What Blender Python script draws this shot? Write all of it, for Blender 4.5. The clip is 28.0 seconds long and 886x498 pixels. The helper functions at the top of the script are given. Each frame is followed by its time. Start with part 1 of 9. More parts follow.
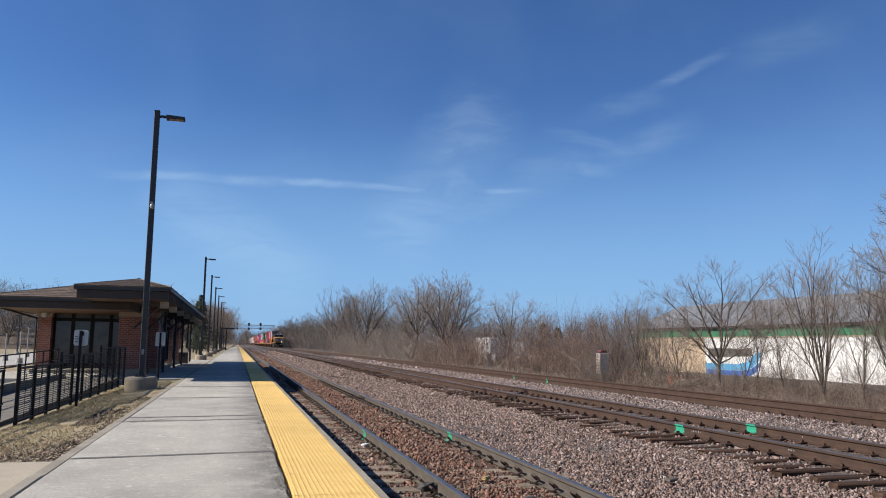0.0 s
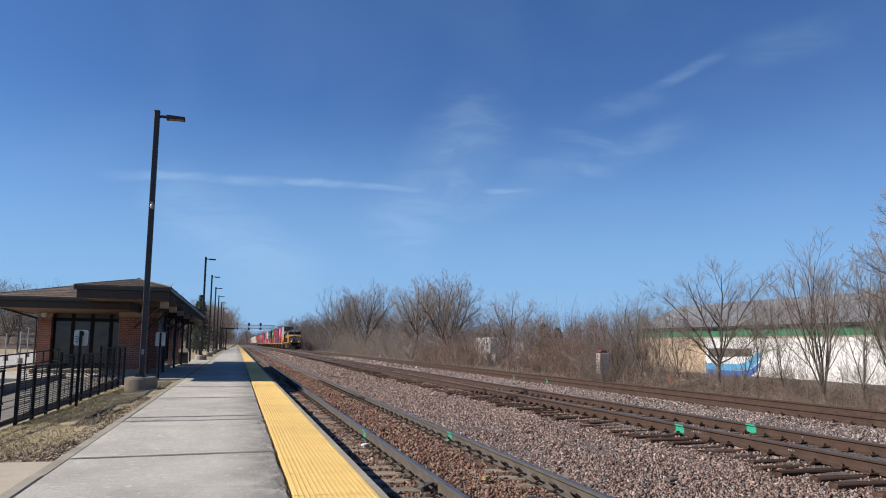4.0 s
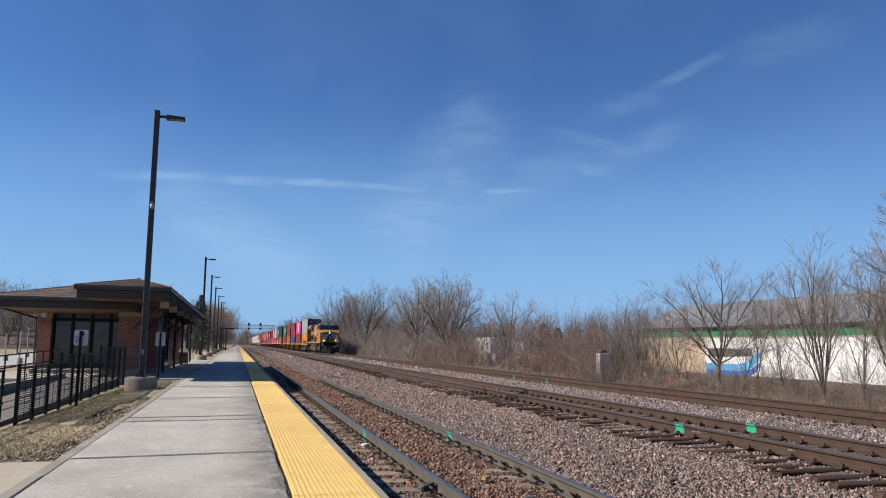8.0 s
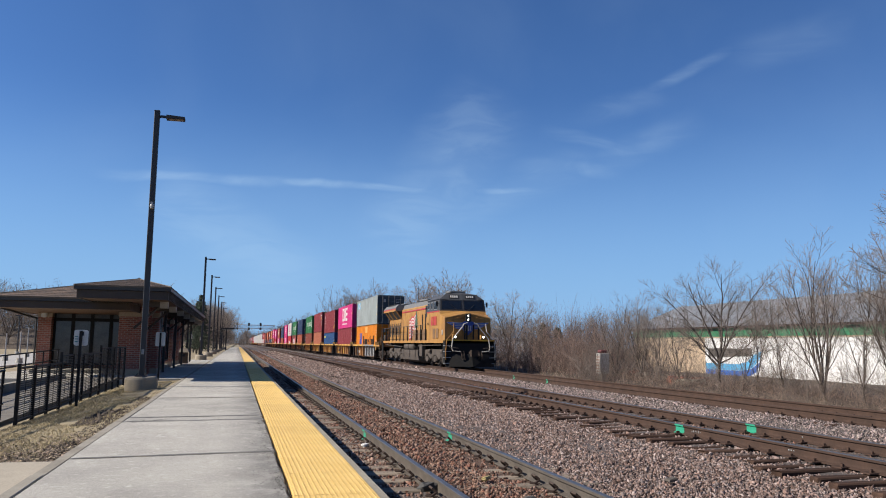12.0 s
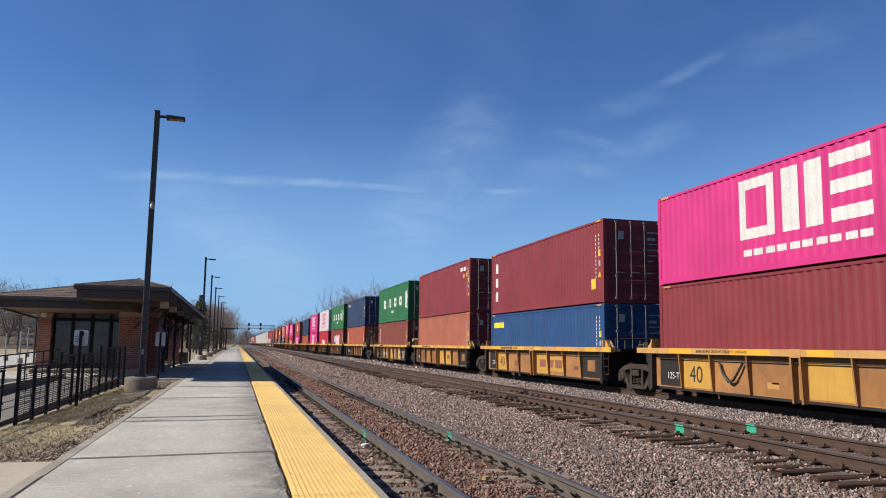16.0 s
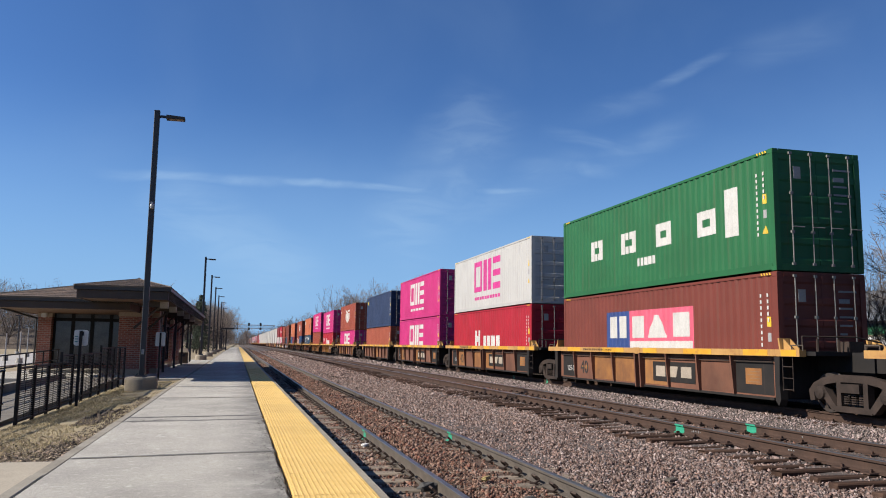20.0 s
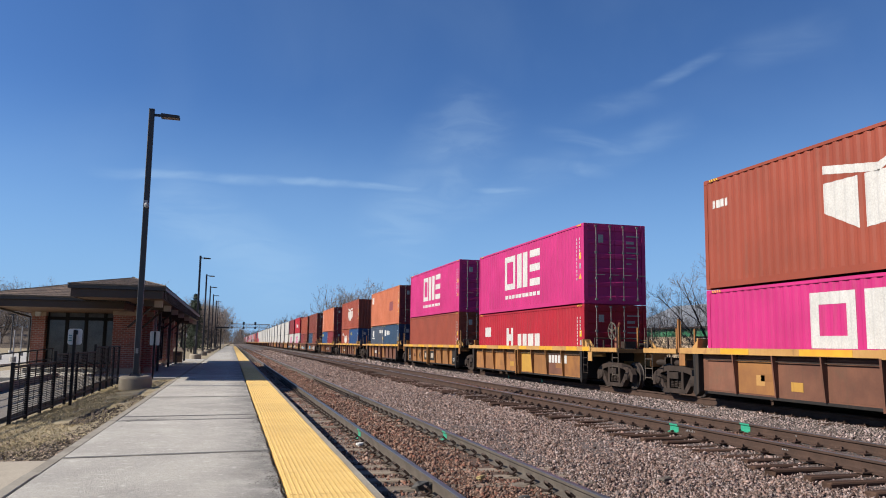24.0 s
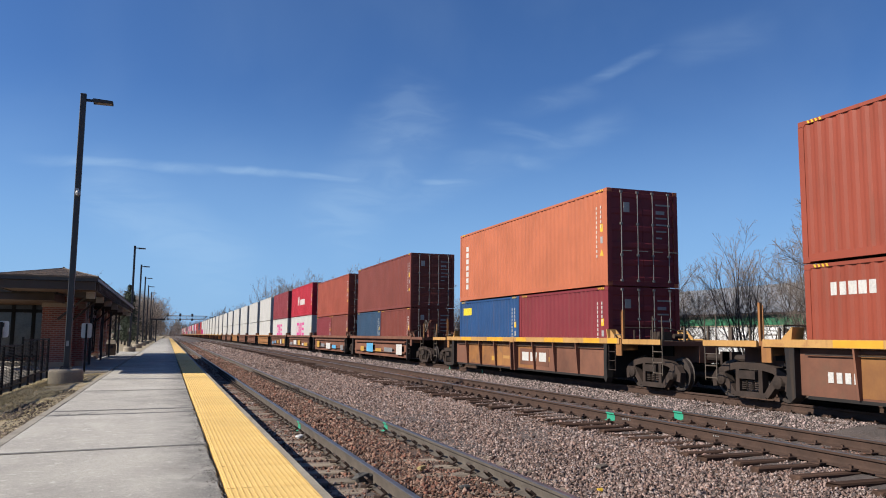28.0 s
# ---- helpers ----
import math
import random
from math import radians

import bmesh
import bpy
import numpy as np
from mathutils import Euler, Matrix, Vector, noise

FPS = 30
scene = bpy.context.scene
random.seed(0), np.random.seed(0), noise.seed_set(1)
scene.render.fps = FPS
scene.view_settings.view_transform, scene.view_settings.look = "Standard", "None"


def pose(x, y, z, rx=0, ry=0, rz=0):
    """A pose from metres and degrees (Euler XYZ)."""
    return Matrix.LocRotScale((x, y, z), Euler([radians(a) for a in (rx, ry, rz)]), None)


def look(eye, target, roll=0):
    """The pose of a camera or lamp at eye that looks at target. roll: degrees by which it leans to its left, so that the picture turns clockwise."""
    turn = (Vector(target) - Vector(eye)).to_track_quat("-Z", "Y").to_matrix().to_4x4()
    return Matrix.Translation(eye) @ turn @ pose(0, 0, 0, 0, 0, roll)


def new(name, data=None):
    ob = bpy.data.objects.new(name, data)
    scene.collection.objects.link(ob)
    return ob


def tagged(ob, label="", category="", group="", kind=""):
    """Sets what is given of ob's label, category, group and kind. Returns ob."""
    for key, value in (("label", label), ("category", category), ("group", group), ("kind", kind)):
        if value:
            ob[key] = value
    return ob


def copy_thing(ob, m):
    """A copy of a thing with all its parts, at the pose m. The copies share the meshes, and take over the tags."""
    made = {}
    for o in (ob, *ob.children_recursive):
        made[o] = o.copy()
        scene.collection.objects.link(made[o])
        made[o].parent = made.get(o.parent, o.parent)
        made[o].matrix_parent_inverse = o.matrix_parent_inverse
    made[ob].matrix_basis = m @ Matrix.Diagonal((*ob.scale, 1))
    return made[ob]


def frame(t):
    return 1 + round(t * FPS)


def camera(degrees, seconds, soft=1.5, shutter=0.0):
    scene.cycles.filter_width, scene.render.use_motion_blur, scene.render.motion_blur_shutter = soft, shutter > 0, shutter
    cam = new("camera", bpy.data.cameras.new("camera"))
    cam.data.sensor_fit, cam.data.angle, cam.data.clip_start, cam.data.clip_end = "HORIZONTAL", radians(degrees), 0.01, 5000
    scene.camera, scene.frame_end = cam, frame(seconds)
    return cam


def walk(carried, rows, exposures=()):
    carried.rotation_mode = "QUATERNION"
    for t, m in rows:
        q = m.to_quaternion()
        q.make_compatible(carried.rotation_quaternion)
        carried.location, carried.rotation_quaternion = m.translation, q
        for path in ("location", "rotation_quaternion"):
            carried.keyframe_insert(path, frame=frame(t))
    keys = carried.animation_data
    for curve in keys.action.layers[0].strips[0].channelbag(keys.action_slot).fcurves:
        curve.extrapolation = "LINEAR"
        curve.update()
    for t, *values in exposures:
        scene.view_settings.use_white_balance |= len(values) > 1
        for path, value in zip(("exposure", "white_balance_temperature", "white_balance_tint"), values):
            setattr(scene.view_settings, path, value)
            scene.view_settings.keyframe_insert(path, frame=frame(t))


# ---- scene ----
EYE = (0.0, 0.0, 1.572)
cam = camera(59.23, 28.0, soft=1.0)


def aim(yaw, pitch, roll):
    a, b = radians(yaw), radians(pitch)
    return look(EYE, (EYE[0] + math.sin(a) * math.cos(b), EYE[1] + math.cos(a) * math.cos(b), EYE[2] + math.sin(b)), roll)


walk(cam, [(t, aim(yaw, pitch, roll)) for t, yaw, pitch, roll in (
    (0.0, 14.604, 7.069, 0.761), (10.0, 14.604, 7.069, 0.761), (20.0, 14.604, 7.069, 0.761), (20.5, 14.604, 7.069, 0.761),
    (21.0, 14.738, 7.075, 0.777), (21.5, 15.025, 7.103, 0.845), (23.5, 15.08, 7.023, 0.805), (24.0, 14.967, 7.019, 0.804),
    (24.5, 14.925, 7.015, 0.79), (26.5, 14.917, 7.016, 0.79), (26.8, 15.23, 6.975, 0.70), (27.0, 15.817, 6.901, 0.54),
    (27.5, 18.205, 6.625, 0.45), (28.0, 19.286, 6.433, 0.58))])

# ---- light ----
SUN_ELEV, SUN_DIR = 36.3, Vector((5.0, 0.12, 0.0)).normalized()
sun = new("sun", bpy.data.lights.new("sun", "SUN"))
sun.data.energy, sun.data.angle, sun.data.color = 4.4, radians(0.53), (1.0, 0.91, 0.79)
sun.matrix_world = look((0, 0, 60), Vector((0, 0, 60)) + Vector((SUN_DIR.x * math.cos(radians(SUN_ELEV)), SUN_DIR.y * math.cos(radians(SUN_ELEV)), -math.sin(radians(SUN_ELEV)))))
scene.view_settings.exposure = 0.97

world = bpy.data.worlds.new("sky")
scene.world = world
world.use_nodes = True


def build_sky(nt):
    nodes, links = nt.nodes, nt.links
    nodes.clear()
    out, bg = nodes.new("ShaderNodeOutputWorld"), nodes.new("ShaderNodeBackground")
    sky = nodes.new("ShaderNodeTexSky")
    sky.sky_type, sky.sun_disc = "NISHITA", False
    sky.sun_elevation = radians(SUN_ELEV)
    sky.sun_rotation = math.atan2(-SUN_DIR.x, -SUN_DIR.y)
    sky.air_density, sky.dust_density, sky.ozone_density, sky.altitude = 1.0, 0.7, 6.5, 900
    co = nodes.new("ShaderNodeTexCoord")

    def m(op, a, b=None, c=None, clamp=False):
        n = nodes.new("ShaderNodeMath")
        n.operation, n.use_clamp = op, clamp
        for k, v in enumerate((a, b, c)):
            if isinstance(v, (int, float)):
                n.inputs[k].default_value = v
            elif v is not None:
                links.new(v, n.inputs[k])
        return n.outputs[0]

    def dot(v):
        n = nodes.new("ShaderNodeVectorMath")
        n.operation = "DOT_PRODUCT"
        links.new(wob, n.inputs[0])
        n.inputs[1].default_value = v
        return n.outputs["Value"]

    def noise_tex(scale, detail, vec=None, dist=0.0):
        n = nodes.new("ShaderNodeTexNoise")
        n.inputs["Scale"].default_value, n.inputs["Detail"].default_value, n.inputs["Distortion"].default_value = scale, detail, dist
        links.new(vec if vec is not None else co.outputs["Generated"], n.inputs["Vector"])
        return n

    def smooth(v, lo, hi):
        n = nodes.new("ShaderNodeMapRange")
        n.interpolation_type = "SMOOTHSTEP"
        links.new(v, n.inputs[0])
        n.inputs[1].default_value, n.inputs[2].default_value = lo, hi
        return n.outputs[0]

    # a little wobble, so that the streaks of cirrus are not ruled lines
    wn = noise_tex(9.0, 3.0)
    sc = nodes.new("ShaderNodeVectorMath")
    sc.operation = "MULTIPLY_ADD"
    links.new(wn.outputs["Color"], sc.inputs[0])
    sc.inputs[1].default_value = (0.02, 0.02, 0.02)
    ad = nodes.new("ShaderNodeVectorMath")
    ad.operation = "ADD"
    links.new(co.outputs["Generated"], sc.inputs[2])
    links.new(sc.outputs[0], ad.inputs[0])
    ad.inputs[1].default_value = (-0.01, -0.01, -0.01)
    wob = ad.outputs[0]
    squash = nodes.new("ShaderNodeVectorMath")
    squash.operation = "MULTIPLY"
    links.new(wob, squash.inputs[0])
    squash.inputs[1].default_value = (0.45, 0.45, 1.6)
    fine = noise_tex(24.0, 7.0, squash.outputs[0], 1.2).outputs[0]
    broad = noise_tex(5.0, 4.0, wob, 0.4).outputs[0]
    total = None
    for az0, el0, az1, el1, width, amount in CIRRUS:
        p, q = (Vector((math.sin(radians(az)) * math.cos(radians(el)), math.cos(radians(az)) * math.cos(radians(el)), math.sin(radians(el)))) for az, el in ((az0, el0), (az1, el1)))
        n = p.cross(q).normalized()
        along = n.cross(p).normalized()
        end = math.acos(p.dot(q))
        off = m("ABSOLUTE", dot(n))
        ang = m("ARCTAN2", dot(along), dot(p))
        body = smooth(off, width, width * 0.1)
        run = m("MULTIPLY", smooth(ang, -0.03, 0.035), smooth(ang, end + 0.03, end - 0.035))
        grain = smooth(fine, 0.30, 0.72)
        w = m("MULTIPLY", m("MULTIPLY", body, run), m("MULTIPLY_ADD", grain, amount * 0.65, amount * 0.3))
        total = w if total is None else m("MAXIMUM", total, w)
    veil = m("MULTIPLY", smooth(broad, 0.42, 0.8), 0.035)
    total = m("ADD", total, veil, clamp=True)
    mix = nodes.new("ShaderNodeMix")
    mix.data_type = "RGBA"
    links.new(total, mix.inputs[0])
    tone = nodes.new("ShaderNodeMix")
    tone.data_type, tone.blend_type = "RGBA", "MULTIPLY"
    tone.inputs[0].default_value, tone.inputs[7].default_value = 1.0, (0.75, 0.965, 1.21, 1)
    links.new(sky.outputs[0], tone.inputs[6])
    # paler towards the horizon
    up = nodes.new("ShaderNodeSeparateXYZ")
    links.new(co.outputs["Generated"], up.inputs[0])
    haze = nodes.new("ShaderNodeMix")
    haze.data_type = "RGBA"
    links.new(m("MULTIPLY", smooth(up.outputs[2], 0.32, 0.0), 0.8), haze.inputs[0])
    # brighter towards the sun's side
    side = nodes.new("ShaderNodeVectorMath")
    side.operation = "SCALE"
    links.new(tone.outputs[2], side.inputs[0])
    links.new(m("MULTIPLY_ADD", up.outputs[0], -0.19, 1.03), side.inputs["Scale"])
    links.new(side.outputs[0], haze.inputs[6])
    haze.inputs[7].default_value = (2.9, 5.25, 8.6, 1)
    links.new(haze.outputs[2], mix.inputs[6])
    mix.inputs[7].default_value = (6.2, 8.3, 10.2, 1)
    links.new(mix.outputs[2], bg.inputs[0])
    bg.inputs[1].default_value = 0.05
    links.new(bg.outputs[0], out.inputs[0])


# streaks of cirrus: bearing and height in degrees of both ends, half width, amount
CIRRUS = ((-8.8, 11.35, 2.7, 11.6, 0.010, 0.24), (2.7, 11.6, 14.0, 11.3, 0.007, 0.27), (17.6, 11.5, 21.4, 11.45, 0.007, 0.26), (16.6, 10.4, 18.8, 10.55, 0.007, 0.16), (20.4, 13.1, 26.5, 12.65, 0.014, 0.17),
          (22.8, 15.3, 27.6, 14.3, 0.012, 0.13), (26.0, 13.2, 32.4, 15.6, 0.026, 0.11), (25.0, 16.6, 30.4, 17.8, 0.02, 0.09), (30.2, 18.4, 34.7, 20.1, 0.010, 0.19), (36.0, 20.0, 42.3, 20.6, 0.03, 0.08),
          (10.6, 7.0, 18.2, 17.6, 0.075, 0.15), (-6.0, 10.6, 4.8, 4.4, 0.06, 0.15), (13.0, 8.5, 25.5, 13.5, 0.03, 0.09))
build_sky(world.node_tree)

# ---- materials ----
MATS = {}
TONE = 0.765


def surf(name, col, col2=None, rough=0.7, metal=0.0, scale=2.0, fine=30.0, bump=0.15, bump_dist=0.01, rnd=0.0, island=0.0,
         stain=None, stain_amt=0.5, stain_scale=1.2, stretch=(1, 1, 1), streak=0.0, glow=0.0, spec=0.5, speck=0.0, grit=0.35, alt=None, edge=None):
    """A procedural surface: two tones on a coarse noise, a fine grain with relief, stains, and a tone per object or island."""
    if not glow:
        col = tuple(v * TONE for v in col)
        col2 = col2 and tuple(v * TONE for v in col2)
        stain = stain and tuple(v * TONE for v in stain)
    mat = bpy.data.materials.new(name)
    mat.use_nodes = True
    nt = mat.node_tree
    N, L = nt.nodes, nt.links
    bsdf = N["Principled BSDF"]
    co = N.new("ShaderNodeTexCoord")
    mp = N.new("ShaderNodeMapping")
    mp.inputs["Scale"].default_value = stretch
    L.new(co.outputs["Object"], mp.inputs[0])

    def nz(sc, det=4.0, rough_=0.55, vec=None):
        n = N.new("ShaderNodeTexNoise")
        n.inputs["Scale"].default_value, n.inputs["Detail"].default_value, n.inputs["Roughness"].default_value = sc, det, rough_
        L.new(vec or mp.outputs[0], n.inputs["Vector"])
        return n.outputs[0]

    def ramp(v, lo, hi):
        n = N.new("ShaderNodeMapRange")
        n.inputs[1].default_value, n.inputs[2].default_value = lo, hi
        L.new(v, n.inputs[0])
        return n.outputs[0]

    def mixc(f, a, b, mode="MIX"):
        n = N.new("ShaderNodeMix")
        n.data_type, n.blend_type = "RGBA", mode
        for sock, v in ((n.inputs[0], f), (n.inputs[6], a), (n.inputs[7], b)):
            if isinstance(v, float):
                sock.default_value = v
            elif isinstance(v, tuple):
                sock.default_value = (*v[:3], 1)
            else:
                L.new(v, sock)
        return n.outputs[2]

    if col2 is None:
        col2 = tuple(c * 0.78 for c in col)
    coarse, grain = nz(scale), nz(fine, 5.0, 0.65)
    c = mixc(ramp(coarse, 0.35, 0.68), tuple(col), tuple(col2))
    c = mixc(ramp(grain, 0.3, 0.75), c, mixc(grit, c, (0.0, 0.0, 0.0)))
    if stain:
        c = mixc(ramp(nz(stain_scale, 6.0, 0.7), 0.72 - 0.3 * stain_amt, 0.78), c, tuple(stain))
    if speck:
        c = mixc(ramp(nz(140.0, 3.0, 0.6), 0.52, 0.66), c, mixc(speck, c, (0.12, 0.11, 0.10)))
        c = mixc(ramp(nz(9.0, 6.0, 0.75), 0.56, 0.74), c, mixc(0.6, c, (0.70, 0.68, 0.62)))
    if streak:
        mp2 = N.new("ShaderNodeMapping")
        mp2.inputs["Scale"].default_value = (6.0, 6.0, 0.35)
        L.new(co.outputs["Object"], mp2.inputs[0])
        c = mixc(ramp(nz(1.3, 5.0, 0.7, mp2.outputs[0]), 0.60 - 0.1 * streak, 0.85), c, mixc(0.55, c, (0.07, 0.045, 0.03)))
    if edge:
        # worn strip with bare aggregate along one edge
        sx = N.new("ShaderNodeSeparateXYZ")
        L.new(co.outputs["Object"], sx.inputs[0])
        w = N.new("ShaderNodeMath")
        w.operation = "MULTIPLY"
        L.new(ramp(sx.outputs[0], edge[0], edge[1]), w.inputs[0])
        L.new(ramp(nz(2.3, 6.0, 0.7), 0.34, 0.56), w.inputs[1])
        w2 = N.new("ShaderNodeMath")
        w2.operation = "MULTIPLY"
        L.new(w.outputs[0], w2.inputs[0])
        L.new(ramp(nz(60.0, 3.0, 0.7), 0.36, 0.5), w2.inputs[1])
        c = mixc(w2.outputs[0], c, edge[2])
    if alt:
        geo = N.new("ShaderNodeNewGeometry")
        h = N.new("ShaderNodeMath")
        h.operation = "MULTIPLY"
        h.inputs[1].default_value = 37.7
        L.new(geo.outputs["Random Per Island"], h.inputs[0])
        fr = N.new("ShaderNodeMath")
        fr.operation = "FRACT"
        L.new(h.outputs[0], fr.inputs[0])
        for k, tone in enumerate(alt):
            c = mixc(ramp(fr.outputs[0], 0.45 + 0.3 * k, 0.47 + 0.3 * k), c, tuple(tone))
    if rnd or island:
        v = N.new("ShaderNodeObjectInfo").outputs["Random"] if rnd else N.new("ShaderNodeNewGeometry").outputs["Random Per Island"]
        amt = rnd or island
        hs = N.new("ShaderNodeHueSaturation")
        mr = N.new("ShaderNodeMapRange")
        mr.inputs[3].default_value, mr.inputs[4].default_value = 1.0 - amt, 1.0 + amt
        L.new(v, mr.inputs[0])
        L.new(mr.outputs[0], hs.inputs["Value"])
        L.new(c, hs.inputs["Color"])
        c = hs.outputs[0]
    L.new(c, bsdf.inputs["Base Color"])
    rr = N.new("ShaderNodeMapRange")
    rr.inputs[3].default_value, rr.inputs[4].default_value = max(0.05, rough - 0.12), min(1.0, rough + 0.12)
    L.new(coarse, rr.inputs[0])
    L.new(rr.outputs[0], bsdf.inputs["Roughness"])
    bsdf.inputs["Metallic"].default_value = metal
    bsdf.inputs["Specular IOR Level"].default_value = spec
    if bump:
        b = N.new("ShaderNodeBump")
        b.inputs["Strength"].default_value, b.inputs["Distance"].default_value = bump, bump_dist
        L.new(grain, b.inputs["Height"])
        L.new(b.outputs[0], bsdf.inputs["Normal"])
    if glow:
        bsdf.inputs["Emission Color"].default_value = (*col, 1)
        bsdf.inputs["Emission Strength"].default_value = glow
    MATS[name] = mat
    return mat


concrete = surf("platform concrete", (0.575, 0.55, 0.485), (0.44, 0.42, 0.375), rough=0.9, scale=0.9, fine=48, bump=0.9, bump_dist=0.012, stain=(0.27, 0.255, 0.225), stain_amt=0.5, stain_scale=1.7, rnd=0.06, speck=0.8, edge=(-0.15, 0.42, (0.12, 0.115, 0.105)))
concrete_tan = surf("tan concrete", (0.50, 0.44, 0.34), (0.42, 0.37, 0.29), rough=0.9, fine=50, bump=0.4)
concrete_old = surf("weathered concrete", (0.36, 0.33, 0.27), (0.27, 0.24, 0.19), rough=0.92, fine=40, bump=0.5, stain=(0.15, 0.13, 0.1), stain_amt=0.4, stain_scale=3)
footing_tan = surf("tan weathered footing concrete", (0.40, 0.34, 0.255), (0.30, 0.255, 0.19), rough=0.9, fine=40, bump=0.4, stain=(0.2, 0.165, 0.12), stain_amt=0.4, stain_scale=3)
ramp_grey = surf("stained ramp concrete", (0.22, 0.20, 0.17), (0.15, 0.135, 0.115), rough=0.92, fine=40, bump=0.5, stain=(0.10, 0.085, 0.065), stain_amt=0.5, stain_scale=1.5)
joint_dark = surf("dark joint grey", (0.17, 0.165, 0.155), (0.11, 0.105, 0.10), rough=0.95, scale=3)
joint_tar = surf("joint tar", (0.07, 0.068, 0.065), rough=0.9)
tactile = surf("tactile yellow", (0.90, 0.61, 0.20), (0.82, 0.54, 0.16), rough=0.75, scale=1.6, fine=60, bump=0.2, rnd=0.05, stain=(0.45, 0.30, 0.10), stain_amt=0.12, stain_scale=5)
ballast_grey = surf("grey ballast bed", (0.13, 0.104, 0.094), (0.075, 0.062, 0.056), rough=0.95, scale=1.5, fine=22, bump=1.0, bump_dist=0.04, stain=(0.30, 0.26, 0.24), stain_amt=0.5, stain_scale=17)
ballast_red = surf("rusty ballast bed", (0.13, 0.075, 0.05), (0.08, 0.05, 0.036), rough=0.95, scale=1.5, fine=22, bump=1.0, bump_dist=0.04, stain=(0.22, 0.14, 0.10), stain_amt=0.5, stain_scale=17)
stone_pink = surf("crushed stone", (0.248, 0.182, 0.160), (0.165, 0.12, 0.105), rough=0.9, scale=3, fine=60, grit=0.04, bump=0.0, spec=0.15, island=0.75, alt=((0.195, 0.158, 0.146), (0.145, 0.096, 0.08)))
stone_rust = surf("rusty crushed stone", (0.20, 0.123, 0.092), (0.135, 0.083, 0.063), rough=0.9, scale=3, fine=60, grit=0.04, bump=0.0, spec=0.15, island=0.7, alt=((0.165, 0.112, 0.09), (0.12, 0.056, 0.04)))
stone_light = surf("pale crushed stone", (0.238, 0.20, 0.184), (0.16, 0.134, 0.124), rough=0.9, scale=3, fine=60, grit=0.04, bump=0.0, spec=0.15, island=0.75, alt=((0.24, 0.185, 0.175), (0.17, 0.13, 0.12)))
rail_side = surf("rusty rail steel", (0.085, 0.05, 0.036), (0.058, 0.036, 0.027), rough=0.8, metal=0.05, spec=0.25, scale=3, fine=30, bump=0.2, stain=(0.10, 0.062, 0.042), stain_amt=0.4)
rail_grey = surf("weathered grey rail steel", (0.135, 0.115, 0.095), (0.09, 0.076, 0.064), rough=0.75, metal=0.05, spec=0.3, scale=3, fine=30, bump=0.15, stain=(0.10, 0.066, 0.045), stain_amt=0.35)
rail_top = surf("polished rail head", (0.21, 0.21, 0.22), (0.155, 0.155, 0.16), rough=0.42, metal=0.7, scale=2, fine=20, bump=0.05)
tie_old = surf("weathered grey tie", (0.30, 0.245, 0.185), (0.19, 0.15, 0.115), rough=0.92, scale=3, fine=28, bump=0.6, rnd=0.2, stretch=(0.3, 3, 3))
tie_rust = surf("rust stained wooden tie", (0.10, 0.060, 0.043), (0.05, 0.032, 0.025), rough=0.92, scale=3, fine=28, bump=0.6, rnd=0.3, spec=0.1, stretch=(0.3, 3, 3))
clip_iron = surf("dark iron fastener", (0.06, 0.038, 0.029), rough=0.7, metal=0.5, fine=60)
green_paint = surf("green marker paint", (0.028, 0.36, 0.22), (0.024, 0.30, 0.18), rough=0.6, fine=40)
dirt = surf("bare soil", (0.13, 0.098, 0.072), (0.085, 0.065, 0.05), rough=0.95, scale=0.6, fine=14, bump=0.8, bump_dist=0.04, stain=(0.20, 0.155, 0.105), stain_amt=0.4, stain_scale=4)
grit_dark = surf("dark exposed grit", (0.27, 0.255, 0.23), (0.18, 0.17, 0.15), rough=0.95, bump=0.0, island=0.7)
clod = surf("dark crumbled soil", (0.105, 0.078, 0.056), (0.07, 0.052, 0.04), rough=0.95, bump=0.0, island=0.6)
lawn = surf("dormant grass soil", (0.37, 0.305, 0.185), (0.28, 0.225, 0.14), rough=0.95, scale=0.9, fine=60, bump=0.35, bump_dist=0.03, stain=(0.12, 0.085, 0.06), stain_amt=0.45, stain_scale=1.3)
blade = surf("dormant grass blades", (0.54, 0.445, 0.25), (0.39, 0.315, 0.18), rough=0.85, island=0.35)
litter = surf("dry leaf litter", (0.34, 0.27, 0.20), (0.2, 0.14, 0.10), rough=0.95, island=0.95)
lot = surf("pale parking lot", (0.50, 0.48, 0.45), (0.43, 0.415, 0.39), rough=0.9, scale=0.2, fine=8, bump=0.2)
bark = surf("grey brown bark", (0.11, 0.086, 0.07), (0.06, 0.047, 0.04), rough=0.95, scale=4, fine=25, bump=0.7, bump_dist=0.02, rnd=0.15)
twigs = surf("bare twigs", (0.34, 0.275, 0.23), (0.235, 0.19, 0.16), rough=0.9, rnd=0.2)
twigs_near = surf("grey brown bare twigs", (0.30, 0.245, 0.21), (0.20, 0.163, 0.142), rough=0.9, rnd=0.2)
twigs_red = surf("reddish bare brush", (0.32, 0.22, 0.178), (0.19, 0.135, 0.112), rough=0.9, island=0.7)
twigs_far = surf("hazy bare woods", (0.24, 0.20, 0.178), (0.165, 0.14, 0.125), rough=0.9, island=0.5)
twigs_pale = surf("bleached dead stems", (0.60, 0.54, 0.47), (0.48, 0.42, 0.36), rough=0.9, island=0.3)
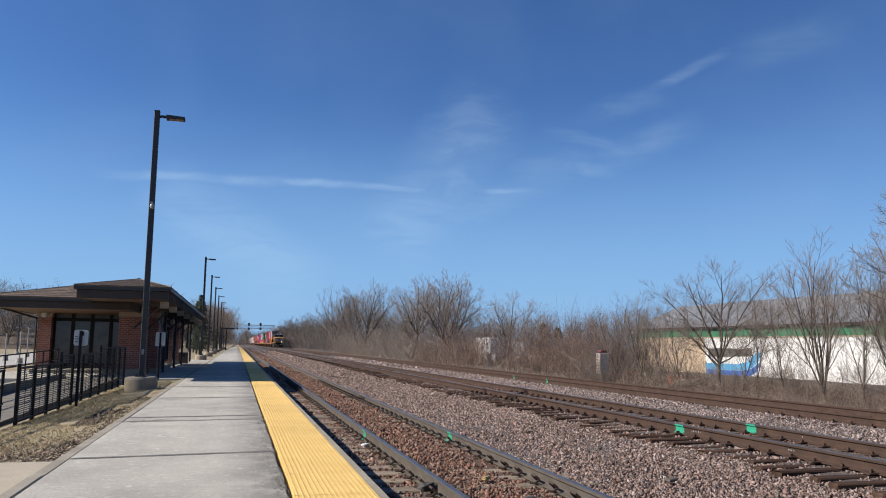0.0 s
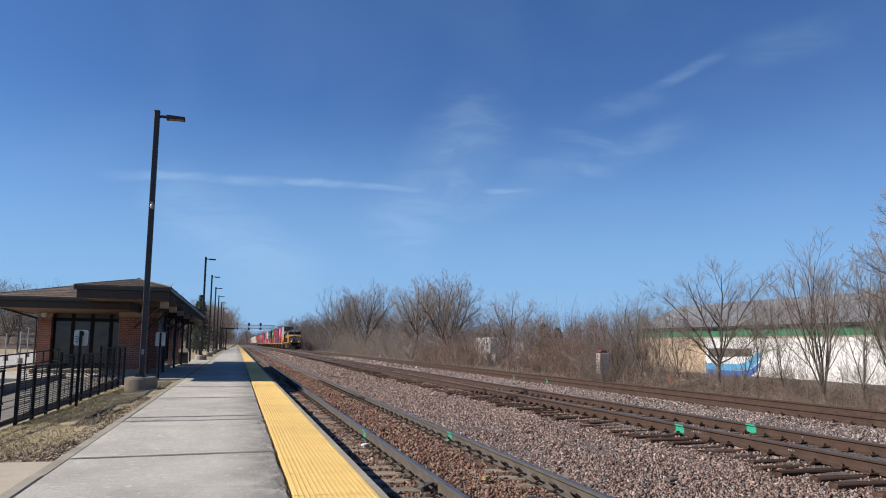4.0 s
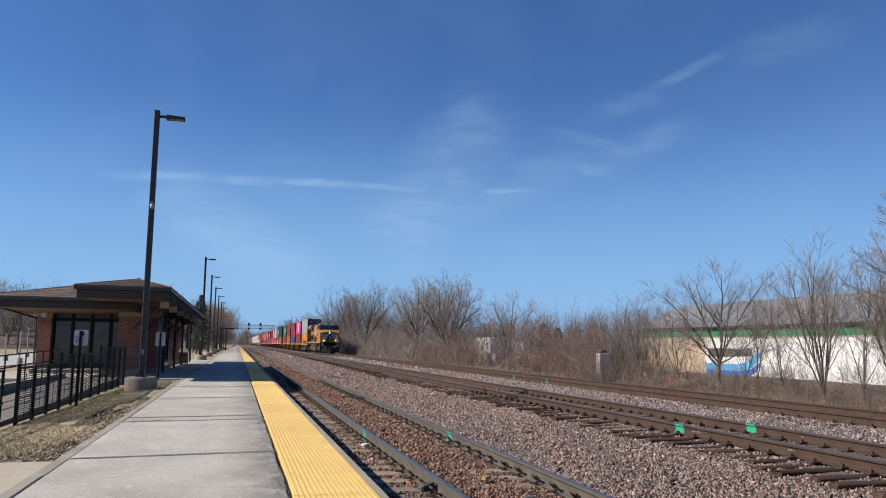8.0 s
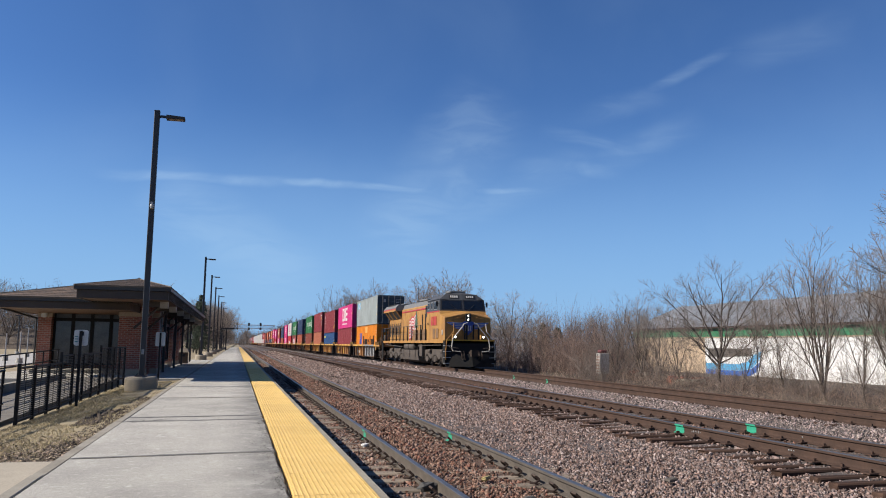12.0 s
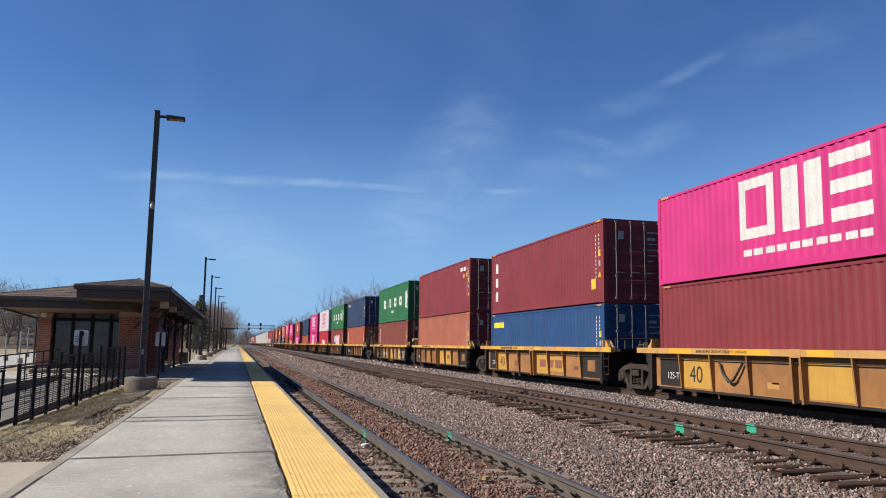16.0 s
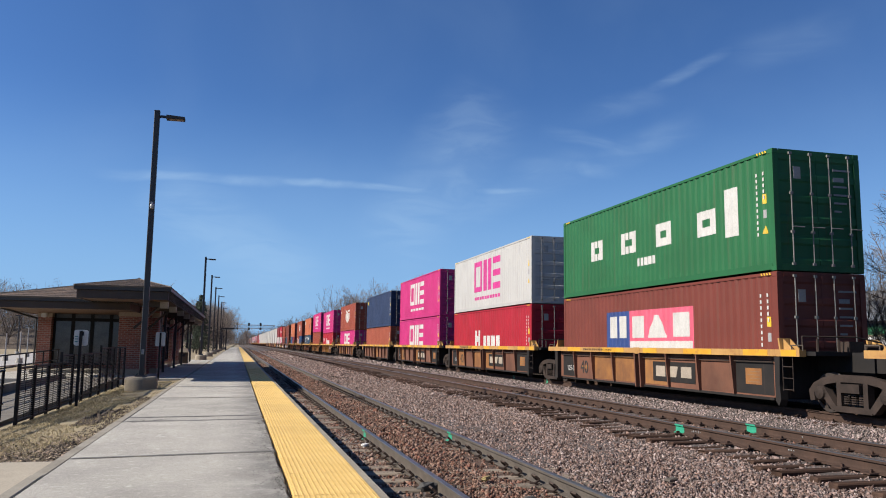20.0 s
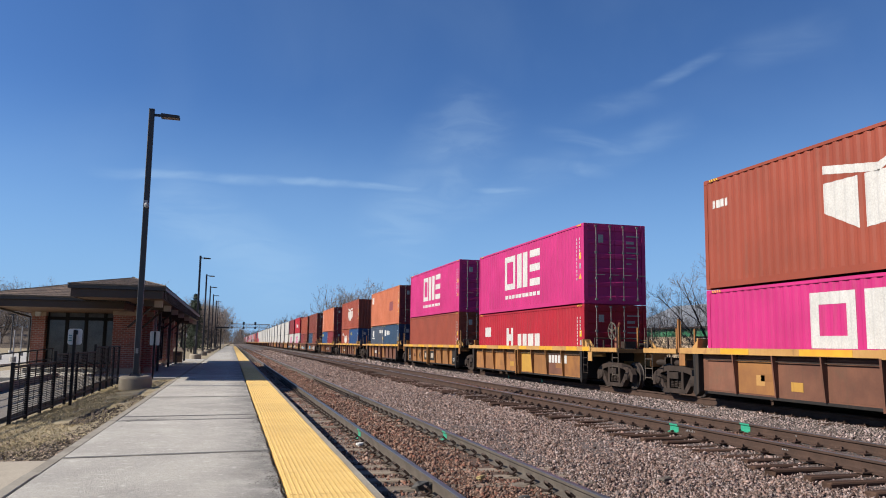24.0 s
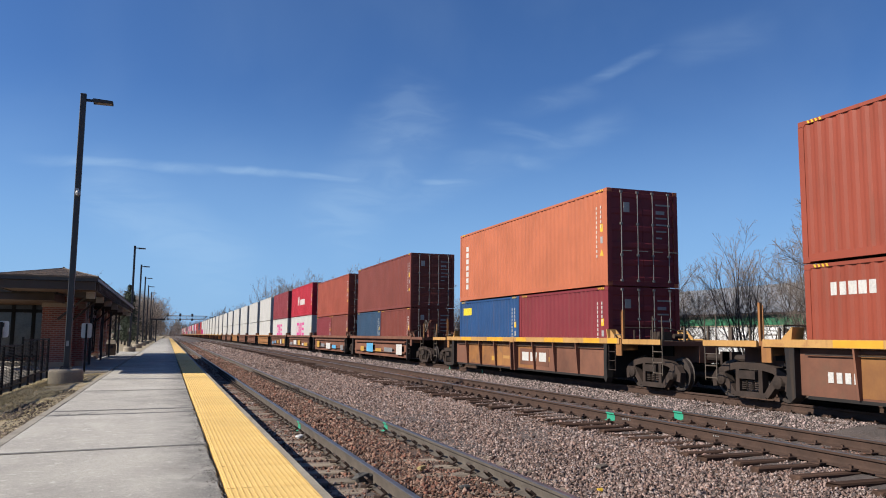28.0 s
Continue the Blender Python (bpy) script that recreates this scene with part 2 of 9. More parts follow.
twigs_low = surf("dark tangled brush", (0.31, 0.22, 0.172), (0.135, 0.097, 0.078), rough=0.9, island=0.85)
needles = surf("dark conifer needles", (0.04, 0.06, 0.032), (0.028, 0.042, 0.024), rough=0.85, island=0.35)
lamp_black = surf("black painted steel", (0.018, 0.02, 0.026), (0.013, 0.014, 0.018), rough=0.5, fine=60, bump=0.05)
fence_black = surf("black powder coated fence", (0.010, 0.010, 0.012), rough=0.6, fine=60, bump=0.05, spec=0.2)
lens_pale = surf("frosted lamp lens", (0.32, 0.25, 0.2), rough=0.3)
limestone = surf("limestone band", (0.52, 0.40, 0.30), (0.44, 0.34, 0.255), rough=0.85, fine=40, bump=0.3)
fascia_brown = surf("dark brown fascia", (0.06, 0.037, 0.024), (0.042, 0.026, 0.018), rough=0.6, scale=1, fine=30, bump=0.1)
soffit_wood = surf("warm wooden soffit", (0.19, 0.095, 0.044), (0.14, 0.072, 0.035), rough=0.7, scale=2, fine=30, bump=0.2, stretch=(0.4, 4, 4), rnd=0.1)
shingle = surf("brown roof shingle", (0.145, 0.115, 0.088), (0.10, 0.08, 0.062), rough=0.92, fine=40, bump=0.5, rnd=0.3)
bracket_pale = surf("pale painted bracket", (0.44, 0.37, 0.29), rough=0.7)
alu = surf("galvanised steel", (0.42, 0.42, 0.42), (0.34, 0.34, 0.34), rough=0.5, metal=0.6)
sign_white = surf("white sign sheet", (0.72, 0.72, 0.70), (0.66, 0.66, 0.64), rough=0.5, fine=60, bump=0.03)
sign_dark = surf("dark sign ink", (0.03, 0.035, 0.04), rough=0.6)
sign_teal = surf("teal sign ink", (0.10, 0.28, 0.30), rough=0.6)
can_brown = surf("brown litter bin", (0.12, 0.075, 0.05), (0.085, 0.055, 0.035), rough=0.6)
white_wall = surf("white painted metal wall", (0.85, 0.85, 0.84), (0.76, 0.76, 0.75), rough=0.7, scale=0.6, fine=20, bump=0.15, stain=(0.52, 0.49, 0.46), stain_amt=0.1, stain_scale=2.5)
cream_wall = surf("cream painted wall", (0.66, 0.50, 0.34), (0.58, 0.44, 0.30), rough=0.8, scale=0.6, fine=20, bump=0.15)
green_band = surf("green metal band", (0.045, 0.24, 0.115), (0.036, 0.19, 0.09), rough=0.6, rnd=0.08)
relay_white = surf("weathered white cabinet paint", (0.52, 0.50, 0.47), (0.38, 0.36, 0.33), rough=0.7, scale=4, fine=30, stain=(0.20, 0.15, 0.11), stain_amt=0.5, stain_scale=5)
relay_cap = surf("faded dark red paint", (0.17, 0.045, 0.045), (0.12, 0.035, 0.035), rough=0.7)
roof_grey = surf("grey metal roof", (0.225, 0.24, 0.26), (0.17, 0.183, 0.2), rough=0.6, scale=0.4, fine=10, bump=0.1, stretch=(0.3, 2, 1), stain=(0.19, 0.18, 0.17), stain_amt=0.4, stain_scale=0.8)
mural_blue = surf("blue mural paint", (0.025, 0.13, 0.48), rough=0.7)
mural_sky = surf("light blue mural paint", (0.10, 0.42, 0.72), rough=0.7)
mural_dark = surf("dark mural paint", (0.085, 0.075, 0.065), rough=0.8)
shed_grey = surf("grey blue shed siding", (0.42, 0.45, 0.54), (0.35, 0.38, 0.46), rough=0.8)
rust_scrap = surf("rusty scrap", (0.30, 0.11, 0.07), rough=0.8, metal=0.2)
signal_black = surf("black signal housing", (0.018, 0.018, 0.018), rough=0.6)
gantry_grey = surf("galvanised truss", (0.46, 0.47, 0.48), rough=0.6, metal=0.1)

# the train
loco_yellow = surf("weathered yellow locomotive paint", (0.50, 0.265, 0.075), (0.38, 0.19, 0.062), rough=0.6, spec=0.22, scale=1.2, fine=30, bump=0.08, stain=(0.24, 0.125, 0.06), stain_amt=0.5, stain_scale=1.6, streak=1.2)
loco_brown = surf("sooty brown locker paint", (0.26, 0.14, 0.06), (0.18, 0.10, 0.05), rough=0.75, stain=(0.10, 0.07, 0.05), stain_amt=0.4, streak=0.6)
loco_dark = surf("dark grey cab roof paint", (0.085, 0.088, 0.095), (0.06, 0.062, 0.068), rough=0.6, spec=0.3, stain=(0.04, 0.04, 0.042), stain_amt=0.3)
rail_white = surf("worn white hand rail paint", (0.66, 0.63, 0.57), (0.5, 0.46, 0.4), rough=0.6)
loco_grey = surf("grey locomotive roof paint", (0.20, 0.20, 0.195), (0.155, 0.155, 0.15), rough=0.6, stain=(0.09, 0.085, 0.08), stain_amt=0.3)
loco_black = surf("black underframe paint", (0.012, 0.012, 0.013), (0.02, 0.018, 0.016), rough=0.75, spec=0.2)
loco_frame = surf("dusty grey running gear", (0.105, 0.082, 0.066), (0.055, 0.045, 0.038), rough=0.8, scale=2, stain=(0.07, 0.06, 0.052), stain_amt=0.4)
loco_red = surf("red pinstripe", (0.55, 0.04, 0.05), rough=0.5)
loco_blue = surf("deep blue emblem paint", (0.045, 0.10, 0.46), rough=0.5)
white_paint = surf("white stencil paint", (0.64, 0.63, 0.60), (0.55, 0.54, 0.51), rough=0.6, stain=(0.40, 0.34, 0.29), stain_amt=0.12, stain_scale=6)
flag_green = surf("dark green decal", (0.05, 0.11, 0.07), rough=0.6)
cab_glass = surf("dark tinted cab glass", (0.012, 0.016, 0.024), rough=0.08, bump=0.0, spec=0.6)
head_light = surf("lit headlight lens", (1.0, 0.94, 0.80), rough=0.2, glow=3.0)
rod_steel = surf("bare handrail steel", (0.13, 0.10, 0.075), rough=0.65, metal=0.2)
rod_grey = surf("galvanised locking rod grey", (0.25, 0.25, 0.245), (0.18, 0.18, 0.175), rough=0.55, spec=0.3, stain=(0.18, 0.13, 0.10), stain_amt=0.4, stain_scale=4)
wheel_steel = surf("dull wheel steel", (0.06, 0.045, 0.038), (0.04, 0.032, 0.028), rough=0.7, metal=0.3)
truck_iron = surf("dusty dark cast iron", (0.062, 0.044, 0.036), (0.030, 0.023, 0.02), rough=0.85, spec=0.2)
well_yellow = surf("faded yellow well car paint", (0.34, 0.16, 0.05), (0.24, 0.108, 0.042), rough=0.75, spec=0.25, grit=0.12, scale=1.2, fine=25, bump=0.04, stain=(0.13, 0.075, 0.05), stain_amt=0.45, stain_scale=1.1, streak=0.9, rnd=0.12)
well_brown = surf("rust browned well car paint", (0.205, 0.092, 0.058), (0.13, 0.06, 0.042), rough=0.85, spec=0.2, grit=0.12, scale=1.0, fine=25, bump=0.04, stain=(0.13, 0.075, 0.05), stain_amt=0.5, stain_scale=1.1, streak=0.9, rnd=0.15)
well_rust = surf("orange rusted well car paint", (0.30, 0.135, 0.045), (0.20, 0.09, 0.04), rough=0.8, spec=0.2, grit=0.12, bump=0.04, stain=(0.10, 0.055, 0.035), stain_amt=0.5, stain_scale=1.3, streak=0.9)
well_bright = surf("fresh yellow patch paint", (0.48, 0.275, 0.05), (0.40, 0.22, 0.05), rough=0.65, spec=0.25, grit=0.1, stain=(0.36, 0.20, 0.06), stain_amt=0.3, streak=0.5)
chord_yellow = surf("yellow top chord paint", (0.50, 0.29, 0.10), (0.40, 0.215, 0.07), rough=0.7, spec=0.25, grit=0.12, scale=1.0, fine=20, stain=(0.24, 0.105, 0.05), stain_amt=0.5, stain_scale=2.3, streak=0.6)
well_black = surf("black stencil panel", (0.018, 0.017, 0.017), (0.028, 0.024, 0.022), rough=0.75, spec=0.18, grit=0.1, bump=0.03, streak=0.4)
reservoir_yellow = surf("yellowed reservoir paint", (0.46, 0.36, 0.14), (0.36, 0.27, 0.11), rough=0.65, stain=(0.14, 0.10, 0.06), stain_amt=0.35)
reflector = surf("yellow reflector tape", (0.67, 0.365, 0.035), (0.56, 0.28, 0.03), rough=0.5, spec=0.3, grit=0.1, bump=0.0, stain=(0.34, 0.16, 0.05), stain_amt=0.4, stain_scale=3.0)
stencil_black = surf("black stencil paint", (0.025, 0.024, 0.022), rough=0.7)
graffiti = surf("silver graffiti paint", (0.27, 0.27, 0.275), (0.20, 0.20, 0.205), rough=0.5, stain=(0.10, 0.10, 0.10), stain_amt=0.5, stain_scale=1.6)
hazard_yellow = surf("yellow placard", (0.80, 0.52, 0.03), rough=0.5)
stencil_grey = surf("worn grey stencil paint", (0.34, 0.34, 0.34), rough=0.7)
steel_casting = surf("worn corner casting", (0.10, 0.085, 0.075), rough=0.75, metal=0.2)


def paint(name, col, fade=0.82, streak=0.5, stain=0.16):
    col = tuple(c * 0.67 for c in col)
    return surf(name, col, tuple(c * fade for c in col), rough=0.55, spec=0.22, scale=0.7, fine=35, bump=0.03, grit=0.1, streak=streak,
                stain=tuple(c * 0.45 + 0.03 for c in col), stain_amt=stain, stain_scale=2.2, rnd=0.05)


BOX = dict(grey=paint("pale grey container paint", (0.41, 0.465, 0.465), streak=1.0), orange=paint("orange container paint", (0.84, 0.26, 0.012)),
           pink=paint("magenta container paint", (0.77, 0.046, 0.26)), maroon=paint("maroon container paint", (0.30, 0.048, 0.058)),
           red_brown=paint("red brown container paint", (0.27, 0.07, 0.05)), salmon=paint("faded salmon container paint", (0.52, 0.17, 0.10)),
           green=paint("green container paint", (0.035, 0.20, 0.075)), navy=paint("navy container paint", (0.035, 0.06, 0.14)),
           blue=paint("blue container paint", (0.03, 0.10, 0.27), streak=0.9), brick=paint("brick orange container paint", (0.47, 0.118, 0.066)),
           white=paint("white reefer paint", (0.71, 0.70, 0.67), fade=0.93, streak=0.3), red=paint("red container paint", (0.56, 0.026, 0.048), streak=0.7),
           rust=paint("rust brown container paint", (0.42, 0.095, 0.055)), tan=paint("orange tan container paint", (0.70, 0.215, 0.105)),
           # slate is for grey containers' doors, with the ends' shade in its colour
           slate=paint("shaded grey door paint", (0.085, 0.115, 0.14)), teal=paint("steel blue container paint", (0.042, 0.098, 0.182), streak=0.9),
           haze=paint("faded slate blue container paint", (0.085, 0.112, 0.16), streak=1.0))
patch_maroon = surf("maroon repair paint", (0.25, 0.055, 0.06), (0.21, 0.05, 0.052), rough=0.6)
pink_ink = surf("magenta logo paint", (0.66, 0.04, 0.27), rough=0.6)
tal_pink = surf("coral panel paint", (0.78, 0.12, 0.20), rough=0.6)
tal_blue = surf("deep blue panel paint", (0.02, 0.06, 0.24), rough=0.6)
yellow_ink = surf("yellow logo paint", (0.80, 0.62, 0.02), rough=0.6)
dark_ink = surf("black logo paint", (0.02, 0.016, 0.014), rough=0.7, spec=0.12)
blue_ink = surf("blue logo paint", (0.02, 0.05, 0.33), rough=0.6)
patch_orange = surf("pale orange repair patch", (0.82, 0.38, 0.09), rough=0.6)

# ---- building blocks ----
def mesh_of(bm, name="mesh"):
    me = bpy.data.meshes.new(name)
    bm.to_mesh(me)
    bm.free()
    return me


def part(name, bm, material, parent=None, label="", at=None):
    """Links a bmesh (or a mesh that is shared) as one object under a thing."""
    me = bm if isinstance(bm, bpy.types.Mesh) else mesh_of(bm, name)
    if not me.materials:
        me.materials.append(material)
    ob = new(name, me)
    if me.materials[0] is not material:
        ob.material_slots[0].link = "OBJECT"
        ob.material_slots[0].material = material
    ob.parent = parent
    if at is not None:
        ob.matrix_basis = at if isinstance(at, Matrix) else Matrix.Translation(at)
    if label:
        ob["label"] = label
    return ob


def thing(name, label, category, at=(0, 0, 0), group="", kind=""):
    ob = tagged(new(name), label, category, group, kind)
    ob.empty_display_size = 0.2
    ob.matrix_basis = at if isinstance(at, Matrix) else Matrix.Translation(at)
    return ob


def quad(bm, *pts):
    return bm.faces.new([bm.verts.new(p) for p in pts])


def box(bm, x0, x1, y0, y1, z0, z1, taper=0.0):
    """A block; taper draws its top in on all sides."""
    t = taper
    v = [bm.verts.new(p) for p in ((x0, y0, z0), (x1, y0, z0), (x1, y1, z0), (x0, y1, z0),
                                   (x0 + t, y0 + t, z1), (x1 - t, y0 + t, z1), (x1 - t, y1 - t, z1), (x0 + t, y1 - t, z1))]
    for f in ((3, 2, 1, 0), (4, 5, 6, 7), (0, 1, 5, 4), (1, 2, 6, 5), (2, 3, 7, 6), (3, 0, 4, 7)):
        bm.faces.new([v[i] for i in f])
    return v


def bevelled(x0, x1, y0, y1, z0, z1, r=0.02, seg=2):
    bm = bmesh.new()
    box(bm, x0, x1, y0, y1, z0, z1)
    bmesh.ops.bevel(bm, geom=bm.edges[:], offset=r, segments=seg, affect="EDGES")
    return bm


def tube(bm, a, b, r0, r1=None, n=8, caps=True):
    a, b = Vector(a), Vector(b)
    r1 = r0 if r1 is None else r1
    d = (b - a).normalized()
    u = d.cross(Vector((0, 0, 1)) if abs(d.z) < 0.9 else Vector((1, 0, 0))).normalized()
    w = d.cross(u)
    rings = []
    for p, r in ((a, r0), (b, r1)):
        rings.append([bm.verts.new(p + (u * math.cos(k * math.tau / n) + w * math.sin(k * math.tau / n)) * r) for k in range(n)])
    for k in range(n):
        bm.faces.new((rings[0][k], rings[0][(k + 1) % n], rings[1][(k + 1) % n], rings[1][k]))
    if caps:
        bm.faces.new(rings[0][::-1])
        bm.faces.new(rings[1])


def path_tube(bm, pts, r, n=6):
    for a, b in zip(pts, pts[1:]):
        tube(bm, a, b, r, r, n)


def lathe(bm, profile, axis="z", n=24, centre=(0, 0, 0)):
    """Turns (radius, height) pairs round an axis."""
    c = Vector(centre)
    rings = []
    for r, h in profile:
        ring = []
        for k in range(n):
            p, q = r * math.cos(k * math.tau / n), r * math.sin(k * math.tau / n)
            ring.append(bm.verts.new(c + (Vector((p, q, h)) if axis == "z" else Vector((h, p, q)))))
        rings.append(ring)
    for lo, hi in zip(rings, rings[1:]):
        for k in range(n):
            bm.faces.new((lo[k], lo[(k + 1) % n], hi[(k + 1) % n], hi[k]))
    bm.faces.new(rings[0][::-1])
    bm.faces.new(rings[-1])


def extrude_profile(bm, pts, y0, y1, caps=True):
    """A closed profile of (x, z), counter-clockwise seen from -y, drawn along y."""
    a = [bm.verts.new((x, y0, z)) for x, z in pts]
    b = [bm.verts.new((x, y1, z)) for x, z in pts]
    n = len(pts)
    for k in range(n):
        bm.faces.new((a[k], a[(k + 1) % n], b[(k + 1) % n], b[k]))
    if caps:
        bm.faces.new(a[::-1])
        bm.faces.new(b)


def side_profile(bm, pts, x0, x1):
    """A closed profile of (y, z), drawn along x."""
    a = [bm.verts.new((x0, y, z)) for y, z in pts]
    b = [bm.verts.new((x1, y, z)) for y, z in pts]
    n = len(pts)
    for k in range(n):
        bm.faces.new((a[k], b[k], b[(k + 1) % n], a[(k + 1) % n]))
    bm.faces.new(a)
    bm.faces.new(b[::-1])


def mesh_from_arrays(name, verts, faces):
    """One mesh from numpy arrays: verts (n, 3) and triangles or quads (m, k)."""
    me = bpy.data.meshes.new(name)
    k = faces.shape[1]
    me.vertices.add(len(verts))
    me.vertices.foreach_set("co", np.ascontiguousarray(verts, dtype=np.float32).ravel())
    me.loops.add(faces.size)
    me.loops.foreach_set("vertex_index", np.ascontiguousarray(faces, dtype=np.int32).ravel())
    me.polygons.add(len(faces))
    me.polygons.foreach_set("loop_start", np.arange(0, faces.size, k, dtype=np.int32))
    me.update(calc_edges=True)
    return me


def tubes_mesh(name, segs, sides=3):
    """Many tapered twigs at once: rows of x0 y0 z0 x1 y1 z1 r0 r1."""
    s = np.asarray(segs, dtype=np.float64)
    a, b, r0, r1 = s[:, 0:3], s[:, 3:6], s[:, 6:7], s[:, 7:8]
    d = b - a
    d /= np.linalg.norm(d, axis=1, keepdims=True) + 1e-9
    ref = np.where(np.abs(d[:, 2:3]) < 0.9, np.array([[0, 0, 1.0]]), np.array([[1.0, 0, 0]]))
    u = np.cross(d, ref)
    u /= np.linalg.norm(u, axis=1, keepdims=True) + 1e-9
    w = np.cross(d, u)
    n = len(s)
    rings = [p + (u * math.cos(k * math.tau / sides) + w * math.sin(k * math.tau / sides)) * r for p, r in ((a, r0), (b, r1)) for k in range(sides)]
    verts = np.stack(rings, 1).reshape(-1, 3)
    base = (np.arange(n) * 2 * sides)[:, None]
    faces = np.concatenate([base + np.array([[k, (k + 1) % sides, sides + (k + 1) % sides, sides + k]]) for k in range(sides)])
    return mesh_from_arrays(name, verts, faces)


def lettering(text, size, material, parent, at, name="lettering"):
    """Painted words in the built-in font, as a thin mesh."""
    cu = bpy.data.curves.new(name, "FONT")
    cu.body, cu.size, cu.extrude, cu.align_x, cu.align_y = text, size, 0.002, "CENTER", "CENTER"
    tmp = new("tmp", cu)
    bpy.context.view_layer.update()
    me = bpy.data.meshes.new_from_object(tmp.evaluated_get(bpy.context.evaluated_depsgraph_get()))
    bpy.data.objects.remove(tmp)
    bpy.data.curves.remove(cu)
    me.materials.clear()
    return part(name, me, material, parent, at=at)


# ---- ground ----
T1, T2, T3 = (3.149, 0.0), (9.204, 0.116), (13.197, 0.259)     # centre line and rail-top height of each track
RAIL_H, GAUGE = 0.186, 1.505
DECK = 0.20


def bed(x):
    """Height of the ballast or soil across the line."""
    pts = ((-400, 0.6), (-60, 0.25), (-13, 0.0), (-7, 0.0), (-4.3, -0.05), (-3.6, 0.02), (-2.05, 0.14), (-1.9, -0.3), (1.3, -0.235), (1.9, -0.222), (2.25, -0.214), (2.5, -0.2), (3.5, -0.2), (4.0, -0.21), (4.8, -0.2), (6.6, -0.2),
           (7.3, -0.16), (7.9, -0.125), (8.35, -0.095), (10.4, -0.08), (11.3, -0.02), (12.0, 0.06), (14.4, 0.06), (15.2, 0.0), (16.4, -0.22), (18.0, 0.05), (24, -0.1), (60, -0.2), (400, 1.5))
    for (xa, za), (xb, zb) in zip(pts, pts[1:]):
        if x <= xb:
            return za + (zb - za) * (x - xa) / (xb - xa)
    return pts[-1][1]


def build_ground():
    xs = [-2500, -1200, -400, -150, -60, -30, -13, -10, -7, -5.5, -4.3, -3.6, -3.0, -2.5, -2.05, -1.9, 1.3, 1.9, 2.3, 3.15, 4.0, 4.8, 5.4, 6.0, 6.6, 7.25, 7.9, 8.4, 9.2, 10.4, 10.9,
          11.3, 12.0, 13.2, 14.4, 15.2, 15.8, 16.4, 17.2, 18.0, 20, 24, 32, 60, 150, 400, 1200, 2500]
    ys = [-600, -120, -40, -10, 0] + [3 + 1.5 * k for k in range(60)] + [100, 120, 150, 200, 300, 450, 700, 1100, 1800, 4500]
    bm = bmesh.new()
    rng = random.Random(3)
    grid = []
    for y in ys:
        row = []
        for x in xs:
            j = 0.0 if (-2.1 < x < 2.2 or abs(x) > 100) else rng.uniform(-0.02, 0.02)
            row.append(bm.verts.new((x, y, bed(max(-400, min(400, x))) + j)))
        grid.append(row)
    for r in range(len(ys) - 1):
        for c in range(len(xs) - 1):
            f = bm.faces.new((grid[r][c], grid[r][c + 1], grid[r + 1][c + 1], grid[r + 1][c]))
            x = (xs[c] + xs[c + 1]) / 2
            f.material_index = 1 if 2.2 < x < 4.1 else 0 if 1.3 < x < 15.2 else 2 if x > 15 else 3
    g = part("ground", bm, ballast_grey)
    for m in (ballast_red, dirt, lawn):
        g.data.materials.append(m)
    tagged(g, "railway ballast with brushy soil and dormant grass beside it", "ground", kind="structure")


build_ground()


def build_lot():
    bm = bmesh.new()
    box(bm, -75, -13.2, 44, 140, -0.35, 0.06)
    tagged(part("parking_lot", bm, lot), "pale sunlit parking lot behind the station", "parking lot", kind="structure")
    bm = bmesh.new()
    box(bm, -5.2, -2.01, 3.0, 10.15, -0.2, 0.175)
    tagged(part("path", bm, concrete_tan), "tan concrete path joining the platform", "path", kind="structure")
    bm = bmesh.new()
    v = box(bm, -6.1, -4.25, 12.0, 32.0, -0.4, -0.02)
    for k in (6, 7):
        v[k].co.z = 0.22
    tagged(part("ramp", bm, ramp_grey), "sunlit concrete ramp behind the fence", "ramp", kind="structure")
    bm = bmesh.new()
    box(bm, -9.6, -2.0, 31.5, 66.0, -0.2, 0.19)
    tagged(part("forecourt", bm, concrete), "concrete floor round the station house", "floor", kind="structure")
    bm = bmesh.new()
    box(bm, -6.35, -6.15, 10.0, 32.0, -0.4, 0.35)
    tagged(part("ramp_kerb", bm, concrete_old), "low weathered concrete kerb along the ramp", "kerb", kind="structure")


build_lot()

# ---- platform ----
platform = thing("platform", "low concrete station platform with yellow tactile edge", "platform", kind="structure")


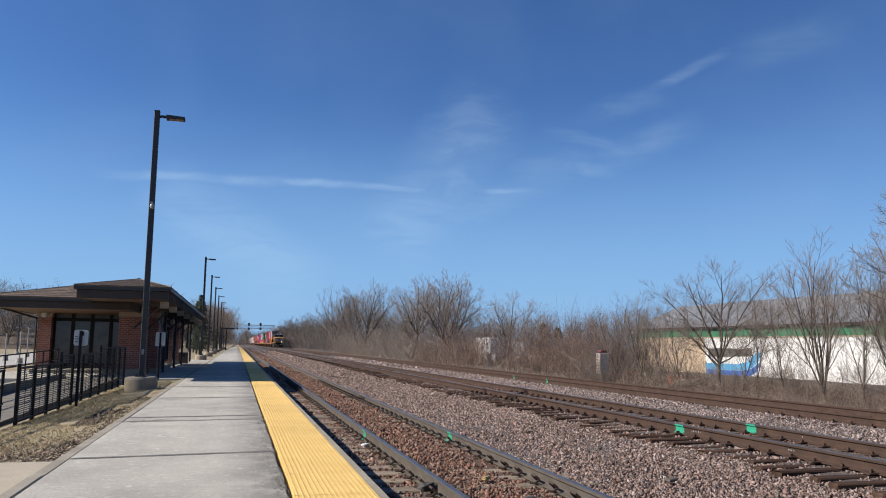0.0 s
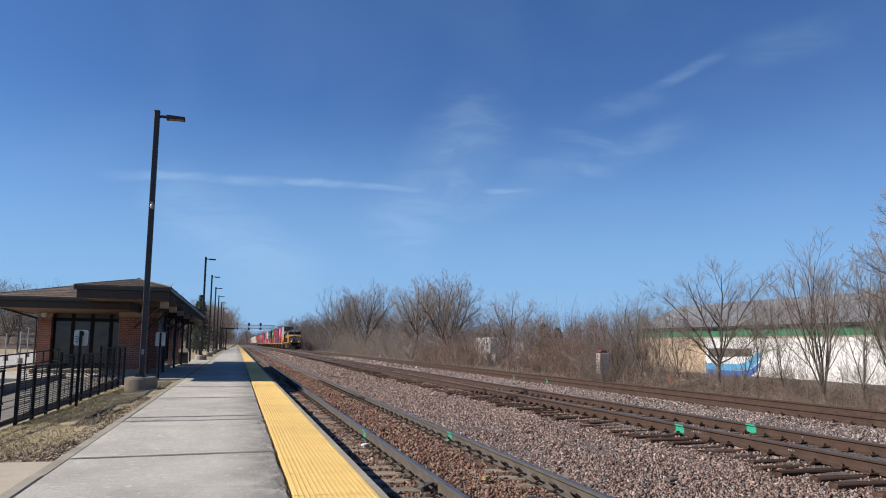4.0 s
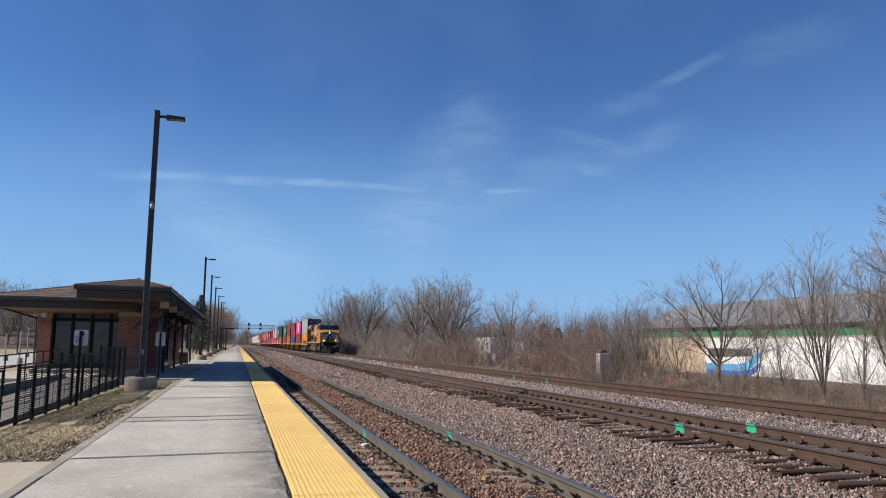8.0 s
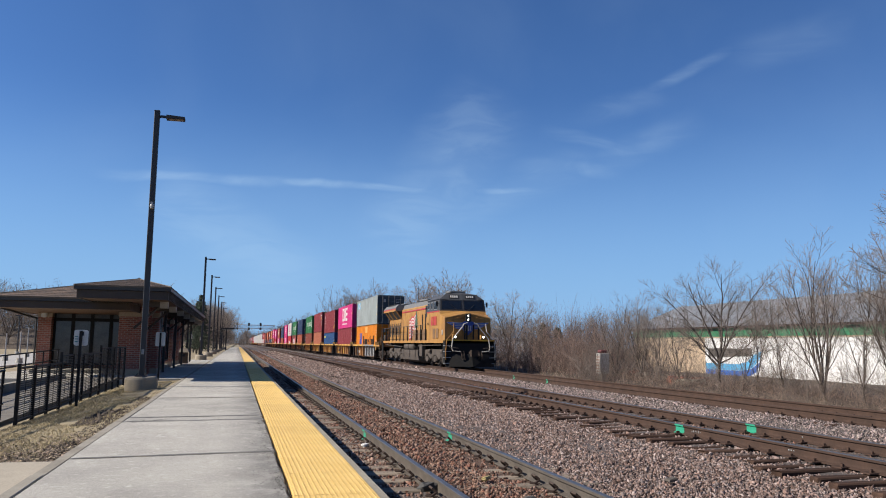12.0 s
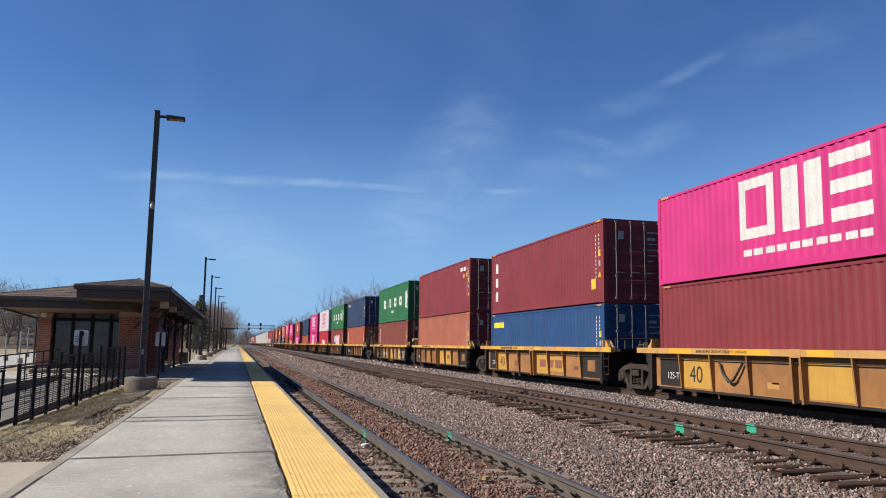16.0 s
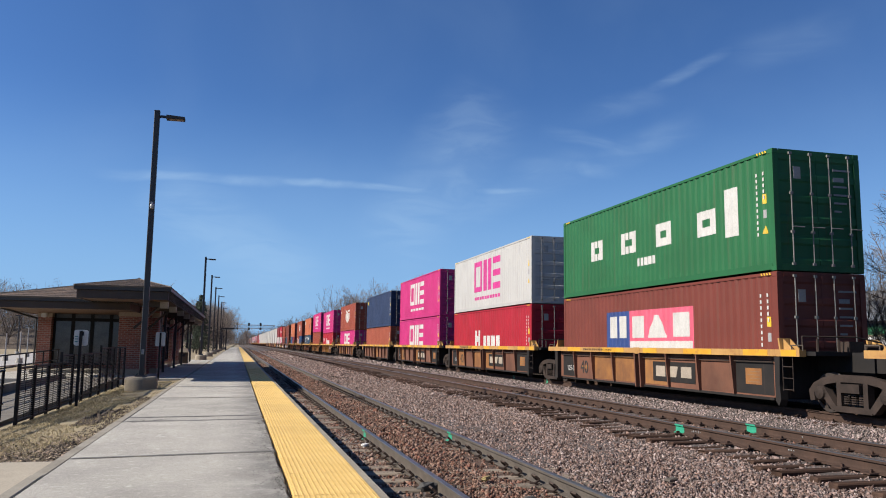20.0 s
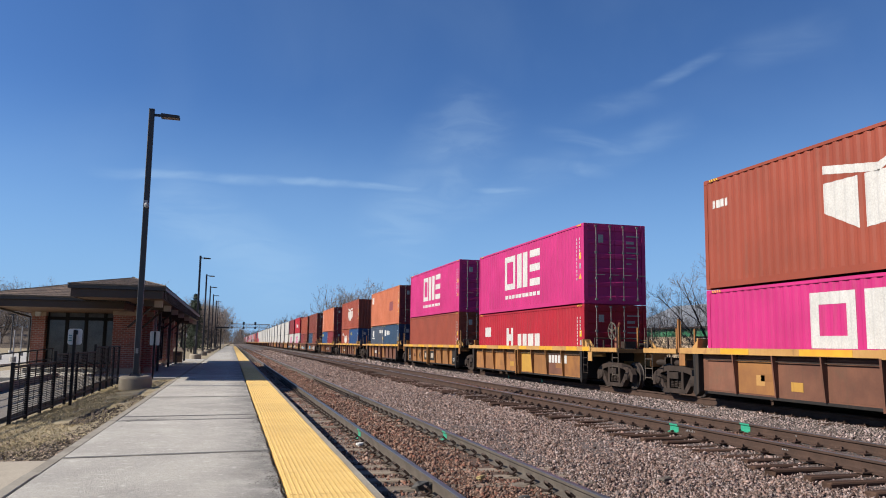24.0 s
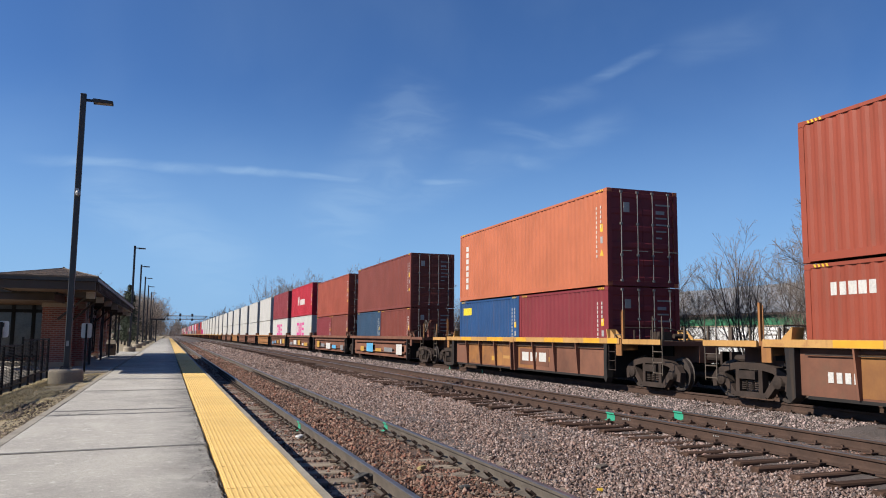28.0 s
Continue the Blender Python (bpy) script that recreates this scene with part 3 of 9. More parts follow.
def build_platform():
    bm = bmesh.new()
    box(bm, -1.86, 1.30, -40.0, 262.0, -0.6, 0.12)
    part("base", bm, joint_tar, platform)
    bm = bmesh.new()
    box(bm, 1.315, 1.40, -40.0, 262.0, -0.6, DECK - 0.004)
    part("edge_beam", bm, concrete_old, platform, "weathered grey platform edge beam")
    joints = [-39.8, -34.0, -28.0, -22.0, -16.0, -10.0, -4.0, 2.5, 10.15, 14.55, 15.35, 20.6, 25.6] + [30.9 + 5.2 * k for k in range(45)]
    skew = 0.13
    rng = random.Random(8)
    for a, b in zip(joints, joints[1:]):
        bm = bmesh.new()
        g = 0.026
        lift = DECK + rng.uniform(-0.003, 0.003)
        x0, x1 = -1.85, 0.538
        p = [(x0, a + g)] + ([(x0 + (x1 - x0) * k / 7, a + g + skew * (x1 - x0) * k / 7 + rng.uniform(0, 0.03)) for k in range(1, 7)] if -5 < a < 40 else [])
        ragged = int((b - a) / 0.14) if -5 < a < 40 else 1
        for k in range(ragged + 1):
            p.append((x1 - (rng.uniform(0.0, 0.03) + (0.045 if rng.random() < 0.12 else 0.0) if 0 < k < ragged else 0.0), a + g + (b - a - 2 * g) * k / ragged + skew * (x1 - x0)))
        p += [(x0 + (x1 - x0) * k / 7, b - g + skew * (x1 - x0) * k / 7 - rng.uniform(0, 0.02)) for k in range(6, 0, -1)] if -5 < a < 40 else []
        p.append((x0, b - g))
        lo = [bm.verts.new((x, y, 0.1)) for x, y in p]
        mid = [bm.verts.new((x, y, lift - 0.012)) for x, y in p]
        c, m = ((x0 + x1) / 2, (a + b) / 2 + skew * (x1 - x0) / 2), len(p)
        top = [bm.verts.new((x + (0.012 if x < c[0] else -0.012), y + (0.012 if y < c[1] else -0.012), lift)) for x, y in p]
        bm.faces.new(top)
        for ring0, ring1 in ((lo, mid), (mid, top)):
            for k in range(m):
                bm.faces.new((ring0[k], ring0[(k + 1) % m], ring1[(k + 1) % m], ring1[k]))
        part("slab", bm, concrete, platform)
    # dark ragged bands over the joints, wider than the gaps
    for a in joints:
        if 2 < a < 40:
            bm = bmesh.new()
            n = 12
            edge = [(-1.845 + 2.38 * k / n, a + skew * 2.38 * k / n + rng.uniform(-0.008, 0.008), (0.045 if a < 13 else 0.075 if a < 18 else 0.055) * rng.uniform(0.75, 1.15)) for k in range(n + 1)]
            for (xa, ya, wa), (xb, yb, wb) in zip(edge, edge[1:]):
                quad(bm, (xa, ya - wa, DECK + 0.0042), (xb, yb - wb, DECK + 0.0042), (xb, yb + wb, DECK + 0.0042), (xa, ya + wa, DECK + 0.0042))
            part("joint_sealant", bm, joint_dark, platform, "dark joint band")
    # branching cracks that run out of one joint
    bm = bmesh.new()
    for run in (((-1.78, 14.66), (-1.55, 14.86), (-1.36, 14.74), (-1.12, 14.78), (-0.98, 14.70)), ((-1.5, 14.84), (-1.56, 14.6), (-1.68, 14.38)), ((-1.36, 14.75), (-1.2, 14.98), (-1.1, 15.02)), ((0.53, 14.62), (0.36, 14.74), (0.2, 14.80))):
        for (xa, ya), (xb, yb) in zip(run, run[1:]):
            d = Vector((-(yb - ya), xb - xa, 0)).normalized() * 0.014
            quad(bm, Vector((xa, ya, DECK + 0.0045)) - d, Vector((xb, yb, DECK + 0.0045)) - d * 0.8, Vector((xb, yb, DECK + 0.0045)) + d * 0.8, Vector((xa, ya, DECK + 0.0045)) + d)
    part("crack", bm, joint_dark, platform, "dark branching cracks")
    # weathered edging along the grass
    rng = random.Random(9)
    y = -40.0
    while y < 150:
        ln = rng.uniform(2.6, 3.4)
        part("edging", bevelled(-2.0 + rng.uniform(-0.008, 0.008), -1.862, y, y + ln - 0.012, -0.2, 0.195 + rng.uniform(-0.01, 0.006), 0.012, 1), concrete_old, platform)
        y += ln
    # tactile tiles with truncated domes
    bm = bmesh.new()
    w, ln = 0.745, 1.22
    box(bm, 0, w, 0.003, ln - 0.003, -0.08, 0.0)
    plain = bm.copy()
    for i in range(15):
        for j in range(24):
            cx, cy = 0.028 + i * 0.0492, 0.025 + j * 0.0508
            lo = [bm.verts.new((cx + 0.0115 * math.cos(k * math.tau / 6), cy + 0.0115 * math.sin(k * math.tau / 6), 0.0)) for k in range(6)]
            hi = [bm.verts.new((cx + 0.0075 * math.cos(k * math.tau / 6), cy + 0.0075 * math.sin(k * math.tau / 6), 0.005)) for k in range(6)]
            bm.faces.new(hi)
            for k in range(6):
                bm.faces.new((lo[k], lo[(k + 1) % 6], hi[(k + 1) % 6], hi[k]))
    near, far = mesh_of(bm, "tactile_tile"), mesh_of(plain, "tactile_tile_far")
    for k in range(-34, 212):
        part("tactile_tile", near if 0 <= k < 34 else far, tactile, platform, at=(0.563, 2.5 + k * ln, DECK + 0.006 + 0.002 * (k % 3)))


build_platform()

# ---- tracks ----
def rail_mesh(y0, y1):
    bm = bmesh.new()
    prof = ((-0.076, 0), (0.076, 0), (0.076, 0.012), (0.014, 0.032), (0.009, 0.06), (0.009, 0.128), (0.036, 0.146), (0.037, 0.178), (0.028, RAIL_H), (-0.028, RAIL_H), (-0.037, 0.178), (-0.036, 0.146), (-0.009, 0.128),
            (-0.009, 0.06), (-0.014, 0.032), (-0.076, 0.012))
    extrude_profile(bm, prof, y0, y1)
    bmesh.ops.recalc_face_normals(bm, faces=bm.faces[:])
    for f in bm.faces:
        if f.normal.z > 0.7 and f.calc_center_median().z > 0.17:
            f.material_index = 1
    me = mesh_of(bm, "rail")
    me.materials.append(rail_side)
    me.materials.append(rail_top)
    return me


def tie_mesh(ln, wd, ht, seed):
    rng = random.Random(seed)
    bm = bevelled(-ln / 2, ln / 2, -wd / 2, wd / 2, -ht, 0, 0.018, 1)
    for v in bm.verts:
        v.co += Vector((rng.uniform(-0.03, 0.03), rng.uniform(-0.006, 0.006), rng.uniform(-0.006, 0.006)))
    return mesh_of(bm, "tie")


def clip_mesh():
    bm = bmesh.new()
    pts = [(-0.01, -0.05, 0.02), (0.02, -0.058, 0.05), (0.05, -0.045, 0.078), (0.065, 0.0, 0.088), (0.05, 0.045, 0.078), (0.02, 0.058, 0.05), (0.06, 0.05, 0.02), (0.1, 0.02, 0.02)]
    path_tube(bm, [(x * 1.45, y * 1.45, z * 1.4) for x, y, z in pts], 0.0165, 5)
    box(bm, -0.01, 0.06, -0.03, 0.03, 0.0, 0.014)
    return mesh_of(bm, "rail_clip")


def spike_mesh():
    bm = bmesh.new()
    box(bm, 0.0, 0.15, -0.09, 0.09, 0.0, 0.02)
    box(bm, 0.0, 0.035, -0.06, -0.025, 0.02, 0.055)
    box(bm, 0.06, 0.095, 0.02, 0.055, 0.02, 0.06)
    return mesh_of(bm, "tie_plate")


RAIL = rail_mesh(-60, 900)
RAIL_DULL = rail_mesh(-60, 900)
RAIL_DULL.materials[1] = rail_side
RAIL_GREY = rail_mesh(-60, 900)
RAIL_GREY.materials[0] = rail_grey
TIES = [tie_mesh(2.6, 0.23, 0.16, k) for k in range(4)]
CLIP, SPIKE = clip_mesh(), spike_mesh()


def build_track(name, label, track, tie_mat, tie_top, pitch, count, clips, clip_parts, seed, ties=None, off=0.0):
    cx, top = track
    rng = random.Random(seed)
    t = thing(name, label, "railway track", (cx, 0, top), kind="structure")
    for side in (-1, 1):
        r = new("rail", RAIL_DULL if track is T3 else RAIL_GREY if track is T1 else RAIL)
        r.parent, r.location = t, (side * GAUGE / 2, 0, -RAIL_H)
    y0 = 4.2
    rest = bmesh.new()
    for k in range(-60, 0):
        box(rest, off - 1.3, off + 1.3, y0 + k * pitch - 0.115, y0 + k * pitch + 0.115, -RAIL_H - 0.1, -RAIL_H - 0.004 + tie_top - 0.01)
    for k in range(count + 260):
        y = y0 + k * pitch + rng.uniform(-0.03, 0.03)
        dx, dz, rz = off + rng.uniform(-0.2, 0.2) * (1.0 if tie_mat is tie_rust else 0.4), rng.uniform(-0.03, 0.008), rng.uniform(-2.2, 2.2)
        if k < count:
            part("tie", (ties or TIES)[k % 4], tie_mat, t, at=pose(dx, y, -RAIL_H - 0.004 + tie_top + dz, 0, 0, rz))
        else:
            box(rest, dx - 1.3, dx + 1.3, y - 0.115, y + 0.115, -RAIL_H - 0.1, -RAIL_H - 0.004 + tie_top + dz)
        if k < clip_parts:
            for side in (-1, 1):
                for d in (-1, 1):
                    part("rail_clip" if clips is CLIP else "tie_plate", clips, clip_iron if clips is CLIP else rail_side, t,
                         at=Matrix.Translation((side * GAUGE / 2 + d * 0.06, y, -RAIL_H + 0.004)) @ pose(0, 0, 0, 0, 0, rng.uniform(-6, 6) if d > 0 else 180 + rng.uniform(-6, 6)))
    tagged(part("tie_run", rest, tie_mat, t), kind="stuff")
    return t


track_near = build_track("track_1", "platform track on weathered ties with spring clips", T1, tie_old, 0.0, 0.61, 110, CLIP, 55, 1, [tie_mesh(2.95, 0.25, 0.16, k + 30) for k in range(4)])
track_mid = build_track("track_2", "rusty middle track on exposed wooden ties", T2, tie_rust, 0.0, 0.53, 110, SPIKE, 45, 2, [tie_mesh(3.1, 0.185, 0.18, k + 9) for k in range(4)], -0.25)
track_far = build_track("track_3", "far main track carrying the freight train", T3, tie_rust, 0.0, 0.53, 90, SPIKE, 24, 3)


def paint_mark(track, side, y, w):
    bm = bmesh.new()
    box(bm, -0.0125, -0.0095, -w / 2, w / 2, 0.058, 0.13)
    quad(bm, (-0.077, -w / 2, 0.0135), (-0.0145, -w / 2, 0.034), (-0.0145, w / 2, 0.034), (-0.077, w / 2, 0.0135))
    quad(bm, (-0.0385, -w / 2, 0.147), (-0.0385, -w / 2, 0.177), (-0.0385, w / 2, 0.177), (-0.0385, w / 2, 0.147))
    quad(bm, (-0.011, -w / 2, 0.13), (-0.0385, -w / 2, 0.1465), (-0.0385, w / 2, 0.1465), (-0.011, w / 2, 0.13))
    quad(bm, (-0.0155, -w / 2, 0.034), (-0.0127, -w / 2, 0.06), (-0.0127, w / 2, 0.06), (-0.0155, w / 2, 0.034))
    part("paint_mark", bm, green_paint, track, "green paint mark on the rail web", (side * GAUGE / 2, y, -RAIL_H))


paint_mark(track_near, -1, 14.78, 0.26)
paint_mark(track_near, 1, 14.22, 0.24)
paint_mark(track_mid, -1, 13.85, 0.30)
paint_mark(track_mid, 1, 13.71, 0.30)
paint_mark(track_far, -1, 34.4, 0.13)
paint_mark(track_far, -1, 30.4, 0.13)


def joint_bars(track, side, y):
    bm = bmesh.new()
    for d in (-1, 1):
        box(bm, d * 0.03 - 0.014, d * 0.03 + 0.014, -0.45, 0.45, 0.035, 0.135)
        for k in range(6):
            tube(bm, (d * 0.04, -0.38 + k * 0.152, 0.085), (d * 0.07, -0.38 + k * 0.152, 0.085), 0.02, n=6)
    part("joint_bar", bm, clip_iron, track, "dark bolted rail joint bar", (side * GAUGE / 2, y, -RAIL_H))


joint_bars(track_mid, -1, 23.5)
joint_bars(track_near, 1, 24.8)


def bond_wire(track, side, y):
    bm = bmesh.new()
    pts = [(-0.05, -0.1 + 0.02 * k, 0.12 - 0.10 * math.sin(k / 10 * math.pi)) for k in range(11)]
    path_tube(bm, pts, 0.012, 5)
    part("bond_wire", bm, clip_iron, track, "looped rail bond wire", (side * GAUGE / 2, y, -RAIL_H))


def chalk_mark(track, side, y, bars):
    """Pale scribbled maintenance marks on the rail web."""
    bm = bmesh.new()
    rng = random.Random(int(y * 10))
    for k in range(bars):
        a = y + k * 0.055
        box(bm, -0.0125, -0.0095, a, a + rng.uniform(0.012, 0.03), 0.066 + rng.uniform(0, 0.02), 0.10 + rng.uniform(0, 0.025))
    part("chalk_mark", bm, stencil_grey, track, "pale scribbled mark on the rail web", (side * GAUGE / 2, 0, -RAIL_H))


chalk_mark(track_mid, -1, 13.15, 6)
chalk_mark(track_mid, -1, 10.6, 3)
chalk_mark(track_mid, 1, 12.25, 1)
bond_wire(track_near, 1, 24.2)
bond_wire(track_near, -1, 28.6)


def scatter_stones(name, label, material, zones, seed):
    """Crushed stone, each piece a jagged block; zones: x0, x1, y0, y1, pieces, size, kind of bed lift."""
    rng = np.random.default_rng(seed)
    allv = []
    for x0, x1, y0, y1, n, size, lift in zones:
        x = rng.uniform(x0, x1, n)
        y = y0 + (y1 - y0) * rng.uniform(0, 1, n) ** 1.45
        z = np.array([bed(v) for v in x]) + lift + rng.uniform(-0.012, 0.016, n)
        octa = np.array([[1, 0, 0], [-1, 0, 0], [0, 1, 0], [0, -1, 0], [0, 0, 1], [0, 0, -1]], float)
        p = (octa[None] * rng.uniform(0.85, 1.15, (n, 6, 1)) + rng.uniform(-0.42, 0.42, (n, 6, 3))) * rng.uniform(0.65, 1.35, (n, 1, 3))
        s = size * rng.lognormal(0, 0.28, (n, 1, 1)) * (1 + (y[:, None, None] - y0) / 55.0)
        p = p * s * np.array([1.08, 1.08, 0.62])
        q = rng.normal(size=(n, 4))
        q /= np.linalg.norm(q, axis=1, keepdims=True)
        w, a, b, c = q.T
        R = np.stack([np.stack([1 - 2 * (b * b + c * c), 2 * (a * b - c * w), 2 * (a * c + b * w)], 1),
                      np.stack([2 * (a * b + c * w), 1 - 2 * (a * a + c * c), 2 * (b * c - a * w)], 1),
                      np.stack([2 * (a * c - b * w), 2 * (b * c + a * w), 1 - 2 * (a * a + b * b)], 1)], 1)
        p = np.einsum("nij,nkj->nki", R, p) + np.stack([x, y, z], 1)[:, None]
        allv.append(p)
    v = np.concatenate(allv)
    n = len(v)
    tri = np.array([[0, 2, 4], [2, 1, 4], [1, 3, 4], [3, 0, 4], [2, 0, 5], [1, 2, 5], [3, 1, 5], [0, 3, 5]])
    f = (np.arange(n)[:, None, None] * 6 + tri[None]).reshape(-1, 3)
    tagged(part(name, mesh_from_arrays(name, v.reshape(-1, 3), f), material), label, "ballast", kind="stuff")


scatter_stones("ballast_stones", "pinkish grey crushed stone ballast", stone_pink,
               [(4.15, 7.75, 6.0, 34, 68000, 0.0185, 0.0), (4.15, 7.7, 34, 75, 17000, 0.03, 0.0), (4.15, 7.7, 75, 170, 9000, 0.05, 0.0), (7.7, 8.4, 8, 15, 2200, 0.02, -0.015), (7.5, 8.3, 15, 42, 8000, 0.019, -0.004), (1.42, 2.3, 5, 30, 3200, 0.019, 0.0)], 11)
scatter_stones("rusty_stones", "rust stained crushed stone between the rails", stone_rust, [(2.5, 3.5, 5.5, 34, 17500, 0.021, 0.006), (3.5, 3.85, 5.5, 34, 3600, 0.019, -0.004), (2.5, 3.8, 34, 75, 5500, 0.032, 0.012), (2.5, 3.8, 75, 170, 3000, 0.05, 0.012), (1.5, 2.3, 26, 70, 3500, 0.03, 0.0), (1.5, 2.32, 5, 26, 8000, 0.018, -0.004), (8.5, 9.9, 9, 40, 9500, 0.022, -0.02)], 12)
scatter_stones("pale_stones", "pale crushed stone between the far tracks", stone_light, [(10.15, 12.25, 11, 45, 26000, 0.0195, 0.0), (10.15, 12.25, 45, 95, 3500, 0.05, 0.0), (14.2, 15.4, 14, 60, 4000, 0.028, 0.0)], 13)

scatter_stones("edge_grit", "dark loose grit along the tactile strip", grit_dark, [(0.40, 0.54, 5, 14.6, 1500, 0.0042, DECK + 0.254), (0.22, 0.5, 8, 14.4, 500, 0.0036, DECK + 0.254)], 21)
scatter_stones("soil_clods", "dark crumbled soil in the worn lawn", clod, [(-2.42, -2.06, 10.4, 22, 2600, 0.016, -0.01), (-2.75, -2.35, 15.0, 18.2, 1100, 0.028, -0.012), (-2.9, -2.05, 10.25, 12.2, 1500, 0.015, -0.008)], 22)


def debris():
    for name, label, x, y, z, dims, mat, rz in (
            ("scrap", "flat grey scrap of plastic in the ballast", 5.55, 9.35, -0.14, (0.16, 0.1, 0.04), rail_grey, 20), ("scrap", "yellowed brick lying in the ballast", 3.2, 9.9, -0.15, (0.13, 0.07, 0.05), reservoir_yellow, 35),
            ("scrap", "dark rubber scrap between the rails", 3.3, 8.6, -0.16, (0.12, 0.08, 0.04), joint_tar, 10), ("litter", "pale crumpled paper on the ties", 2.2, 13.6, -0.17, (0.12, 0.1, 0.06), sign_white, 30),
            ("scrap", "small yellow scrap in the ballast", 4.75, 8.05, -0.16, (0.07, 0.05, 0.03), hazard_yellow, -20), ("scrap", "crumpled dark cloth beside the rail", 2.27, 9.3, -0.15, (0.2, 0.14, 0.1), joint_tar, 15)):
        bm = bevelled(-dims[0] / 2, dims[0] / 2, -dims[1] / 2, dims[1] / 2, 0, dims[2], dims[2] * 0.3, 1)
        rng = random.Random(int(x * 100))
        for v in bm.verts:
            v.co += Vector((rng.uniform(-1, 1), rng.uniform(-1, 1), rng.uniform(-0.6, 0.6))) * dims[2] * 0.25
        ob = part(name, bm, mat, at=pose(x, y, z, 6, -4, rz))
        tagged(ob, label, "debris")


debris()

# ---- lamp posts ----
def lamp_post(x, y, label, camera_box=True, scale_z=1.0):
    t = thing("street_lamp", label, "street lamp", (x, y, 0.16), "lamp posts along the platform")
    bm = bmesh.new()
    lathe(bm, ((0.44, 0.0), (0.45, 0.33), (0.43, 0.385), (0.40, 0.41), (0.02, 0.412)), n=40)
    part("footing", bm, footing_tan, t, "round weathered concrete footing")
    bm = bmesh.new()
    box(bm, -0.17, 0.17, -0.17, 0.17, 0.405, 0.46, 0.02)
    for sx in (-1, 1):
        for sy in (-1, 1):
            tube(bm, (sx * 0.12, sy * 0.12, 0.46), (sx * 0.12, sy * 0.12, 0.50), 0.018, n=6)
    part("base_plate", bm, lamp_black, t)
    bm = bevelled(-0.078, 0.078, -0.078, 0.078, 0.45, 8.29, 0.012, 1)
    part("pole", bm, lamp_black, t)
    bm = bmesh.new()
    box(bm, -0.085, 0.085, -0.085, 0.085, 8.285, 8.31, 0.01)
    part("cap", bm, lamp_black, t)
    bm = bmesh.new()
    box(bm, 0.07, 0.30, -0.03, 0.03, 8.10, 8.17)
    part("arm", bm, lamp_black, t)
    bm = bmesh.new()
    v = box(bm, 0.27, 0.80, -0.16, 0.16, 8.07, 8.17)
    for k in (5, 6):
        v[k].co.z -= 0.03
    head = part("lamp_head", bm, lamp_black, t)
    bm = bmesh.new()
    box(bm, 0.36, 0.77, -0.12, 0.12, 8.062, 8.072)
    part("lens", bm, lens_pale, head, "frosted flat lamp lens")
    if camera_box:
        bm = bmesh.new()
        lathe(bm, ((0.02, -0.1), (0.06, -0.07), (0.07, 0.0), (0.06, 0.05), (0.02, 0.07)), n=12, centre=(0.03, -0.16, 5.38))
        box(bm, -0.04, 0.05, -0.2, -0.07, 5.42, 5.50)
        part("security_camera", bm, alu, t, "small grey dome camera on the pole")
        bm = bmesh.new()
        box(bm, -0.035, 0.035, -0.1, -0.078, 1.05, 1.2)
        part("hand_hole_cover", bm, alu, t)
    return t


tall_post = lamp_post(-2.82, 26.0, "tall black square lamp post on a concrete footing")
# set farther off and enlarged to match, fitted from the camera's eye
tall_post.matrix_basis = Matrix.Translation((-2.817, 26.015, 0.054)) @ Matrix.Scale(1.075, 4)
for px, py in ((-2.75, 65.7), (-2.80, 83.5), (-2.85, 101.0), (-2.88, 119.0), (-2.80, 137.0), (-2.9, 160.0), (-3.0, 185.0)):
    lamp_post(px, py, "distant black lamp post beside the platform", False)

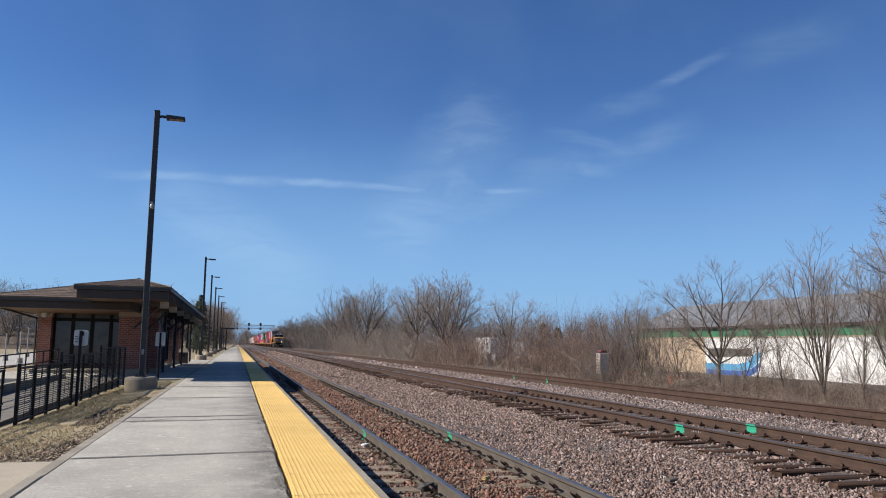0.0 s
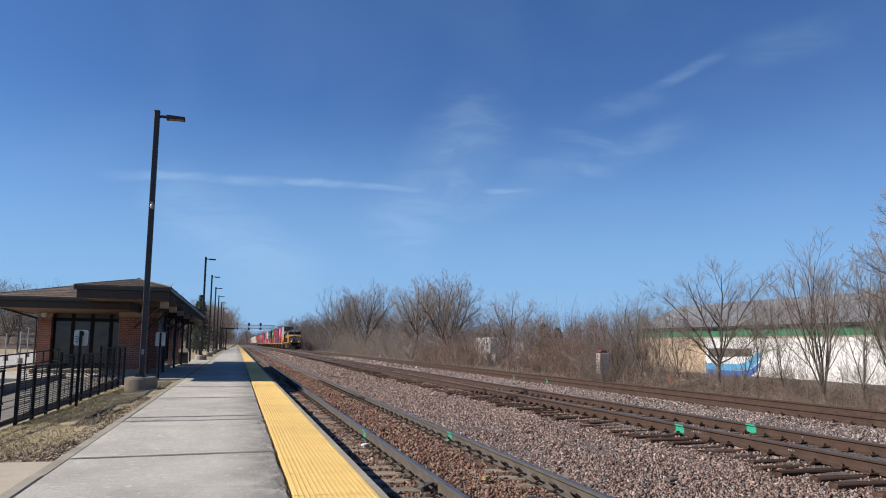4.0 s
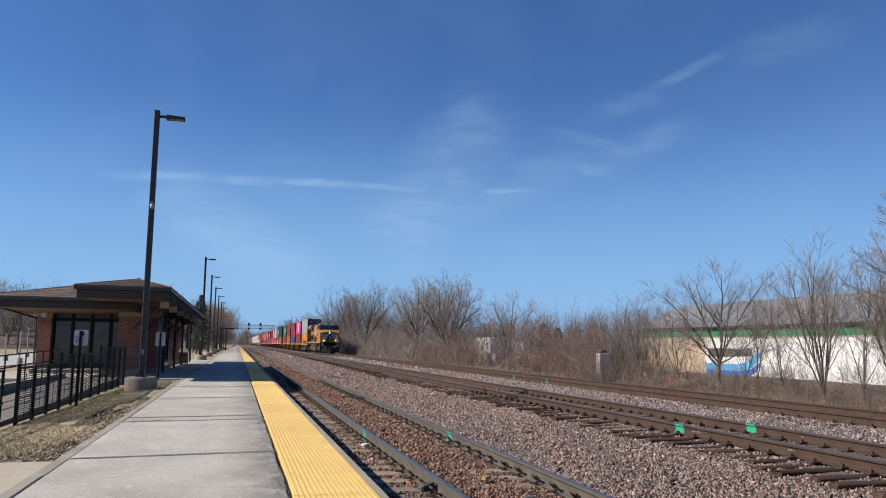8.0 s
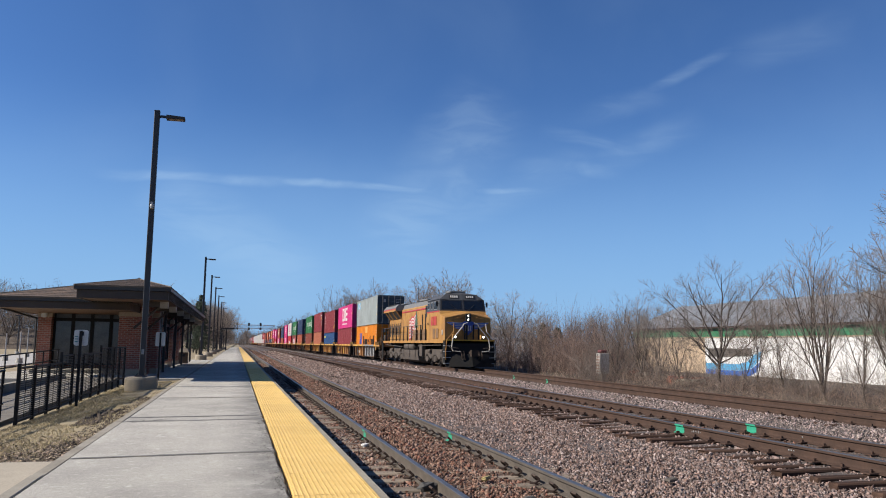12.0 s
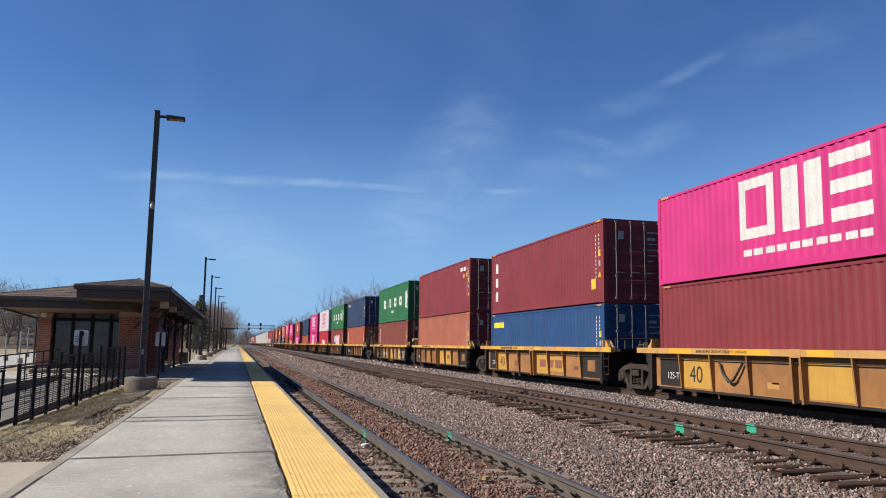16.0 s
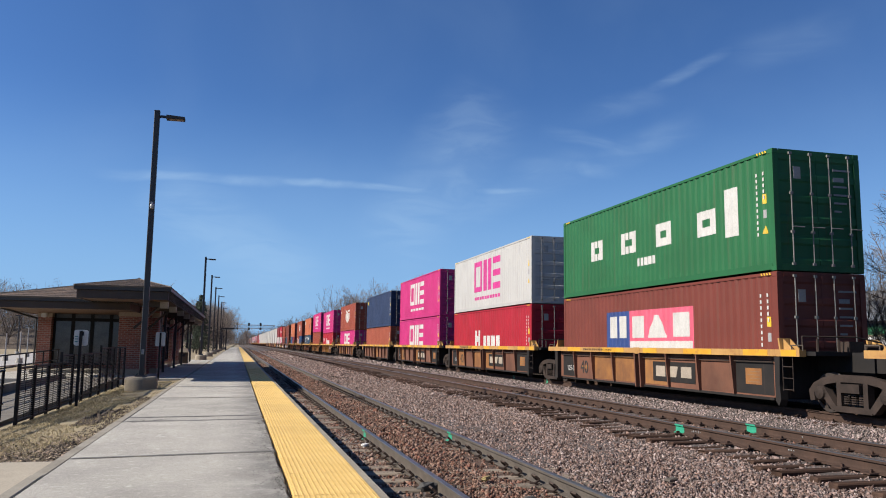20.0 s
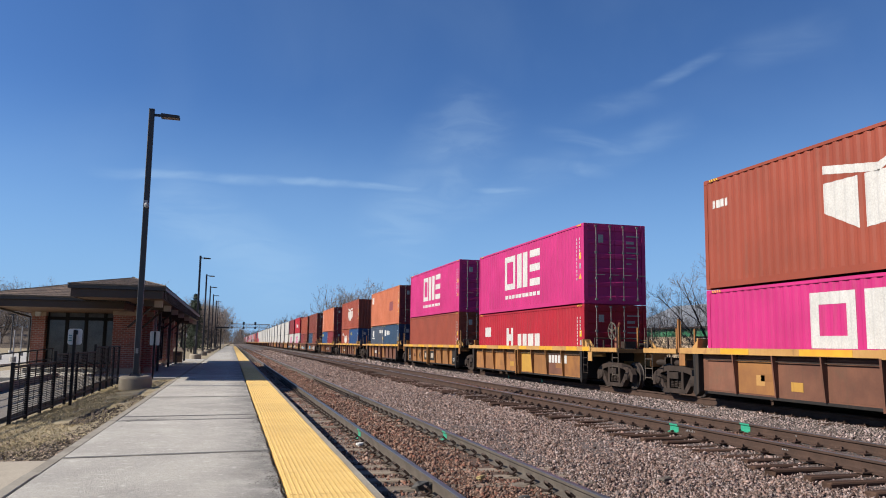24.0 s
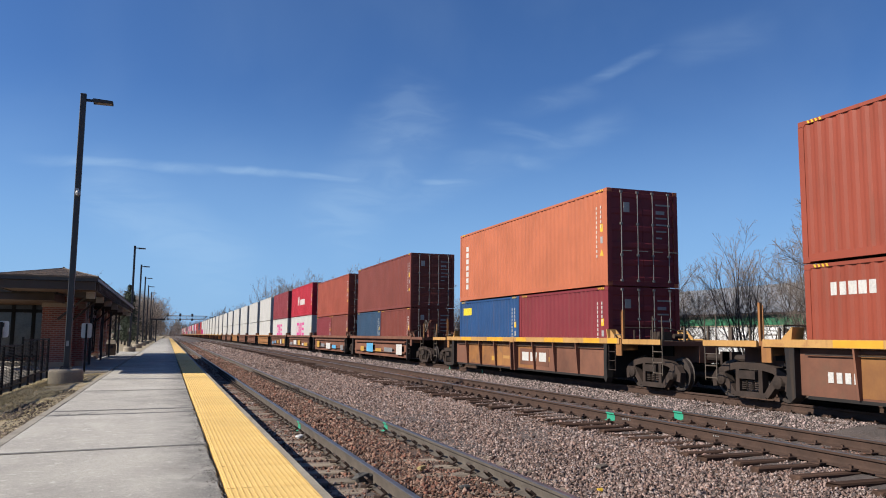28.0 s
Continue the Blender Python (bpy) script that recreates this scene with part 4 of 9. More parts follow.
# ---- fence and hand rails ----
def build_fence():
    fence = thing("fence", "black steel fence with dense horizontal wires", "fence", (-3.9, 0, 0))
    sections = ((16.2, 19.8, 1.08, -0.06), (19.8, 25.2, 1.25, 0.02), (25.2, 30.4, 1.39, 0.15))
    for a, b, top, base in sections:
        n = 3 if b < 20 else 4
        for k in range(n + (1 if b > 30 else 0)):
            y = a + (b - a) * k / n
            tall = 0.06 if k == 0 else 0.0
            bm = bevelled(-0.032, 0.032, y - 0.032, y + 0.032, base - 0.3, top + tall, 0.006, 1)
            part("post", bm, fence_black, fence)
        for z in (top - 0.03, base + 0.13):
            bm = bmesh.new()
            box(bm, -0.022, 0.022, a, b, z - 0.022, z + 0.022)
            part("fence_rail", bm, fence_black, fence)
        for k in range(n):
            y0, y1 = a + (b - a) * k / n + 0.035, a + (b - a) * (k + 1) / n - 0.035
            bm = bmesh.new()
            z = base + 0.18
            while z < top - 0.06:
                box(bm, -0.006, 0.006, y0, y1, z - 0.0065, z + 0.0065)
                z += 0.04
            yy = y0 + 0.1
            while yy < y1:
                box(bm, -0.004, 0.004, yy - 0.003, yy + 0.003, base + 0.15, top - 0.05)
                yy += 0.42
            tagged(part("wire_panel", bm, fence_black, fence), kind="stuff")
    rail = thing("hand_rail", "black steel hand rail along the ramp", "hand rail", (-4.35, 0, 0))
    for z0, z1 in ((0.98, 0.86), (0.66, 0.54), (0.34, 0.22)):
        bm = bmesh.new()
        tube(bm, (0, 17.0, z0), (0, 9.5, z1 - 0.1), 0.022)
        part("fence_rail", bm, fence_black, rail)
    for k in range(5):
        y = 16.9 - 1.7 * k
        bm = bmesh.new()
        tube(bm, (0, y, -0.4), (0, y, 0.98 - (17 - y) * 0.03), 0.024)
        part("post", bm, fence_black, rail)
    rail2 = thing("hand_rail", "black steel hand rail on the far side of the ramp", "hand rail", (-6.2, 0, 0))
    for z0 in (1.05, 0.7):
        bm = bmesh.new()
        tube(bm, (0, 31, z0 + 0.2), (0, 12, z0 - 0.1), 0.02)
        part("fence_rail", bm, fence_black, rail2)
    for k in range(9):
        y = 30.8 - 2.2 * k
        bm = bmesh.new()
        tube(bm, (0, y, -0.3), (0, y, 1.24 - (31 - y) * 0.0158), 0.022)
        part("post", bm, fence_black, rail2)


build_fence()


# ---- signs and bin ----
def plate_sign(x, y, base, zc, w, h, label, marks):
    t = thing("sign", label, "sign", (x, y, base))
    bm = bmesh.new()
    box(bm, -0.03, 0.03, -0.03, 0.03, 0, zc - base + h * 0.5 - 0.02)
    part("post", bm, fence_black, t)
    bm = bmesh.new()
    n = []
    r = 0.05
    for cx, cz, a0 in ((w / 2 - r, h / 2 - r, 0), (-w / 2 + r, h / 2 - r, 90), (-w / 2 + r, -h / 2 + r, 180), (w / 2 - r, -h / 2 + r, 270)):
        for k in range(4):
            a = radians(a0 + k * 30)
            n.append((cx + r * math.cos(a), zc - base + cz + r * math.sin(a)))
    extrude_profile(bm, n, 0.034, 0.042)
    bmesh.ops.recalc_face_normals(bm, faces=bm.faces[:])
    plate = part("plate", bm, sign_white, t, "white rounded sign plate")
    for mx, mz, mw, mh, mat in marks:
        bm = bmesh.new()
        box(bm, mx - mw / 2, mx + mw / 2, 0.0285, 0.0335, zc - base + mz - mh / 2, zc - base + mz + mh / 2)
        part("marking", bm, mat, plate)
    return t


plate_sign(-2.75, 30.7, 0.19, 1.67, 0.34, 0.52, "small white sign on a black post, seen from behind", ())
plate_sign(-3.56, 20.0, 0.06, 1.645, 0.31, 0.37, "white notice sign with teal lines on a black post",
           ((-0.1, 0.03, 0.07, 0.025, sign_teal), (-0.1, -0.03, 0.07, 0.025, sign_teal), (-0.1, -0.09, 0.07, 0.03, sign_teal), (0.03, 0.1, 0.06, 0.1, sign_dark)))


def litter_bin(x, y):
    t = thing("litter_bin", "brown square litter bin with domed lid", "bin", (x, y, 0.19))
    part("body", bevelled(-0.3, 0.3, -0.3, 0.3, 0, 0.72, 0.03, 2), can_brown, t)
    bm = bmesh.new()
    box(bm, -0.32, 0.32, -0.32, 0.32, 0.725, 0.98, 0.1)
    part("lid", bm, bracket_pale, t)
    bm = bmesh.new()
    box(bm, -0.15, 0.15, -0.308, -0.298, 0.45, 0.62)
    part("opening", bm, lamp_black, t)


litter_bin(-3.38, 54.3)

# ---- station house ----
def brick_material(name, c1, c2, mortar_col, scale, row, wd):
    mat = bpy.data.materials.new(name)
    mat.use_nodes = True
    N, L = mat.node_tree.nodes, mat.node_tree.links
    b = N["Principled BSDF"]
    co, sep, cmb = N.new("ShaderNodeTexCoord"), N.new("ShaderNodeSeparateXYZ"), N.new("ShaderNodeCombineXYZ")
    add = N.new("ShaderNodeMath")
    L.new(co.outputs["Object"], sep.inputs[0])
    L.new(sep.outputs[0], add.inputs[0])
    L.new(sep.outputs[1], add.inputs[1])
    L.new(add.outputs[0], cmb.inputs[0])
    L.new(sep.outputs[2], cmb.inputs[1])
    t = N.new("ShaderNodeTexBrick")
    t.inputs["Scale"].default_value, t.inputs["Mortar Size"].default_value, t.inputs["Brick Width"].default_value, t.inputs["Row Height"].default_value = scale, 0.011, wd, row
    t.inputs["Color1"].default_value, t.inputs["Color2"].default_value, t.inputs["Mortar"].default_value = (*c1, 1), (*c2, 1), (*mortar_col, 1)
    L.new(cmb.outputs[0], t.inputs["Vector"])
    nz = N.new("ShaderNodeTexNoise")
    nz.inputs["Scale"].default_value, nz.inputs["Detail"].default_value = 1.4, 6
    L.new(co.outputs["Object"], nz.inputs["Vector"])
    mx = N.new("ShaderNodeMix")
    mx.data_type, mx.blend_type = "RGBA", "MULTIPLY"
    mx.inputs[0].default_value = 0.5
    L.new(t.outputs[0], mx.inputs[6])
    L.new(nz.outputs[0], mx.inputs[7])
    L.new(mx.outputs[2], b.inputs["Base Color"])
    b.inputs["Roughness"].default_value = 0.9
    bp = N.new("ShaderNodeBump")
    bp.inputs["Strength"].default_value, bp.inputs["Distance"].default_value, bp.invert = 0.7, 0.008, True
    L.new(t.outputs["Fac"], bp.inputs["Height"])
    L.new(bp.outputs[0], b.inputs["Normal"])
    return mat


brickwork = brick_material("red brown brickwork", (0.37, 0.112, 0.075), (0.23, 0.07, 0.05), (0.36, 0.28, 0.235), 1.0, 0.088, 0.24)
shingles = brick_material("brown roof shingles", (0.18, 0.12, 0.085), (0.095, 0.064, 0.046), (0.03, 0.022, 0.017), 1.0, 0.06, 0.3)
glass_dark = surf("dark reflecting glass", (0.085, 0.09, 0.10), (0.12, 0.125, 0.135), rough=0.05, bump=0.0, spec=0.42)
gutter_black = surf("dark bronze gutter", (0.028, 0.025, 0.024), rough=0.45)
mullion_black = surf("black window frame", (0.010, 0.010, 0.012), rough=0.6, spec=0.2)

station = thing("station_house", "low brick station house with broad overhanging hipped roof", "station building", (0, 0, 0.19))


def brick_pier(x0, x1, y0, y1, top, label=""):
    bm = bmesh.new()
    box(bm, x0, x1, y0, y1, 0, 2.52)
    p = part("brick_pier", bm, brickwork, station, label)
    bm = bmesh.new()
    box(bm, x0 - 0.03, x1 + 0.03, y0 - 0.03, y1 + 0.03, 2.52, 2.77)
    part("stone_band", bm, limestone, p, "tan limestone band")
    bm = bmesh.new()
    box(bm, x0, x1, y0, y1, 2.77, top)
    part("pier_top", bm, brickwork, p)
    bm = bmesh.new()
    box(bm, x0 - 0.025, x1 + 0.025, y0 - 0.025, y1 + 0.025, 0, 0.12)
    part("plinth", bm, limestone, p)


def glazed_bay(axis, fixed, a, b, z0, z1, n, transom=0.42, proud=0.0):
    """A window wall of n lights with a transom row; axis 'x' runs along x at y = fixed, 'y' along y at x = fixed."""
    def put(bm, u0, u1, d0, d1, w0, w1):
        if axis == "x":
            box(bm, u0, u1, fixed + d0, fixed + d1, w0, w1)
        else:
            box(bm, fixed + d0, fixed + d1, u0, u1, w0, w1)
    bm = bmesh.new()
    rings = []
    for d, e in ((-0.06, 0.0), (-0.06, 0.09), (0.06, 0.09), (0.06, 0.0)):
        ring = []
        for u, w in ((a + e, z0 + e), (b - e, z0 + e), (b - e, z1 - e), (a + e, z1 - e)):
            ring.append(bm.verts.new((u, fixed + d, w) if axis == "x" else (fixed + d, u, w)))
        rings.append(ring)
    for r0, r1 in zip(rings, rings[1:] + rings[:1]):
        for k in range(4):
            bm.faces.new((r0[k], r0[(k + 1) % 4], r1[(k + 1) % 4], r1[k]))
    bmesh.ops.recalc_face_normals(bm, faces=bm.faces[:])
    win = part("window", bm, mullion_black, station, "black framed window wall")
    bm = bmesh.new()
    put(bm, a + 0.09, b - 0.09, -0.05, 0.05, z1 - transom - 0.08, z1 - transom + 0.08)
    part("transom", bm, mullion_black, win)
    for k in range(1, n):
        u = a + (b - a) * k / n
        bm = bmesh.new()
        put(bm, u - 0.085, u + 0.085, -0.055, 0.055, z0 + 0.09, z1 - 0.09)
        part("mullion", bm, mullion_black, win)
    for k in range(n):
        u0, u1 = a + (b - a) * k / n + 0.03, a + (b - a) * (k + 1) / n - 0.03
        for w0, w1 in ((z0 + 0.06, z1 - transom - 0.03), (z1 - transom + 0.03, z1 - 0.06)):
            bm = bmesh.new()
            put(bm, u0, u1, -0.012, 0.012, w0, w1)
            part("pane", bm, glass_dark, win)


def hip_roof(x0, x1, y0, y1, eave, rise, fascia, inset, label, ridge_x=None):
    """A hipped roof: soffit, fascia boards, four slopes of shingle."""
    cx = (x0 + x1) / 2 if ridge_x is None else ridge_x
    bm = bmesh.new()
    box(bm, x0 + 0.06, x1 - 0.06, y0 + 0.06, y1 - 0.06, eave, eave + 0.04)
    roof = part("roof", bm, soffit_wood, station, label)
    for name, dims in (("fascia", (x0, x1, y0, y0 + 0.05)), ("fascia", (x0, x1, y1 - 0.05, y1)), ("fascia", (x0, x0 + 0.05, y0 + 0.05, y1 - 0.05)), ("fascia", (x1 - 0.05, x1, y0 + 0.05, y1 - 0.05))):
        bm = bmesh.new()
        box(bm, *dims, eave - 0.03, eave + fascia * 0.62)
        part(name, bm, fascia_brown, roof, "dark brown fascia board")
    for dims in ((x0 - 0.1, x1 + 0.1, y0 - 0.1, y0 + 0.04), (x0 - 0.1, x1 + 0.1, y1 - 0.04, y1 + 0.1), (x0 - 0.1, x0 + 0.04, y0 + 0.045, y1 - 0.045), (x1 - 0.04, x1 + 0.1, y0 + 0.045, y1 - 0.045)):
        bm = bmesh.new()
        box(bm, *dims, eave + fascia * 0.64, eave + fascia - 0.055)
        part("gutter", bm, gutter_black, roof, "dark metal gutter")
    z, zr = eave + fascia, eave + fascia + rise
    o = 0.09
    a, b, c, d = (x0 - o, y0 - o), (x1 + o, y0 - o), (x1 + o, y1 + o), (x0 - o, y1 + o)
    r0, r1 = (cx, y0 + inset), (cx, y1 - inset)
    slopes = (((*a, z), (*b, z), (*r0, zr)), ((*b, z), (*c, z), (*r1, zr), (*r0, zr)), ((*c, z), (*d, z), (*r1, zr)), ((*d, z), (*a, z), (*r0, zr), (*r1, zr)))
    for pts in slopes:
        bm = bmesh.new()
        up = [bm.verts.new(p) for p in pts]
        lo = [bm.verts.new((p[0], p[1], p[2] - 0.05)) for p in pts]
        bm.faces.new(up)
        bm.faces.new(lo[::-1])
        for k in range(len(pts)):
            bm.faces.new((lo[k], lo[(k + 1) % len(pts)], up[(k + 1) % len(pts)], up[k]))
        slope = part("roof_slope", bm, shingle, roof, "brown shingled roof slope")
        # lapped courses of shingle from eave to ridge
        e0, e1 = Vector(pts[0]), Vector(pts[1])
        t1, t0 = (Vector(pts[2]), Vector(pts[3])) if len(pts) == 4 else (Vector(pts[2]), Vector(pts[2]))
        bm = bmesh.new()
        n = 13
        for k in range(n):
            f0, f1 = k / n, min(0.995, (k + 1.15) / n)
            la, ra, lb, rb = e0.lerp(t0, f0), e1.lerp(t1, f0), e0.lerp(t0, f1), e1.lerp(t1, f1)
            up = Vector((0, 0, 0.02))
            thin = Vector((0, 0, 0.006))
            quad(bm, la + up, ra + up, rb + thin, lb + thin)
            quad(bm, la + thin, ra + thin, ra + up, la + up)
        tagged(part("shingles", bm, shingles, slope, "overlapping rows of brown shingles"), kind="stuff")
    bm = bmesh.new()
    tube(bm, (*r0, zr + 0.01), (*r1, zr + 0.01), 0.06, n=6)
    part("ridge_cap", bm, shingle, roof)
    for p in (a, b):
        bm = bmesh.new()
        tube(bm, (*p, z), (*r0, zr), 0.035, n=6)
        part("hip_cap", bm, shingle, roof)
    return roof


def build_station():
    # brick piers and the dark glazing between them
    brick_pier(-5.28, -4.15, 38.5, 39.9, 3.15, "broad brick pier under the canopy")
    brick_pier(-4.12, -3.70, 40.1, 41.0, 3.15)
    brick_pier(-9.45, -8.85, 42.0, 43.2, 2.95)
    for y in (46.5, 52.0, 57.5):
        brick_pier(-4.45, -3.95, y, y + 0.7, 3.0)
    bm = bmesh.new()
    box(bm, -8.9, -5.3, 43.2, 43.4, 0, 0.22)
    part("sill_wall", bm, brickwork, station)
    glazed_bay("x", 42.5, -8.83, -5.3, 0.2, 2.85, 4)
    glazed_bay("y", -4.2, 41.1, 46.4, 0.25, 2.8, 4)
    glazed_bay("y", -4.2, 47.3, 51.9, 0.25, 2.8, 4)
    glazed_bay("y", -4.2, 52.8, 57.4, 0.25, 2.8, 3)
    # the walls behind
    for name, d in (("back_wall", (-9.4, -9.1, 43.3, 62.0)), ("far_wall", (-9.1, -4.0, 61.7, 62.0)), ("inner_wall", (-9.0, -4.5, 50.0, 50.2))):
        bm = bmesh.new()
        box(bm, *d, 0, 3.0)
        part(name, bm, brickwork, station)
    bm = bmesh.new()
    box(bm, -9.3, -4.1, 40.3, 61.9, 0.0, 0.03)
    part("floor_finish", bm, concrete_old, station)
    for d in ((-5.27, -4.0, 39.9, 40.0), (-5.4, -5.25, 39.9, 42.4)):
        bm = bmesh.new()
        box(bm, *d, 0, 3.05)
        part("return_wall", bm, brickwork, station)
    # roofs: the long canopy beside the platform and the lower wing
    main = hip_roof(-5.95, -2.66, 32.0, 65.5, 3.03, 0.62, 0.46, 4.5, "long hipped canopy roof with wooden soffit")
    hip_roof(-9.95, -4.4, 35.0, 50.0, 2.72, 1.15, 0.42, 4.9, "lower hipped roof of the wing", -5.1)
    # rafter tails and brackets along the platform side
    for k in range(52):
        y = 32.4 + k * 0.635
        bm = bmesh.new()
        box(bm, -2.655, -2.60, y - 0.06, y + 0.06, 3.0, 3.31)
        part("rafter_tail", bm, fascia_brown, main)
    for y in (33.2, 37.6, 42.4, 47.6, 53.4, 59.6, 64.6):
        bm = bmesh.new()
        box(bm, -3.62 if y < 40 else -4.4, -2.95, y - 0.08, y + 0.08, 2.76, 2.99)
        br = part("bracket", bm, fascia_brown, main, "dark timber canopy bracket")
        bm = bmesh.new()
        side_profile(bm, ((y - 0.13, 2.72), (y + 0.13, 2.72), (y + 0.13, 2.98), (y - 0.13, 2.98)), -3.05, -2.74)
        part("bracket_end", bm, bracket_pale, br, "pale boxed bracket end")
        bm = bmesh.new()
        tube(bm, (-4.0, y, 1.9), (-3.1, y, 2.76), 0.05, n=6)
        part("strut", bm, fascia_brown, br)
    for y in (42.0, 49.0, 55.5, 61.0, 64.8):
        bm = bmesh.new()
        box(bm, -3.62, -3.50, y - 0.06, y + 0.06, 0, 2.99)
        part("post", bm, lamp_black, main, "slim black canopy post")
    # conduit, wall lamp and gutter spout
    for x in (-3.62, -3.55):
        bm = bmesh.new()
        path_tube(bm, ((x, 40.05, 0.3), (x, 40.05, 2.6), (x + 0.05, 39.95, 2.95)), 0.025)
        part("downpipe", bm, alu, station, "pale downpipe")
    bm = bmesh.new()
    path_tube(bm, ((-9.9, 35.1, 2.95), (-9.75, 36.2, 2.75), (-9.5, 41.9, 2.45), (-9.5, 41.95, 0.2)), 0.05)
    part("downpipe", bm, gutter_black, station, "dark leader from the gutter to the pier")
    bm = bevelled(-9.3, -9.05, 41.85, 42.0, 2.5, 2.85, 0.03, 1)
    part("wall_lamp", bm, sign_white, station, "small white wall lamp on the pier")
    # benches behind the glass front
    bm = bmesh.new()
    box(bm, -8.0, -6.2, 44.3, 44.8, 0.03, 0.45)
    part("inner_bench", bm, fascia_brown, station)


build_station()
# the walls and posts go down into the ground
for ob in station.children_recursive:
    for v in ob.data.vertices:
        if v.co.z < 0.02:
            v.co.z -= 0.2
# scaled about the camera's eye, so the house still fits the view
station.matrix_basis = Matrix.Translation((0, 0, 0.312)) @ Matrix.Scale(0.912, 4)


def lot_post(x, y, h, arm):
    t = thing("lot_lamp" if arm else "bollard_post", "slim dark lamp post in the parking lot" if arm else "pale post in the parking lot", "lamp post" if arm else "post", (x, y, 0.05))
    bm = bmesh.new()
    tube(bm, (0, 0, 0.3), (0, 0, h), 0.07 if arm else 0.05, n=8)
    part("pole", bm, lamp_black if arm else alu, t)
    bm = bmesh.new()
    tube(bm, (0, 0, 0), (0, 0, 0.35), 0.22, 0.2, n=12)
    part("footing", bm, concrete, t)
    if arm:
        bm = bmesh.new()
        box(bm, -0.35, 0.25, -0.12, 0.12, h, h + 0.12)
        part("lamp_head", bm, lamp_black, t)


lot_post(-22.1, 90.3, 4.0, True)
lot_post(-18.5, 79.0, 2.7, False)
lot_post(-13.9, 57.5, 2.1, False)
lot_post(-16.4, 63.9, 2.0, False)
lot_post(-17.5, 60.0, 4.1, True)


def platform_sign():
    # stands for the electronic platform sign, drawn as a roof on posts
    t = thing("shelter", "distant dark platform sign drawn as a flat roof on posts", "shelter", (-3.6, 150.0, 0.18))
    bm = bmesh.new()
    box(bm, 0.55, 3.05, -3, 3, 3.85, 4.1)
    part("roof", bm, lamp_black, t)
    for x, y in ((0.8, -2.5), (0.8, 2.5), (1.6, -2.5), (1.6, 2.5)):
        bm = bmesh.new()
        box(bm, x - 0.08, x + 0.08, y - 0.08, y + 0.08, 0, 3.85)
        part("post", bm, lamp_black, t)


platform_sign()


def track_post(x, y, h, mat, label):
    t = thing("post", label, "post", (x, y, 0.18))
    bm = bmesh.new()
    box(bm, -0.06, 0.06, -0.06, 0.06, 0, h, 0.01)
    part("pole", bm, mat, t)
    bm = bmesh.new()
    box(bm, -0.09, 0.09, -0.075, -0.062, h * 0.72, h * 0.86)
    part("plate", bm, sign_white, t)


track_post(-3.35, 61.5, 2.3, lamp_black, "thin black post with a small white plate")
track_post(-3.3, 78.0, 2.2, alu, "pale slender post beside the platform")


# ---- signal bridge ----
def signal_bridge():
    t = thing("signal_bridge", "galvanised truss signal bridge over the tracks", "signal bridge", (0, 390, 0))
    for x in (-4.2, 17.0):
        bm = bmesh.new()
        for dx in (-0.4, 0.4):
            tube(bm, (x + dx, 0, 0), (x + dx, 0, 10.5), 0.14, n=6)
        for k in range(8):
            tube(bm, (x - 0.4, 0, k * 1.3), (x + 0.4, 0, k * 1.3 + 1.3), 0.07, n=5)
        part("tower", bm, gantry_grey, t)
    bm = bmesh.new()
    for z in (8.5, 10.3):
        for y in (-0.6, 0.6):
            tube(bm, (-4.4, y, z), (17.2, y, z), 0.16, n=6)
    part("chord", bm, gantry_grey, t)
    bm = bmesh.new()
    for k in range(14):
        x = -4.2 + k * 1.53
        tube(bm, (x, -0.6, 8.5), (x + 1.53, -0.6, 10.3), 0.1, n=5)
        tube(bm, (x, -0.6, 8.5), (x, -0.6, 10.3), 0.1, n=5)
    part("lattice", bm, gantry_grey, t)
    for x in (-0.3, 5.2, 10.6):
        bm = bmesh.new()
        box(bm, x - 0.45, x + 0.45, -1.1, -0.8, 7.9, 8.9)
        box(bm, x - 0.45, x + 0.45, -1.1, -0.8, 9.9, 11.3)
        tube(bm, (x, -0.9, 7.9), (x, -0.9, 11.0), 0.1, n=6)
        part("signal_head", bm, signal_black, t, "black colour light signal head")


signal_bridge()

